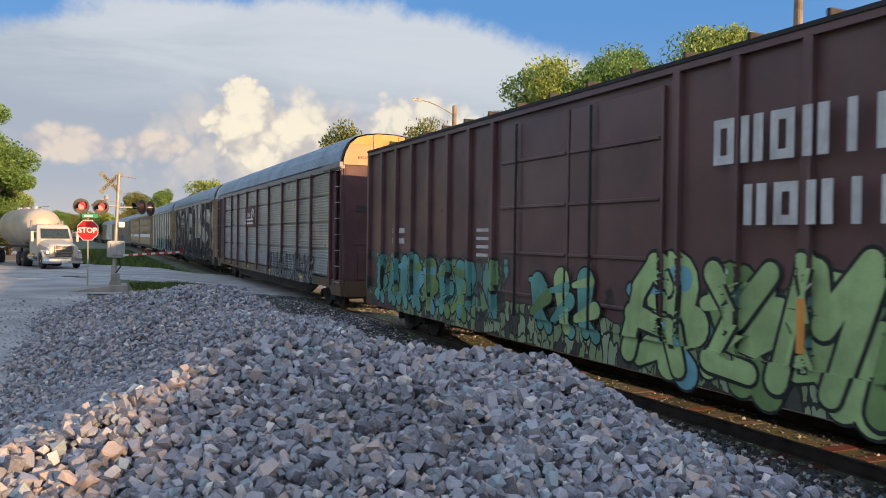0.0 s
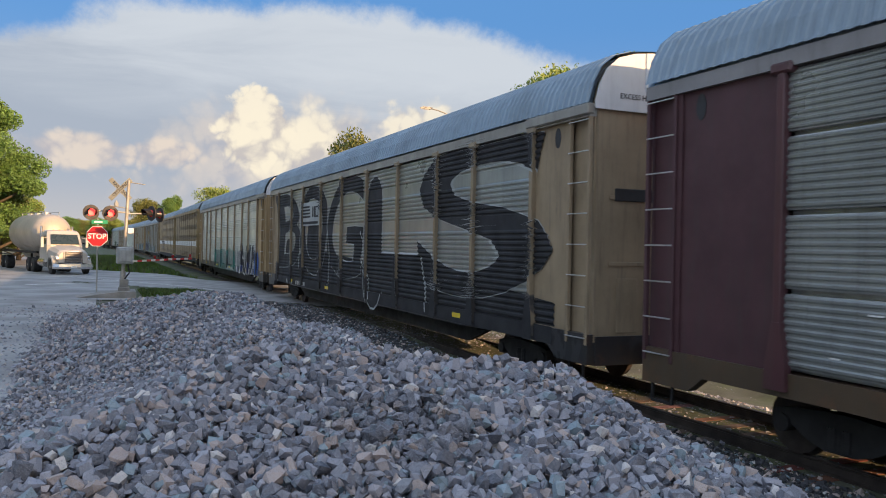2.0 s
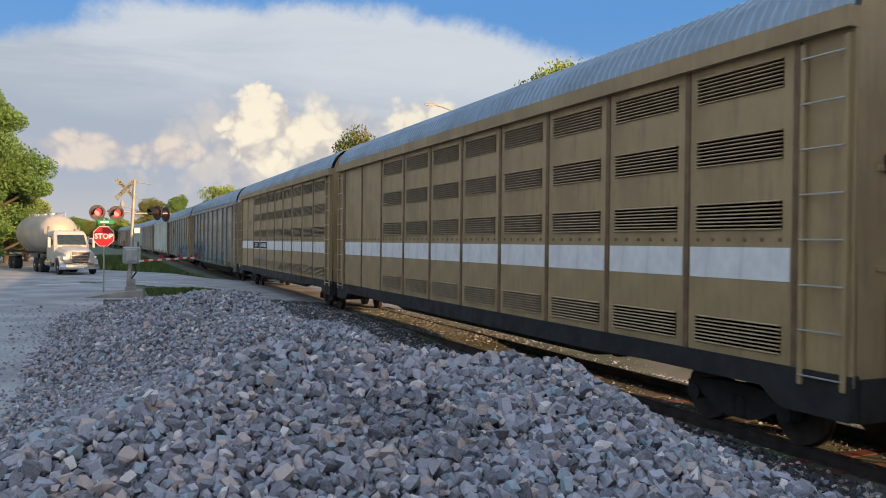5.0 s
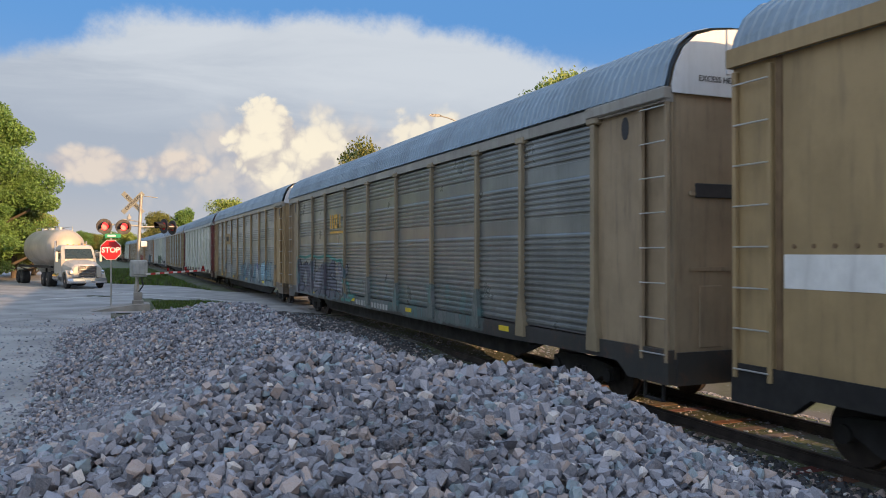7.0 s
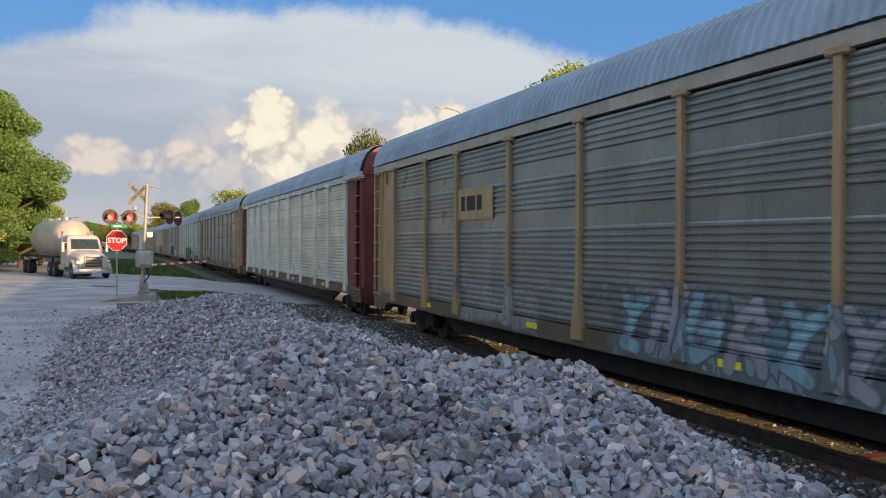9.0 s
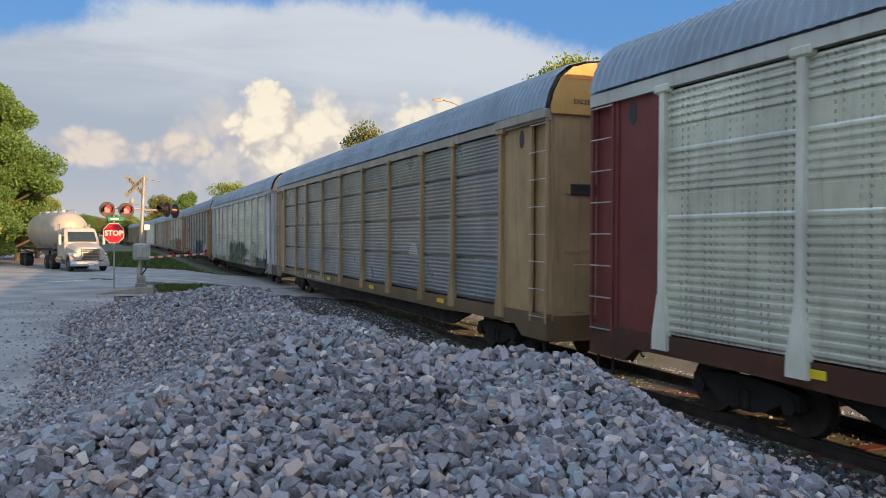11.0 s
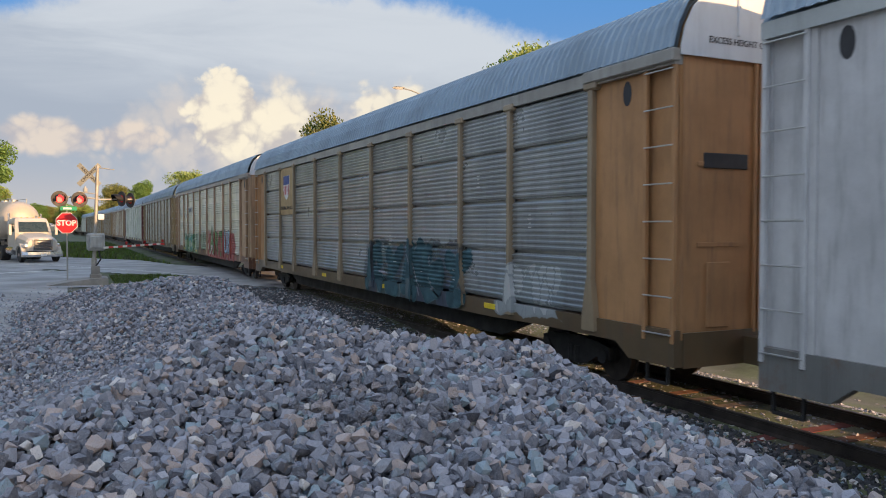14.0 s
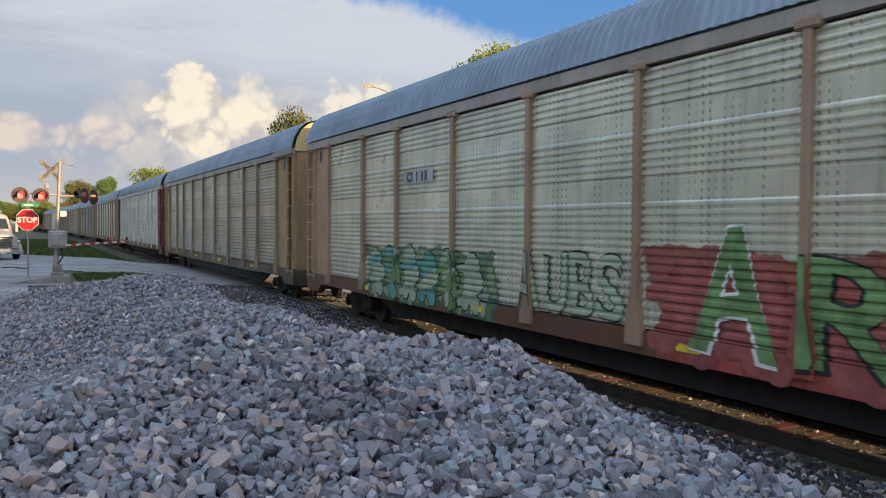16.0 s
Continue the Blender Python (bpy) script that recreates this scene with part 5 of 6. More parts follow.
    for pts in ([(3.1, 4.5), (3.3, 3.2), (2.9, 2.2), (3.0, 0.95)], [(-0.7, 3.0), (-1.1, 2.6), (-0.8, 2.1), (-1.6, 1.6), (-1.7, 0.95)], [(-5.9, 2.3), (-6.2, 1.6), (-6.3, 0.95)], [(7.6, 4.4), (7.4, 3.0), (7.6, 1.6)]):
        sprayed_line(c2, pts, 0.035, pale, "thin pale sprayed line")
    word_blocks(c2, ("twin", "ring"), 5.3, 3.62, 0.42, 0.42, black, "dark block letter", -SIDE - 0.08, 0.06, 0.05)
    for i in range(16):
        y = 4.3 - i * 0.56
        conform(c3, "sprayed_glint", [capsule(y, 1.25 + 0.75 * abs(math.sin(i * 1.9)), y - 0.06, 1.1 + 0.75 * abs(math.sin(i * 1.9)), 0.035, 0.05)], grey2, "pale sprayed glint", 0.006)
    wild(c3, 3, -6.3, 1.05, 1.3, 1.2, 0.55, (black,), white, 8, 0.22, 0.08, 0.2)
    for pts in ([(-4.9, 2.2), (-5.2, 1.8), (-4.95, 1.4), (-5.5, 0.9)], [(-6.0, 1.6), (-6.5, 1.1), (-6.9, 0.9)]):
        sprayed_line(c3, pts, 0.11, white, "white sprayed line")
    blue = material("sprayed_blue", (0.04, 0.10, 0.32), 0.7, vary=0.2)
    conform(c3, "sprayed_blob", [[(-11.7 - 0.42 * math.cos(k * 0.52), 1.5 + 0.62 * math.sin(k * 0.52)) for k in range(12)]], blue, "blue sprayed blob", 0.02)
    gold = material("gold_paint", (0.62, 0.36, 0.06), 0.6, vary=0.1, dirt=0.15)
    word_blocks(c6, ("twin", "ring", "bar"), 6.15, 3.5, 0.46, 0.52, gold, "gold block letter", -SIDE - 0.056, 0.14, 0.12)
    placard(c6, "logo_bar", [rect(4.3, 6.15, 3.32, 3.40)], gold, "gold bar", -SIDE - 0.056)
    tanp = material("tan_plate", (0.36, 0.26, 0.13), 0.7, vary=0.1, dirt=0.3)
    placard(c7, "logo_plate", [rect(4.9, 6.9, 3.2, 3.95)], tanp, "tan logo plate", -SIDE - 0.05)
    word_blocks(c7, ("twin", "twin"), 6.6, 3.42, 0.55, 0.34, black, "dark block letter", -SIDE - 0.06, 0.1, 0.02)
    lightblue = material("sprayed_light_blue", (0.32, 0.48, 0.56), 0.75, vary=0.2)
    sprayed(c7, (("I", -7.8), ("I", -8.35), ("H", -8.95), ("A", -9.6), ("K", -10.2)), 0.95, lightblue, black, 1.55, 0.55)
    bubble = [(-6.4 + 0.7 * math.cos(a), 1.75 + 0.62 * math.sin(a)) for a in [k * 0.314 for k in range(20)]]
    conform(c7, "sprayed_face", [bubble], pale, "pale sprayed bubble shape", 0.012)
    wild(c7, 7, 0.1, 1.0, 0.6, 0.85, 0.25, (material("sprayed_haze_blue", (0.17, 0.29, 0.35), 0.75, vary=0.3, dirt=0.4), grey2), grey1, 23, 0.11, 0.03, 0.25)
    purple = material("sprayed_purple", (0.10, 0.08, 0.26), 0.7, vary=0.2)
    for dy in (-0.3, 0.2):
        conform(c7, "sprayed_ring", [[(-6.4 + dy + 0.2 * math.cos(k * 0.6), 1.85 + 0.22 * math.sin(k * 0.6)) for k in range(10)]], purple, "purple sprayed spot", 0.018)
    conform(c10, "sprayed_patch", [rect(-11.9, -11.3, 1.2, 1.9)], black, "black sprayed patch", 0.004)
    for pts in ([(-6.9, 1.1), (-6.9, 2.0), (-7.3, 2.3), (-7.9, 2.1), (-7.6, 1.6), (-7.0, 1.5), (-8.0, 1.2)], [(-8.3, 1.2), (-8.4, 2.2), (-8.9, 1.4), (-9.3, 2.2)], [(-4.9, 1.5), (-4.6, 1.75), (-5.2, 1.8), (-5.5, 1.5), (-5.9, 1.8)]):
        sprayed_line(c10, pts, 0.035, black, "thin black sprayed line")
    rng = random.Random(21)
    # short white bars paint the sparkle of light at holes in the sheets
    for car, count in ((c1, 26), (c9, 22), (c11, 22)):
        for _ in range(count):
            y, z = rng.uniform(-10.5, 10.5), 1.4 + rng.random() ** 2 * 3.2
            for k in range(rng.choice((1, 1, 2, 4))):
                w = rng.uniform(0.03, 0.12)
                placard(car, "bright_slot", [rect(y - w, y + w * 0.8, z + k * 0.075, z + k * 0.075 + 0.018)], white, "white slot for light sparkling through a hole", -SIDE - 0.047)
    # pale plates and patches where sheets are bright or holed; light sparkles painted white
    for y, z, w, h in ((-6.2, 2.15, 0.7, 0.3), (1.5, 2.6, 0.5, 0.18), (-1.2, 2.2, 0.3, 0.25)):
        for k in range(5):
            placard(c9, "bright_slot", [rect(y - w / 2 + k * 0.03, y + w / 2 - k * 0.05, z + k * h / 5, z + k * h / 5 + 0.03)], white, "white slot for light sparkling through a hole", -SIDE - 0.05)
    plate = material("ochre_plate", (0.42, 0.29, 0.14), 0.65, vary=0.12, dirt=0.25)
    placard(c11, "logo_plate", [rect(7.05, 8.95, 3.05, 4.85)], plate, "ochre logo plate", -SIDE - 0.055)
    shield = lambda s: [(8.0 - 0.42 * s, 4.55), (8.0 + 0.42 * s, 4.55), (8.0 + 0.42 * s, 4.0), (8.0 + 0.22 * s, 3.72), (8.0, 3.62), (8.0 - 0.22 * s, 3.72), (8.0 - 0.42 * s, 4.0)]
    placard(c11, "shield", [shield(1.08)], white, "white shield", -SIDE - 0.062)
    placard(c11, "shield_top", [rect(7.57, 8.43, 4.2, 4.54)], material("shield_blue", (0.03, 0.06, 0.25), 0.5), "blue field", -SIDE - 0.068)
    for i in range(4):
        placard(c11, "shield_stripe", [rect(7.62 + i * 0.22, 7.72 + i * 0.22, 3.82, 4.18)], material("shield_red", (0.45, 0.04, 0.05), 0.5), "red stripe", -SIDE - 0.068)
    side_word(c11, "BUILDING AMERICA", 8.0, 3.3, 0.2, MATS["black_paint"], "BUILDING AMERICA")
    green = material("sprayed_green", (0.15, 0.27, 0.10), 0.7, vary=0.3, dirt=0.35)
    greyg = material("sprayed_grey_green", (0.36, 0.42, 0.30), 0.7, vary=0.15)
    dkgreen = material("sprayed_dark_green", (0.02, 0.06, 0.03), 0.7, vary=0.2)
    sprayed(c12, (("A", 1.35), ("U", 0.6), ("B", -0.1), ("S", -0.8)), 0.95, greyg, dkgreen, 1.62, 0.62, 0.02)
    sprayed(c12, (("A", -3.1),), 1.5, green, white, 1.7, 1.5, 0.022)
    sprayed(c12, (("R", -4.65), ("T", -6.2)), 1.25, green, line, 1.55, 1.3, 0.022)
    sprayed(c12, (("U", -7.5), ("P", -8.5)), 1.2, lightblue, black, 1.65, 0.85, 0.022)
    placard(c12, "logo_patch", [rect(5.0, 6.5, 3.55, 3.85)], pale, "worn pale logo patch", -SIDE - 0.056)
    word_blocks(c12, ("ring", "bar", "twin"), 6.3, 3.58, 0.3, 0.22, material("grey_block", (0.1, 0.11, 0.12), 0.7), "dark block letter", -SIDE - 0.064, 0.07, 0.06)
    wild(c6, 6, 11.5, 1.15, 0.95, 1.0, 0.34, (grey1, grey1, grey2), line, 11, 0.19, 0.04, 0.2)
    for pts in ([(5.2, 2.3), (4.6, 2.35), (4.2, 1.6), (3.7, 1.5), (3.5, 1.1), (2.9, 1.15), (3.4, 0.95), (4.3, 0.95)], [(12.1, 1.5), (12.0, 2.1), (11.5, 2.45), (10.2, 2.4), (9.4, 2.5), (8.0, 2.4), (6.6, 2.5), (5.2, 2.3)]):
        sprayed_line(c6, pts, 0.05, mint, "aqua sprayed glow line")
    violet = material("sprayed_violet", (0.16, 0.05, 0.15), 0.75, vary=0.3, dirt=0.35)
    deepgreen = material("sprayed_deep_green", (0.07, 0.15, 0.07), 0.75, vary=0.3, dirt=0.35)
    throw_up(c10, -4.3, 3.0, 0.9, 2.2, 7, (deepgreen, deepgreen, moss, violet, deepgreen), dkgreen, None, 13)
    throw_up(c12, 3.0, 8.6, 0.95, 2.0, 6, (moss, greyg, mint), dkgreen, None, 14)
    rust_red = material("sprayed_red", (0.33, 0.09, 0.075), 0.75, vary=0.25, dirt=0.35)
    throw_up(c12, -10.0, -1.6, 0.9, 2.1, 7, (rust_red, rust_red, rust_red), rust_red, None, 15)
    deep = material("sprayed_deep_teal", (0.035, 0.09, 0.11), 0.75, vary=0.3)
    wild(c1, 10, -2.1, 0.95, 0.58, 0.82, 0.22, (grey1, grey2), line, 19, 0.085, 0.06, 0.2)
    wild(c11, 5, -1.2, 1.0, 0.9, 1.0, 0.35, (deep,), material("sprayed_slate", (0.09, 0.15, 0.17), 0.75, vary=0.3, dirt=0.3), 31, 0.22, 0.025, 0.3)
    for pts in ([(-4.0, 2.0), (-4.4, 1.4), (-4.7, 0.95)], [(-1.9, 1.4), (-2.6, 1.35)], [(-5.2, 1.9), (-5.3, 1.2), (-5.8, 1.0)]):
        sprayed_line(c11, pts, 0.025, grey2, "thin pale sprayed line")
    # reporting marks on the articulated car
    for y0, y1 in ((4.0, 5.7), (2.0, 3.7)):
        placard(c5, "number_plate", [rect(y0, y1, 2.20, 2.54)], black, "black plate", -SIDE - 0.042)
    side_word(c5, "BTTX", 4.85, 2.37, 0.26, white, "BTTX", x=-SIDE - 0.05)
    for i in range(6):
        placard(c5, "number_bar", [rect(2.15 + i * 0.25, 2.3 + i * 0.25, 2.28, 2.46)], white, "white bar", -SIDE - 0.05)
    for pts in ([(4.9, 1.5), (4.6, 2.0), (4.3, 1.5), (4.0, 1.95), (3.8, 1.5)], [(3.4, 1.9), (3.0, 1.5), (2.7, 1.95), (2.4, 1.55)], [(5.0, 1.75), (2.3, 1.72)]):
        placard(c5, "sprayed_line", [capsule(a[0], a[1], b[0], b[1], 0.02, 0.02) for a, b in zip(pts, pts[1:])], grey2, "thin grey sprayed line", -SIDE - 0.06)
    word_blocks(c5, ("bar", "bar", "bar"), 7.2, 3.5, 0.26, 0.26, MATS["black_steel"], "dark block letter", -SIDE - 0.04, 0.07, 0.06)
    for car, y in ((c6, 1.6), (c10, -4), (c9, 6.0), (c2, 8.6), (c3, -2)):
        for i in range(4):
            placard(car, "stencil_bar", [rect(y + i * 0.3, y + i * 0.3 + 0.2, 0.87, 1.03)], letters, "white stencilled mark", -SIDE - 0.066)
        for i in range(6):
            placard(car, "stencil_bar", [rect(y - 2.2 + i * 0.28, y - 2.2 + i * 0.28 + 0.17, 0.87, 1.03)], letters, "white stencilled mark", -SIDE - 0.066)


dress_train()


# ---- crossing signal with gate ----
material("aluminium_paint", (0.36, 0.35, 0.32), 0.55, metal=0.3, vary=0.15, dirt=0.2)
material("cabinet_grey", (0.33, 0.35, 0.35), 0.6, vary=0.15, dirt=0.3)
material("lens_lit", (1.0, 0.03, 0.03), 0.4, vary=0.0, bump=0, emit=1.6)
material("lens_dull", (0.28, 0.015, 0.015), 0.25, vary=0.1, bump=0)
material("concrete", (0.26, 0.25, 0.23), 0.9, vary=0.2, scale=2, bump=0.4)
material("sign_red", (0.62, 0.025, 0.03), 0.45, vary=0.06, scale=2, bump=0.05)
material("sign_green", (0.02, 0.28, 0.14), 0.45, vary=0.08, bump=0.05)
material("sign_yellow", (0.70, 0.50, 0.10), 0.5, vary=0.08, bump=0.05)
material("gate_red", (0.55, 0.04, 0.04), 0.5, vary=0.1)


def lamp_unit(parent, at, turn, lit):
    base = pose(*at, 0, 0, turn)

    def disc(bm):
        cyl(bm, (0, -0.02, 0), (0, 0.02, 0), 0.31, seg=28)
        cyl(bm, (0, 0.02, 0), (0, 0.14, 0), 0.17, 0.1, seg=16)
    back = part("lamp_backing", bm_new(disc), MATS["black_paint"], parent, "round black backing")
    back.matrix_basis = base
    lens = part("lens", bm_new(lambda bm: cyl(bm, (0, -0.06, 0), (0, -0.02, 0), 0.13, 0.155, seg=24)), MATS["lens_lit"] if lit else MATS["lens_dull"], back, "glowing red lens" if lit else "dull red lens")

    def hood(bm):
        rings = []
        for y, r in ((-0.02, 0.185), (-0.32, 0.17)):
            rings.append([(r * math.cos(a), y - 0.12 * max(0, math.sin(a)), r * math.sin(a)) for a in [math.radians(d) for d in range(-30, 211, 20)]])
        sweep(bm, rings, closed=False)
        bmesh.ops.solidify(bm, geom=bm.faces[:], thickness=0.01)
    part("hood", bm_new(hood), MATS["black_paint"], back)


def build_signal():
    x, y, z0 = 1.04, 35.05, 0.66
    sig = tagged(new("crossing_signal"), "aluminium railway crossing signal with red lamps and lowered gate", "crossing signal")
    sig.matrix_basis = pose(x, y, 0)
    alu = MATS["aluminium_paint"]
    part("foundation", bm_new(lambda bm: [box(bm, -0.22, 0.22, -0.22, 0.22, 0.1, 0.66, 0.04), box(bm, -0.17, 0.17, -0.17, 0.17, 0.64, 0.98, 0.03)]), MATS["concrete"], sig)
    part("mast", bm_new(lambda bm: [cyl(bm, (-0.06, 0, 0.85), (0.12, 0, 5.05), 0.075, 0.065, seg=16), cyl(bm, (-0.06, 0, 0.85), (-0.05, 0, 1.3), 0.11, seg=16)]), alu, sig)
    part("cap_arm", bm_new(lambda bm: [cyl(bm, (0.1, 0, 4.98), (0.75, -0.1, 4.9), 0.02, seg=8)]), alu, sig)
    part("lamp_arm", bm_new(lambda bm: [cyl(bm, (0.06, 0, 3.72), (-1.45, -0.1, 3.78), 0.035, seg=10), cyl(bm, (0.06, 0, 3.9), (-0.6, -0.05, 3.98), 0.02, seg=8)]), alu, sig)
    part("lamp_arm", bm_new(lambda bm: [cyl(bm, (0.06, 0, 3.68), (1.4, 0.3, 3.72), 0.03, seg=10), cyl(bm, (1.4, 0.3, 3.72), (1.6, 0.5, 3.7), 0.03, seg=10)]), alu, sig)
    lamp_unit(sig, (-1.29, -0.2, 3.68), 12, True)
    lamp_unit(sig, (-0.57, -0.2, 3.66), 12, True)
    lamp_unit(sig, (1.02, 0.1, 3.72), -62, False)
    lamp_unit(sig, (1.38, 0.5, 3.68), -62, False)
    part("bell", bm_new(lambda bm: [cyl(bm, (-0.35, -0.05, 3.98), (-0.35, -0.05, 4.12), 0.09, seg=14), cyl(bm, (-0.35, -0.05, 4.12), (-0.35, -0.05, 4.2), 0.04, seg=10)]), MATS["cabinet_grey"], sig)
    for k, (word, ang) in enumerate((("RAILROAD", 45), ("CROSSING", -45))):
        m = pose(-0.20, 0.1 - 0.02 * k, 4.68, 0, 0, -20) @ pose(0, 0, 0, 0, ang, 0)
        blade = part("crossbuck_blade", bm_new(lambda bm: box(bm, -0.59, 0.59, -0.006, 0.006, -0.1, 0.1, 0.003)), material("faded_blade", (0.26, 0.27, 0.24), 0.7, vary=0.15), sig, "faded white crossbuck blade")
        blade.matrix_basis = m
        t = part("lettering", text_mesh(word, 0.17), MATS["black_paint"], blade, word)
        t.matrix_basis = pose(0, -0.012, 0, 90, 0, 0)
    part("gate_box", bm_new(lambda bm: [box(bm, -0.32, 0.36, -0.3, 0.3, 1.6, 2.3, 0.05), box(bm, -0.2, 0.25, -0.36, -0.28, 1.7, 2.2, 0.03)]), MATS["cabinet_grey"], sig, "grey gate mechanism housing")
    part("junction_box", bm_new(lambda bm: box(bm, 0.1, 0.34, -0.16, -0.02, 2.85, 3.08, 0.02)), MATS["white_paint"], sig, "small pale junction box")
    part("conduit", bm_new(lambda bm: [cyl(bm, (0.12, -0.1, 1.6), (0.2, -0.12, 1.25), 0.03, seg=8), cyl(bm, (0.2, -0.12, 1.25), (0.0, -0.1, 0.95), 0.03, seg=8)]), MATS["black_paint"], sig)
    a, b = Vector((0.3, -0.36, 1.72)), Vector((2.95, 2.75, 1.80))
    way = (b - a)
    n = 14
    turn = way.to_track_quat("X", "Z").to_matrix().to_4x4()
    for i in range(n):
        p = a + way * (i + 0.5) / n
        seg = part("gate_arm_band", shared(("gate_band", n), lambda bm: box(bm, -way.length / n / 2, way.length / n / 2, -0.015, 0.015, -0.042, 0.042, 0.004)), MATS["gate_red" if i % 2 else "white_paint"], sig, "red band" if i % 2 else "white band")
        seg.matrix_basis = Matrix.Translation(p) @ turn
    for f in (0.35, 0.65, 0.97):
        p = a + way * f
        part("gate_lamp", bm_new(lambda bm: box(bm, p.x - 0.05, p.x + 0.05, p.y - 0.05, p.y + 0.05, p.z + 0.06, p.z + 0.2, 0.02)), MATS["lens_dull"], sig, "small red gate lamp")


build_signal()


def build_pad():
    pad = tagged(new("concrete_pad"), "low weathered concrete pad under the crossing signal", "concrete pad")
    pad.matrix_basis = pose(1.04, 35.05, 0)
    part("slab", bm_new(lambda bm: sweep(bm, [[(x, -0.7, -0.2), (x, -0.7, z), (x, 1.0, z), (x, 1.0, -0.2)] for x, z in ((-2.1, 0.2), (-0.9, 0.4), (0.0, 0.5), (0.45, 0.5))])), MATS["concrete"], pad)


build_pad()


def octagon(r):
    return [(r * math.cos(math.radians(22.5 + 45 * k)), r * math.sin(math.radians(22.5 + 45 * k))) for k in range(8)]


def build_stop_sign():
    s = tagged(new("stop_sign"), "red octagonal stop sign on a thin post", "stop sign")
    s.matrix_basis = pose(0.0, 38.4, 0.22, 0, 0, -18)
    part("post", bm_new(lambda bm: box(bm, -0.03, 0.03, 0.0, 0.05, 0.0, 3.3, 0.008)), MATS["aluminium_paint"], s)
    part("rim", bm_new(lambda bm: sweep(bm, [[(x, y, z + 2.51) for x, z in octagon(0.49)] for y in (-0.016, -0.008)])), MATS["white_paint"], s, "white rim")
    part("plate", bm_new(lambda bm: sweep(bm, [[(x, y, z + 2.51) for x, z in octagon(0.462)] for y in (-0.022, -0.017)])), MATS["sign_red"], s, "red plate")
    part("lettering", text_mesh("STOP", 0.33, 0.002, 0.01), MATS["white_paint"], s, "STOP").matrix_basis = pose(0, -0.028, 2.5, 90, 0, 0)
    name = part("name_plate", bm_new(lambda bm: box(bm, -0.33, 0.33, -0.006, 0.006, 3.06, 3.24, 0.004)), MATS["sign_green"], s, "green street name plate")
    name.matrix_basis = pose(0.08, 0.02, 0, 0, 0, 15)
    part("name_bar", bm_new(lambda bm: box(bm, -0.22, 0.12, -0.012, -0.007, 3.11, 3.19)), MATS["white_paint"], name, "white bar")


build_stop_sign()


# ---- tank truck waiting at the crossing; its nose at the origin, facing -y ----
material("truck_white", (0.44, 0.42, 0.38), 0.35, vary=0.06, scale=1.2, dirt=0.12)
material("tank_cream", (0.40, 0.365, 0.31), 0.4, vary=0.08, scale=0.6, dirt=0.25)
material("rubber", (0.02, 0.02, 0.02), 0.85, vary=0.2)
material("chrome", (0.65, 0.65, 0.66), 0.2, metal=0.9, vary=0.05, bump=0)
material("dark_glass", (0.02, 0.035, 0.04), 0.3, vary=0.05, bump=0)
material("grille_dark", (0.05, 0.05, 0.055), 0.5, vary=0.1)
material("amber", (0.8, 0.3, 0.03), 0.4, vary=0.05)


def wheel(parent, x, y, r=0.5, w=0.28):
    tyre = part("wheel", shared(("tyre", r, w), lambda bm: [sweep(bm, [[(dx, q * math.cos(a), q * math.sin(a)) for a in [k * math.tau / 24 for k in range(24)]] for dx, q in ((-w / 2, r * 0.62), (-w / 2, r * 0.93), (-w * 0.36, r), (w * 0.36, r), (w / 2, r * 0.93), (w / 2, r * 0.62))])]), MATS["rubber"], parent)
    tyre.matrix_basis = pose(x, y, r)
    part("rim", shared(("rim", r, w), lambda bm: [cyl(bm, (-w * 0.45, 0, 0), (w * 0.45, 0, 0), r * 0.6, seg=20), cyl(bm, (-w * 0.55, 0, 0), (w * 0.55, 0, 0), r * 0.22, seg=12)]), MATS["chrome"], tyre)


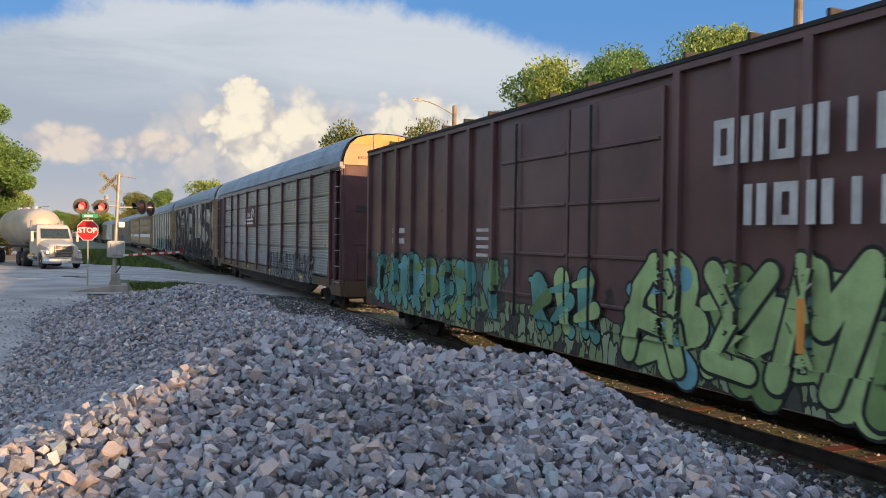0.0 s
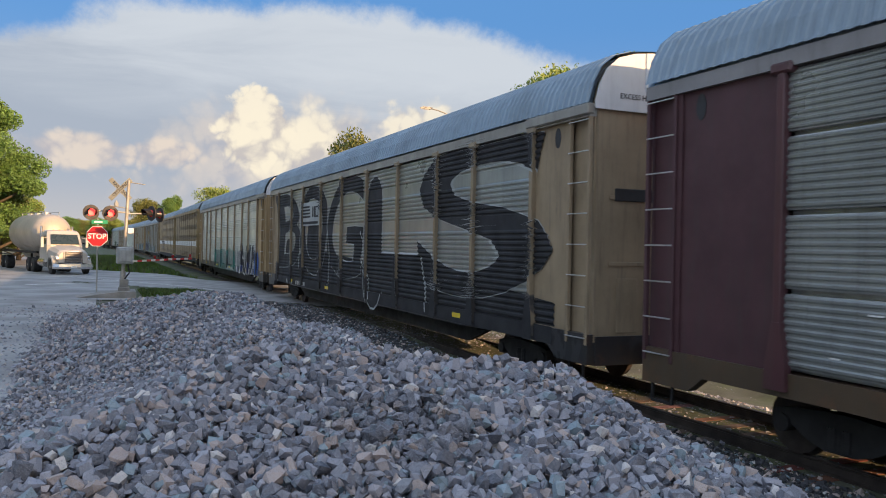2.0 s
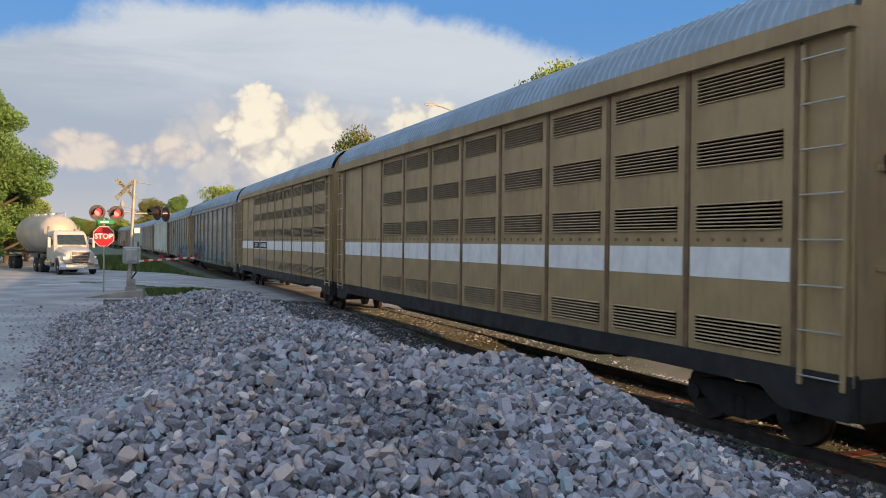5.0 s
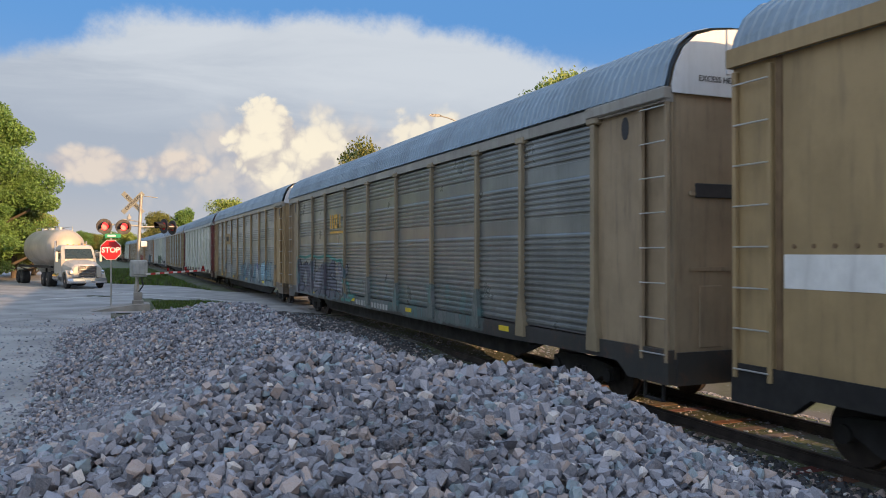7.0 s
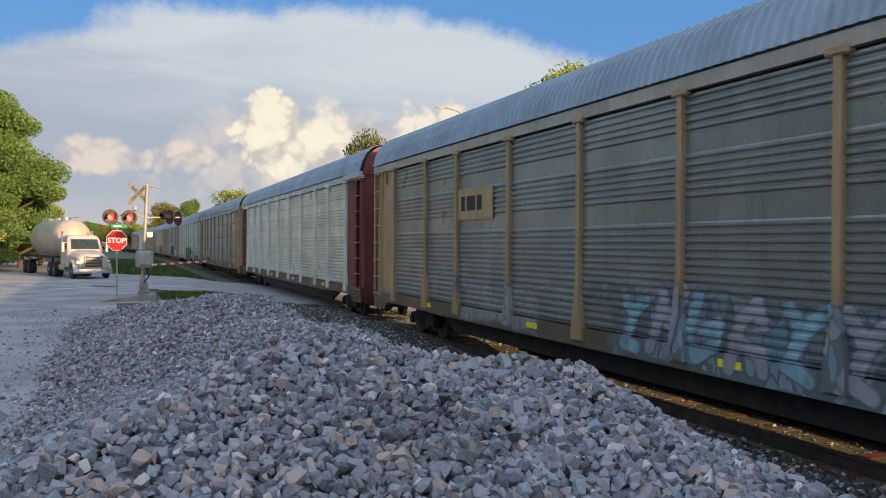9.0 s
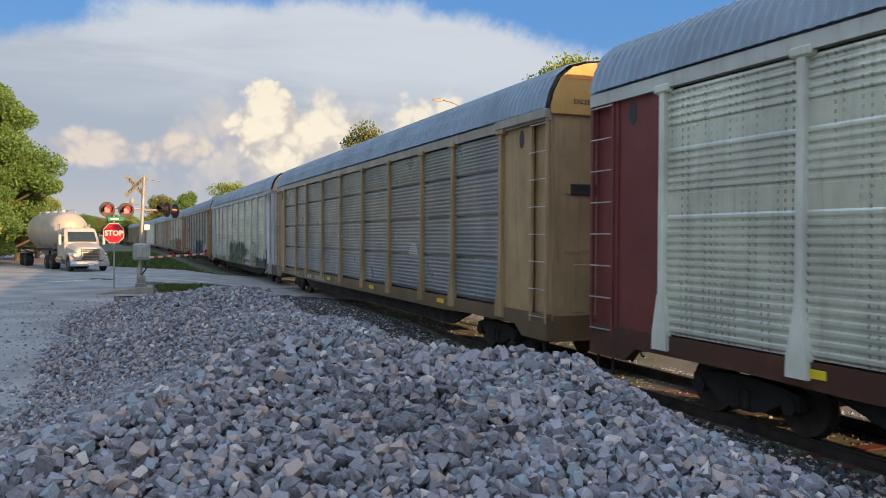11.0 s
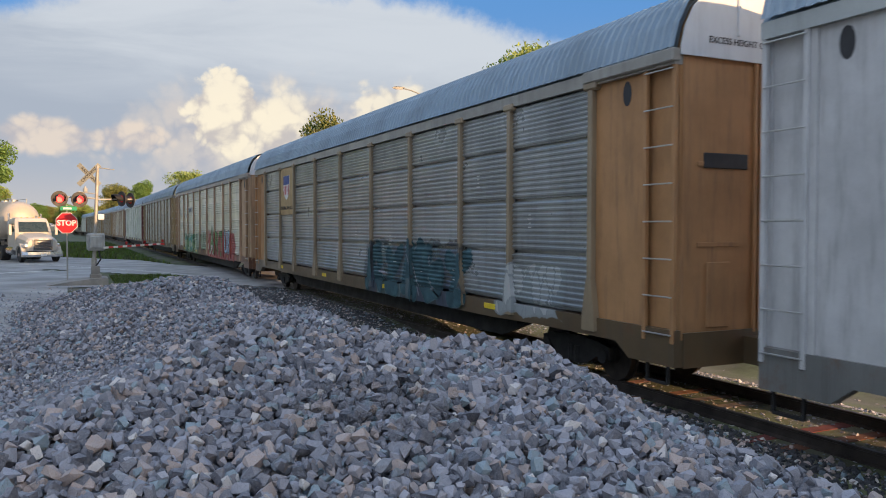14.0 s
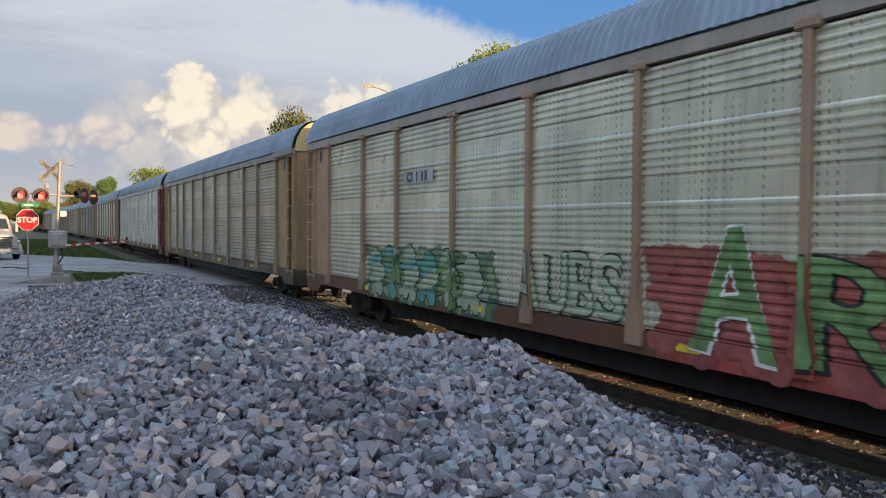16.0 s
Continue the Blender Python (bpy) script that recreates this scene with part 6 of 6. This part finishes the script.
def build_truck():
    t = tagged(new("tank_truck"), "white day-cab tractor with a cream dry-bulk tank trailer", "truck")
    t.matrix_basis = pose(-1.38, 57.0, 0.24, 0, 0, 17)
    white, dark = MATS["truck_white"], MATS["grille_dark"]

    def hood(bm):
        ring = lambda y, w, z0, z1, r: [(-w, y, z0), (-w, y, z1 - r), (-w * 0.82, y, z1 - r * 0.25), (-w * 0.45, y, z1), (w * 0.45, y, z1), (w * 0.82, y, z1 - r * 0.25), (w, y, z1 - r), (w, y, z0)]
        sweep(bm, [ring(0.15, 0.86, 0.75, 1.50, 0.22), ring(0.35, 0.95, 0.72, 1.62, 0.25), ring(1.2, 1.0, 0.72, 1.78, 0.3), ring(2.05, 1.04, 0.72, 1.92, 0.32)])
    part("hood", bm_new(hood), white, t)

    def cab(bm):
        ring = lambda z, x, y0, y1: [(-x, y0 + 0.12, z), (-x * 0.8, y0, z), (x * 0.8, y0, z), (x, y0 + 0.12, z), (x, y1, z), (-x, y1, z)]
        sweep(bm, [ring(0.75, 1.12, 2.0, 3.9), ring(1.9, 1.12, 2.0, 3.9), ring(2.65, 1.03, 2.42, 3.88), ring(2.85, 0.95, 2.6, 3.85), ring(2.92, 0.8, 2.8, 3.75)])
    part("cab", bm_new(cab), white, t)
    part("windscreen", bm_new(lambda bm: sweep(bm, [[(-0.90, 2.02, 1.96), (0.90, 2.02, 1.96), (0.84, 2.36, 2.62), (-0.84, 2.36, 2.62)], [(-0.90, 1.97, 1.97), (0.90, 1.97, 1.97), (0.84, 2.31, 2.63), (-0.84, 2.31, 2.63)]])), MATS["dark_glass"], t, "dark windscreen")
    for x in (-1, 1):
        part("side_window", bm_new(lambda bm: box(bm, x * 1.09, x * 1.13, 2.45, 3.4, 1.95, 2.5, 0.01)), MATS["dark_glass"], t)
        part("fender", bm_new(lambda bm: sweep(bm, [[(x * u, 1.0 + r * math.cos(a), 0.5 + r * math.sin(a)) for r, u in ((0.60, 0.78), (0.72, 0.80), (0.72, 1.2), (0.60, 1.22))] for a in [math.radians(d) for d in range(-5, 186, 19)]])), white, t)
        part("headlight", bm_new(lambda bm: box(bm, x * 0.72, x * 1.1, 0.18, 0.5, 0.95, 1.22, 0.06)), MATS["chrome"], t, "clear headlight")
        part("mirror", bm_new(lambda bm: [box(bm, x * 1.32, x * 1.5, 2.05, 2.15, 1.75, 2.45, 0.03), cyl(bm, (x * 1.1, 2.15, 2.4), (x * 1.4, 2.1, 2.4), 0.02, seg=6)]), white, t, "white side mirror")
        part("fuel_tank", bm_new(lambda bm: cyl(bm, (x * 0.92, 2.6, 0.72), (x * 0.92, 4.0, 0.72), 0.32, seg=18)), MATS["chrome"], t)
        part("exhaust", bm_new(lambda bm: cyl(bm, (x * 1.0, 4.05, 0.9), (x * 1.0, 4.05, 3.2), 0.075, seg=12)), MATS["chrome"], t)
    part("grille", bm_new(lambda bm: box(bm, -0.52, 0.52, 0.08, 0.16, 0.78, 1.48, 0.03)), dark, t, "dark grille in a bright surround")
    for x in (-0.55, 0.55):
        part("grille_frame", bm_new(lambda bm: box(bm, x - 0.035, x + 0.035, 0.05, 0.15, 0.74, 1.52, 0.015)), MATS["chrome"], t)
    for z in (0.74, 1.5):
        part("grille_frame", bm_new(lambda bm: box(bm, -0.52, 0.52, 0.05, 0.15, z - 0.03, z + 0.03, 0.012)), MATS["chrome"], t)
    for i in range(6):
        part("grille_slat", bm_new(lambda bm: box(bm, -0.5, 0.5, 0.055, 0.09, 0.85 + i * 0.1, 0.875 + i * 0.1)), MATS["chrome"], t)
    part("bumper", bm_new(lambda bm: sweep(bm, [[(x, y + 0.22 * abs(x / 1.22) ** 3, z) for y, z in ((-0.05, 0.36), (-0.08, 0.5), (-0.05, 0.68), (0.15, 0.68), (0.15, 0.36))] for x in (-1.22, -0.9, -0.4, 0.4, 0.9, 1.22)])), MATS["chrome"], t, "bright steel bumper")
    part("plate_bar", bm_new(lambda bm: box(bm, -0.17, 0.17, -0.11, -0.09, 0.42, 0.56)), MATS["white_paint"], t, "pale bar")
    for x in (-0.55, -0.18, 0.18, 0.55):
        part("marker_lamp", bm_new(lambda bm: box(bm, x - 0.05, x + 0.05, 2.75, 2.83, 2.9, 2.96, 0.01)), MATS["amber"], t)
    part("chassis", bm_new(lambda bm: [box(bm, -0.42, 0.42, 0.6, 7.2, 0.62, 0.86), box(bm, -0.6, 0.6, 5.2, 7.0, 0.86, 1.05)]), MATS["black_steel"], t)
    for x in (-1.03, 1.03):
        wheel(t, x, 1.0)
        for y in (5.3, 6.6):
            wheel(t, x * 0.93, y, 0.5, 0.56)
        for y in (13.2, 14.5):
            wheel(t, x * 0.93, y, 0.5, 0.56)
    tank = part("tank", bm_new(lambda bm: sweep(bm, [[(r * math.cos(a), y, 2.75 + r * math.sin(a)) for a in [k * math.tau / 32 for k in range(32)]] for y, r in ((4.55, 0.35), (4.62, 0.75), (4.8, 1.05), (5.15, 1.24), (5.7, 1.31), (9, 1.36), (12.0, 1.33), (12.6, 1.2), (12.9, 0.95), (13.05, 0.5))])), MATS["tank_cream"], t, "rounded cream steel tank", smooth=True)
    for y in (6.9, 9.0, 11.1):
        part("hopper", bm_new(lambda bm: cyl(bm, (0, y, 0.75), (0, y, 1.9), 0.2, 1.1, seg=24)), MATS["tank_cream"], tank)
        part("hatch", bm_new(lambda bm: cyl(bm, (0, y, 4.05), (0, y, 4.2), 0.3, seg=20)), MATS["chrome"], tank)
    part("top_rail", bm_new(lambda bm: [box(bm, x - 0.025, x + 0.025, 5.3, 11.9, 4.2, 4.23) for x in (-0.45, 0.45)] + [box(bm, x - 0.02, x + 0.02, y - 0.02, y + 0.02, 3.9, 4.22) for x in (-0.45, 0.45) for y in (5.4, 7.5, 9.6, 11.8)]), MATS["cabinet_grey"], tank, "walkway rail")
    for x in (-1, 1):
        part("trailer_sill", bm_new(lambda bm: box(bm, x * 0.9, x * 1.05, 5.0, 15.0, 1.28, 1.45)), MATS["black_steel"], t)
        part("mud_guard", bm_new(lambda bm: box(bm, x * 0.65, x * 1.22, 12.4, 15.2, 1.05, 1.1, 0.02)), MATS["black_steel"], t)
    part("landing_gear", bm_new(lambda bm: [box(bm, x - 0.06, x + 0.06, 7.7, 7.85, 0.35, 1.4) for x in (-0.7, 0.7)] + [box(bm, -0.76, 0.76, 7.72, 7.82, 0.8, 0.86)]), MATS["black_steel"], t)


build_truck()


# ---- street lamp, poles, signs behind the train ----
def build_poles():
    lamp = tagged(new("street_lamp"), "wooden pole street lamp with a long arm", "street lamp")
    lamp.matrix_basis = pose(15.6, 33.5, -0.2)
    wood = material("pole_wood", (0.22, 0.17, 0.12), 0.9, vary=0.3, scale=3)
    part("pole", bm_new(lambda bm: cyl(bm, (0, 0, 0), (0, 0, 9.0), 0.14, 0.1, seg=12)), wood, lamp)
    part("arm", bm_new(lambda bm: [cyl(bm, (-a, 0.15 * a, 8.55 + 0.62 * math.sin(a * 0.9)), (-a - 0.31, 0.15 * (a + 0.31), 8.55 + 0.62 * math.sin((a + 0.31) * 0.9)), 0.03, seg=8) for a in (0, 0.3, 0.6, 0.9, 1.2)]), MATS["aluminium_paint"], lamp)
    part("head", bm_new(lambda bm: sweep(bm, [[(-x, 0.15 * x, 9.17 + z * k) for x, k in ((1.45, 0.4), (1.6, 1), (1.9, 1), (2.05, 0.3))] for z in (-0.07, 0.07)])), MATS["aluminium_paint"], lamp, "flat cobra-head lamp")
    pole = tagged(new("utility_pole"), "tall weathered wooden utility pole", "utility pole")
    pole.matrix_basis = pose(20.4, 18.2, -0.2)
    part("pole", bm_new(lambda bm: cyl(bm, (0, 0, 0), (0, 0, 12.5), 0.17, 0.13, seg=14)), wood, pole)
    part("crossarm", bm_new(lambda bm: box(bm, -1.1, 1.1, -0.16, -0.06, 11.7, 11.82, 0.01)), wood, pole)
    w = tagged(new("warning_sign"), "yellow diamond warning sign on a post", "road sign")
    w.matrix_basis = pose(-9.2, 70, 0.22, 0, 0, 10)
    part("post", bm_new(lambda bm: box(bm, -0.03, 0.03, 0, 0.05, 0, 3.0)), MATS["aluminium_paint"], w)
    part("plate", bm_new(lambda bm: box(bm, -0.38, 0.38, -0.01, 0.0, -0.38, 0.38, 0.004, pose(0, -0.005, 2.75, 0, 45, 0))), MATS["sign_yellow"], w)


build_poles()


# ---- trees ----
def leaf_material(name, colour):
    m = bpy.data.materials.new(name)
    m.use_nodes = True
    n = Nodes(m.node_tree)
    out = n.add("ShaderNodeOutputMaterial")
    rnd = n.add("ShaderNodeNewGeometry").outputs["Random Per Island"]
    c = n.mix(rnd, tuple(v * 0.6 for v in colour), tuple(v * 1.5 for v in colour))
    d = n.add("ShaderNodeBsdfPrincipled", **{"Base Color": c, "Roughness": 0.6})
    tr = n.add("ShaderNodeBsdfTranslucent", Color=n.mix(0.5, c, (0.22, 0.30, 0.03)))
    mix = n.add("ShaderNodeMixShader", Fac=0.3)
    n.tree.links.new(d.outputs[0], mix.inputs[1])
    n.tree.links.new(tr.outputs[0], mix.inputs[2])
    n.tree.links.new(mix.outputs[0], out.inputs[0])
    MATS[name] = m


leaf_material("leaf_green", (0.13, 0.23, 0.06))
leaf_material("leaf_olive", (0.17, 0.18, 0.055))
leaf_material("leaf_bright", (0.25, 0.32, 0.08))
material("bark", (0.10, 0.08, 0.06), 0.95, vary=0.35, scale=5, bump=0.6)


def tree_parts(seed, leaves, leaf, slim, low=0.0):
    """Unit tree, 1 high: a trunk with limbs and a crown of clumps of leaves."""
    key = ("tree", seed, leaves, leaf, slim, low)
    if key in SHARED:
        return SHARED[key]
    rng = np.random.default_rng(seed)
    bm = bmesh.new()
    cyl(bm, (0, 0, -0.02), (0.01, 0, 0.35), 0.028, 0.020, seg=9)
    cyl(bm, (0.01, 0, 0.34), (0.0, 0.02, 0.75), 0.020, 0.008, seg=8)
    tips = []
    for i in range(16):
        a = i * 2.4 + rng.uniform(-0.4, 0.4)
        h = 0.22 - low + (0.034 + low / 15) * i
        reach = slim * (0.34 - 0.012 * i) * rng.uniform(0.75, 1.15)
        tip = np.array([reach * np.cos(a), reach * np.sin(a), h + 0.12 + 0.08 * rng.random()])
        cyl(bm, (0.005, 0, h), tip, 0.011, 0.004, seg=6)
        tips.append(tip)
        tips.append(tip * [0.55, 0.55, 1.0] + [0, 0, 0.05])
    tips += [np.array([0, 0, 0.9]), np.array([0.05, 0.03, 0.82]), np.array([-0.05, 0.02, 0.78])]
    trunk = bpy.data.meshes.new("trunk")
    bm.to_mesh(trunk)
    bm.free()
    tips = np.array(tips)
    pick = rng.integers(len(tips), size=leaves)
    blob = rng.uniform(0.055, 0.115, len(tips))
    d = rng.normal(size=(leaves, 3))
    d /= np.linalg.norm(d, axis=1)[:, None]
    rad = blob[pick] * rng.uniform(0.45, 1.15, leaves)
    P = tips[pick] + d * rad[:, None] * [1.25, 1.25, 0.8]
    R = turns(rng, leaves)
    shape = np.array([[-1, 0, 0], [0, -0.5, 0.15], [1, 0, 0], [0, 0.5, 0.15]])
    V = np.einsum("nij,vj->nvi", R, shape) * (leaf * rng.uniform(0.6, 1.3, leaves))[:, None, None] + P[:, None]
    F = np.arange(leaves * 4).reshape(-1, 4)
    SHARED[key] = (trunk, np_mesh("crown", V.reshape(-1, 3), F))
    return SHARED[key]


def tree(label, x, y, height, spread=1.0, mat="leaf_green", seed=1, leaves=7000, leaf=0.016, turn=0.0, low=0.0):
    t = tagged(new("tree"), label, "tree")
    trunk, crown = tree_parts(seed, leaves, leaf, 1.0, low)
    t.matrix_basis = pose(x, y, float(ground_z(np.array(x), np.array(y))) - 0.02, 0, 0, turn)
    s = Matrix.Diagonal((height * spread, height * spread, height, 1))
    part("trunk", trunk, MATS["bark"], t).matrix_basis = s
    part("crown", crown, MATS[mat], t).matrix_basis = s
    return t


def build_trees():
    big = "tall leafy green tree beside the road"
    tree(big, -10.2, 80, 16.5, 1.05, "leaf_green", 11, 80000, 0.0085, 0, 0.2)
    tree(big, -17.0, 74, 18.0, 1.05, "leaf_green", 12, 80000, 0.0085, 40, 0.2)
    tree(big, -14.0, 88, 14.0, 1.2, "leaf_bright", 12, 80000, 0.0085, 80, 0.2)
    tree("low bushy tree at the roadside", -8.4, 84, 8.5, 1.2, "leaf_olive", 4, 40000, 0.013, 10, 0.2)
    tree("low bushy tree at the roadside", -12.0, 73, 7.0, 1.4, "leaf_bright", 5, 40000, 0.014, 10, 0.2)
    tree("low bushy tree at the roadside", -7.4, 92, 6.5, 1.4, "leaf_bright", 5, 40000, 0.014, 60, 0.2)
    # unseen trees out of view, added to darken reflections in the near car sides
    for i, (x, y, h) in enumerate(((-23, 43, 16.5), (-26, 34, 15.5), (-24, 26, 16.5), (-27, 18, 15.5), (-25, 9, 16.0))):
        tree(big, x, y, h, 1.05, ("leaf_green", "leaf_olive")[i % 2], (1, 3)[i % 2], (30000, 24000)[i % 2], (0.016, 0.018)[i % 2], i * 57, 0.2)
    tree("low bushy tree at the roadside", -10.4, 76, 8.0, 1.2, "leaf_green", 4, 40000, 0.013, 130, 0.2)
    back = "leafy tree behind the railway"
    tree(back, 21.6, 34.6, 12.0, 0.85, "leaf_bright", 16, 26000, 0.009)
    tree(back, 24.6, 33.0, 12.8, 0.85, "leaf_green", 17, 30000, 0.009, 120)
    tree(back, 28.9, 31.0, 14.2, 0.8, "leaf_bright", 16, 26000, 0.009, 200)
    tree(back, 20.6, 67.4, 12.8, 0.7, "leaf_olive", 7, 5000, 0.016)
    tree(back, 23.6, 56.0, 12.2, 0.6, "leaf_olive", 8, 3500, 0.014)
    tree("distant tree behind the railway", 15.2, 113, 10.6, 1.0, "leaf_bright", 6, 12000, 0.014, 50)
    tree("distant tree behind the railway", 11.0, 212, 13.6, 0.95, "leaf_olive", 3, 12000, 0.016, 20)
    tree("distant tree behind the railway", 17.2, 210, 13.8, 0.8, "leaf_green", 1, 16000, 0.014, 70)
    rng = random.Random(4)
    for i in range(13):
        tree("distant tree at the end of the road", -24 + i * 2.6 + rng.uniform(-0.8, 0.8), 275 + rng.uniform(-14, 22) - (14 if i > 9 else 0), rng.uniform(7.5, 9.8), 1.25, ("leaf_green", "leaf_olive", "leaf_bright")[i % 3], (1, 3, 6)[i % 3], 16000 if i % 3 == 0 else 12000, (0.014, 0.016, 0.014)[i % 3], rng.uniform(0, 360))
    for i in range(26):
        tree("distant tree along the railway", 14 + i * 9 + rng.uniform(-3, 3), 240 + rng.uniform(-40, 60) - i * 4, rng.uniform(8, 12), 1.1, ("leaf_green", "leaf_olive")[i % 2], (1, 3)[i % 2], (16000, 12000)[i % 2], (0.014, 0.016)[i % 2], rng.uniform(0, 360))


build_trees()


# ---- grass by the road ----
def build_grass():
    rng = np.random.default_rng(8)
    xs, ys = [], []
    for x0, x1, y0, y1, n in ((1.8, 5.2, 26.2, 40.0, 15000), (-2.0, 6.4, 50, 120, 26000), (-30, -13, 20, 110, 14000), (0.5, 3.0, 45, 60, 6000)):
        xs.append(rng.uniform(x0, x1, n))
        ys.append(rng.uniform(y0, y1, n))
    x, y = np.concatenate(xs), np.concatenate(ys)
    ok = ~on_road(x, y) & (pile_z(x, y) < ground_z(x, y) + 0.02) & (x + np.where(y > CURVE_Y, (y - CURVE_Y) ** 2 * BEND / 2, 0) < 6.3)
    x, y = x[ok], y[ok]
    z = ground_z(x, y)
    n = len(x)
    h = rng.uniform(0.08, 0.22, n) * (1 + (y > 45) * 0.6)
    w = rng.uniform(0.015, 0.03, n) * (1 + (y > 45) * 1.5)
    a = rng.uniform(0, math.tau, n)
    lean = rng.normal(0, 0.35, (n, 2)) * h[:, None]
    V = np.stack([np.stack([x - w * np.cos(a), y - w * np.sin(a), z - 0.02], -1), np.stack([x + w * np.cos(a), y + w * np.sin(a), z - 0.02], -1), np.stack([x + lean[:, 0], y + lean[:, 1], z + h], -1)], 1)
    g = new("grass", np_mesh("grass", V.reshape(-1, 3), np.arange(n * 3).reshape(-1, 3)))
    g.data.materials.append(MATS["grass"])
    tagged(g, "rough green grass beside the road", "grass", kind="stuff")


build_grass()


# ---- road line and puddle ----
def ribbon(name, pts, width, lift, mat, label):
    bm = bmesh.new()
    rows = []
    for (x0, y0), (x1, y1) in zip(pts, pts[1:]):
        n = max(2, int(math.hypot(x1 - x0, y1 - y0) / 0.4))
        side = Vector((y1 - y0, x0 - x1)).normalized() * width / 2
        rows += [(x0 + (x1 - x0) * i / n, y0 + (y1 - y0) * i / n, side) for i in range(n + 1)]
    rings = []
    for x, y, side in rows:
        rings.append([(x + side.x * k, y + side.y * k, float(ground_z(np.array(x + side.x * k), np.array(y + side.y * k))) + lift) for k in (-1, 1)])
    sweep(bm, rings, closed=False)
    ob = part(name, bm, mat)
    return tagged(ob, label, "road marking", kind="structure")


material("line_white", (0.62, 0.62, 0.60), 0.8, vary=0.25, scale=4, bump=0.2)
ribbon("edge_line", [(-1.6, 54.0), (6.6, 38.4)], 0.13, 0.05, MATS["line_white"], "worn white edge line on the asphalt")
ribbon("stop_line", [(-3.2, 44.5), (-0.6, 46.2)], 0.45, 0.05, MATS["line_white"], "worn white stop line")


def build_puddle():
    rng = random.Random(9)
    bm = bmesh.new()
    pts = []
    for k in range(28):
        a = k * math.tau / 28
        r = 1 + 0.22 * math.sin(3 * a + 1) + 0.12 * math.sin(7 * a) + rng.uniform(-0.06, 0.06)
        pts.append((-2.5 + 0.9 * r * math.cos(a), 11.2 + 3.0 * r * math.sin(a)))
    z = 0.22 + 0.045
    sweep(bm, [[(x, y, z - 0.02) for x, y in pts], [(x, y, z) for x, y in pts]])
    ob = part("puddle", bm, material("wet_film", (0.16, 0.165, 0.17), 0.22, vary=0.3, scale=2.5, fine=30, bump=0.12))
    tagged(ob, "shallow puddle on the asphalt shoulder", "puddle", kind="structure")


build_puddle()

motions()
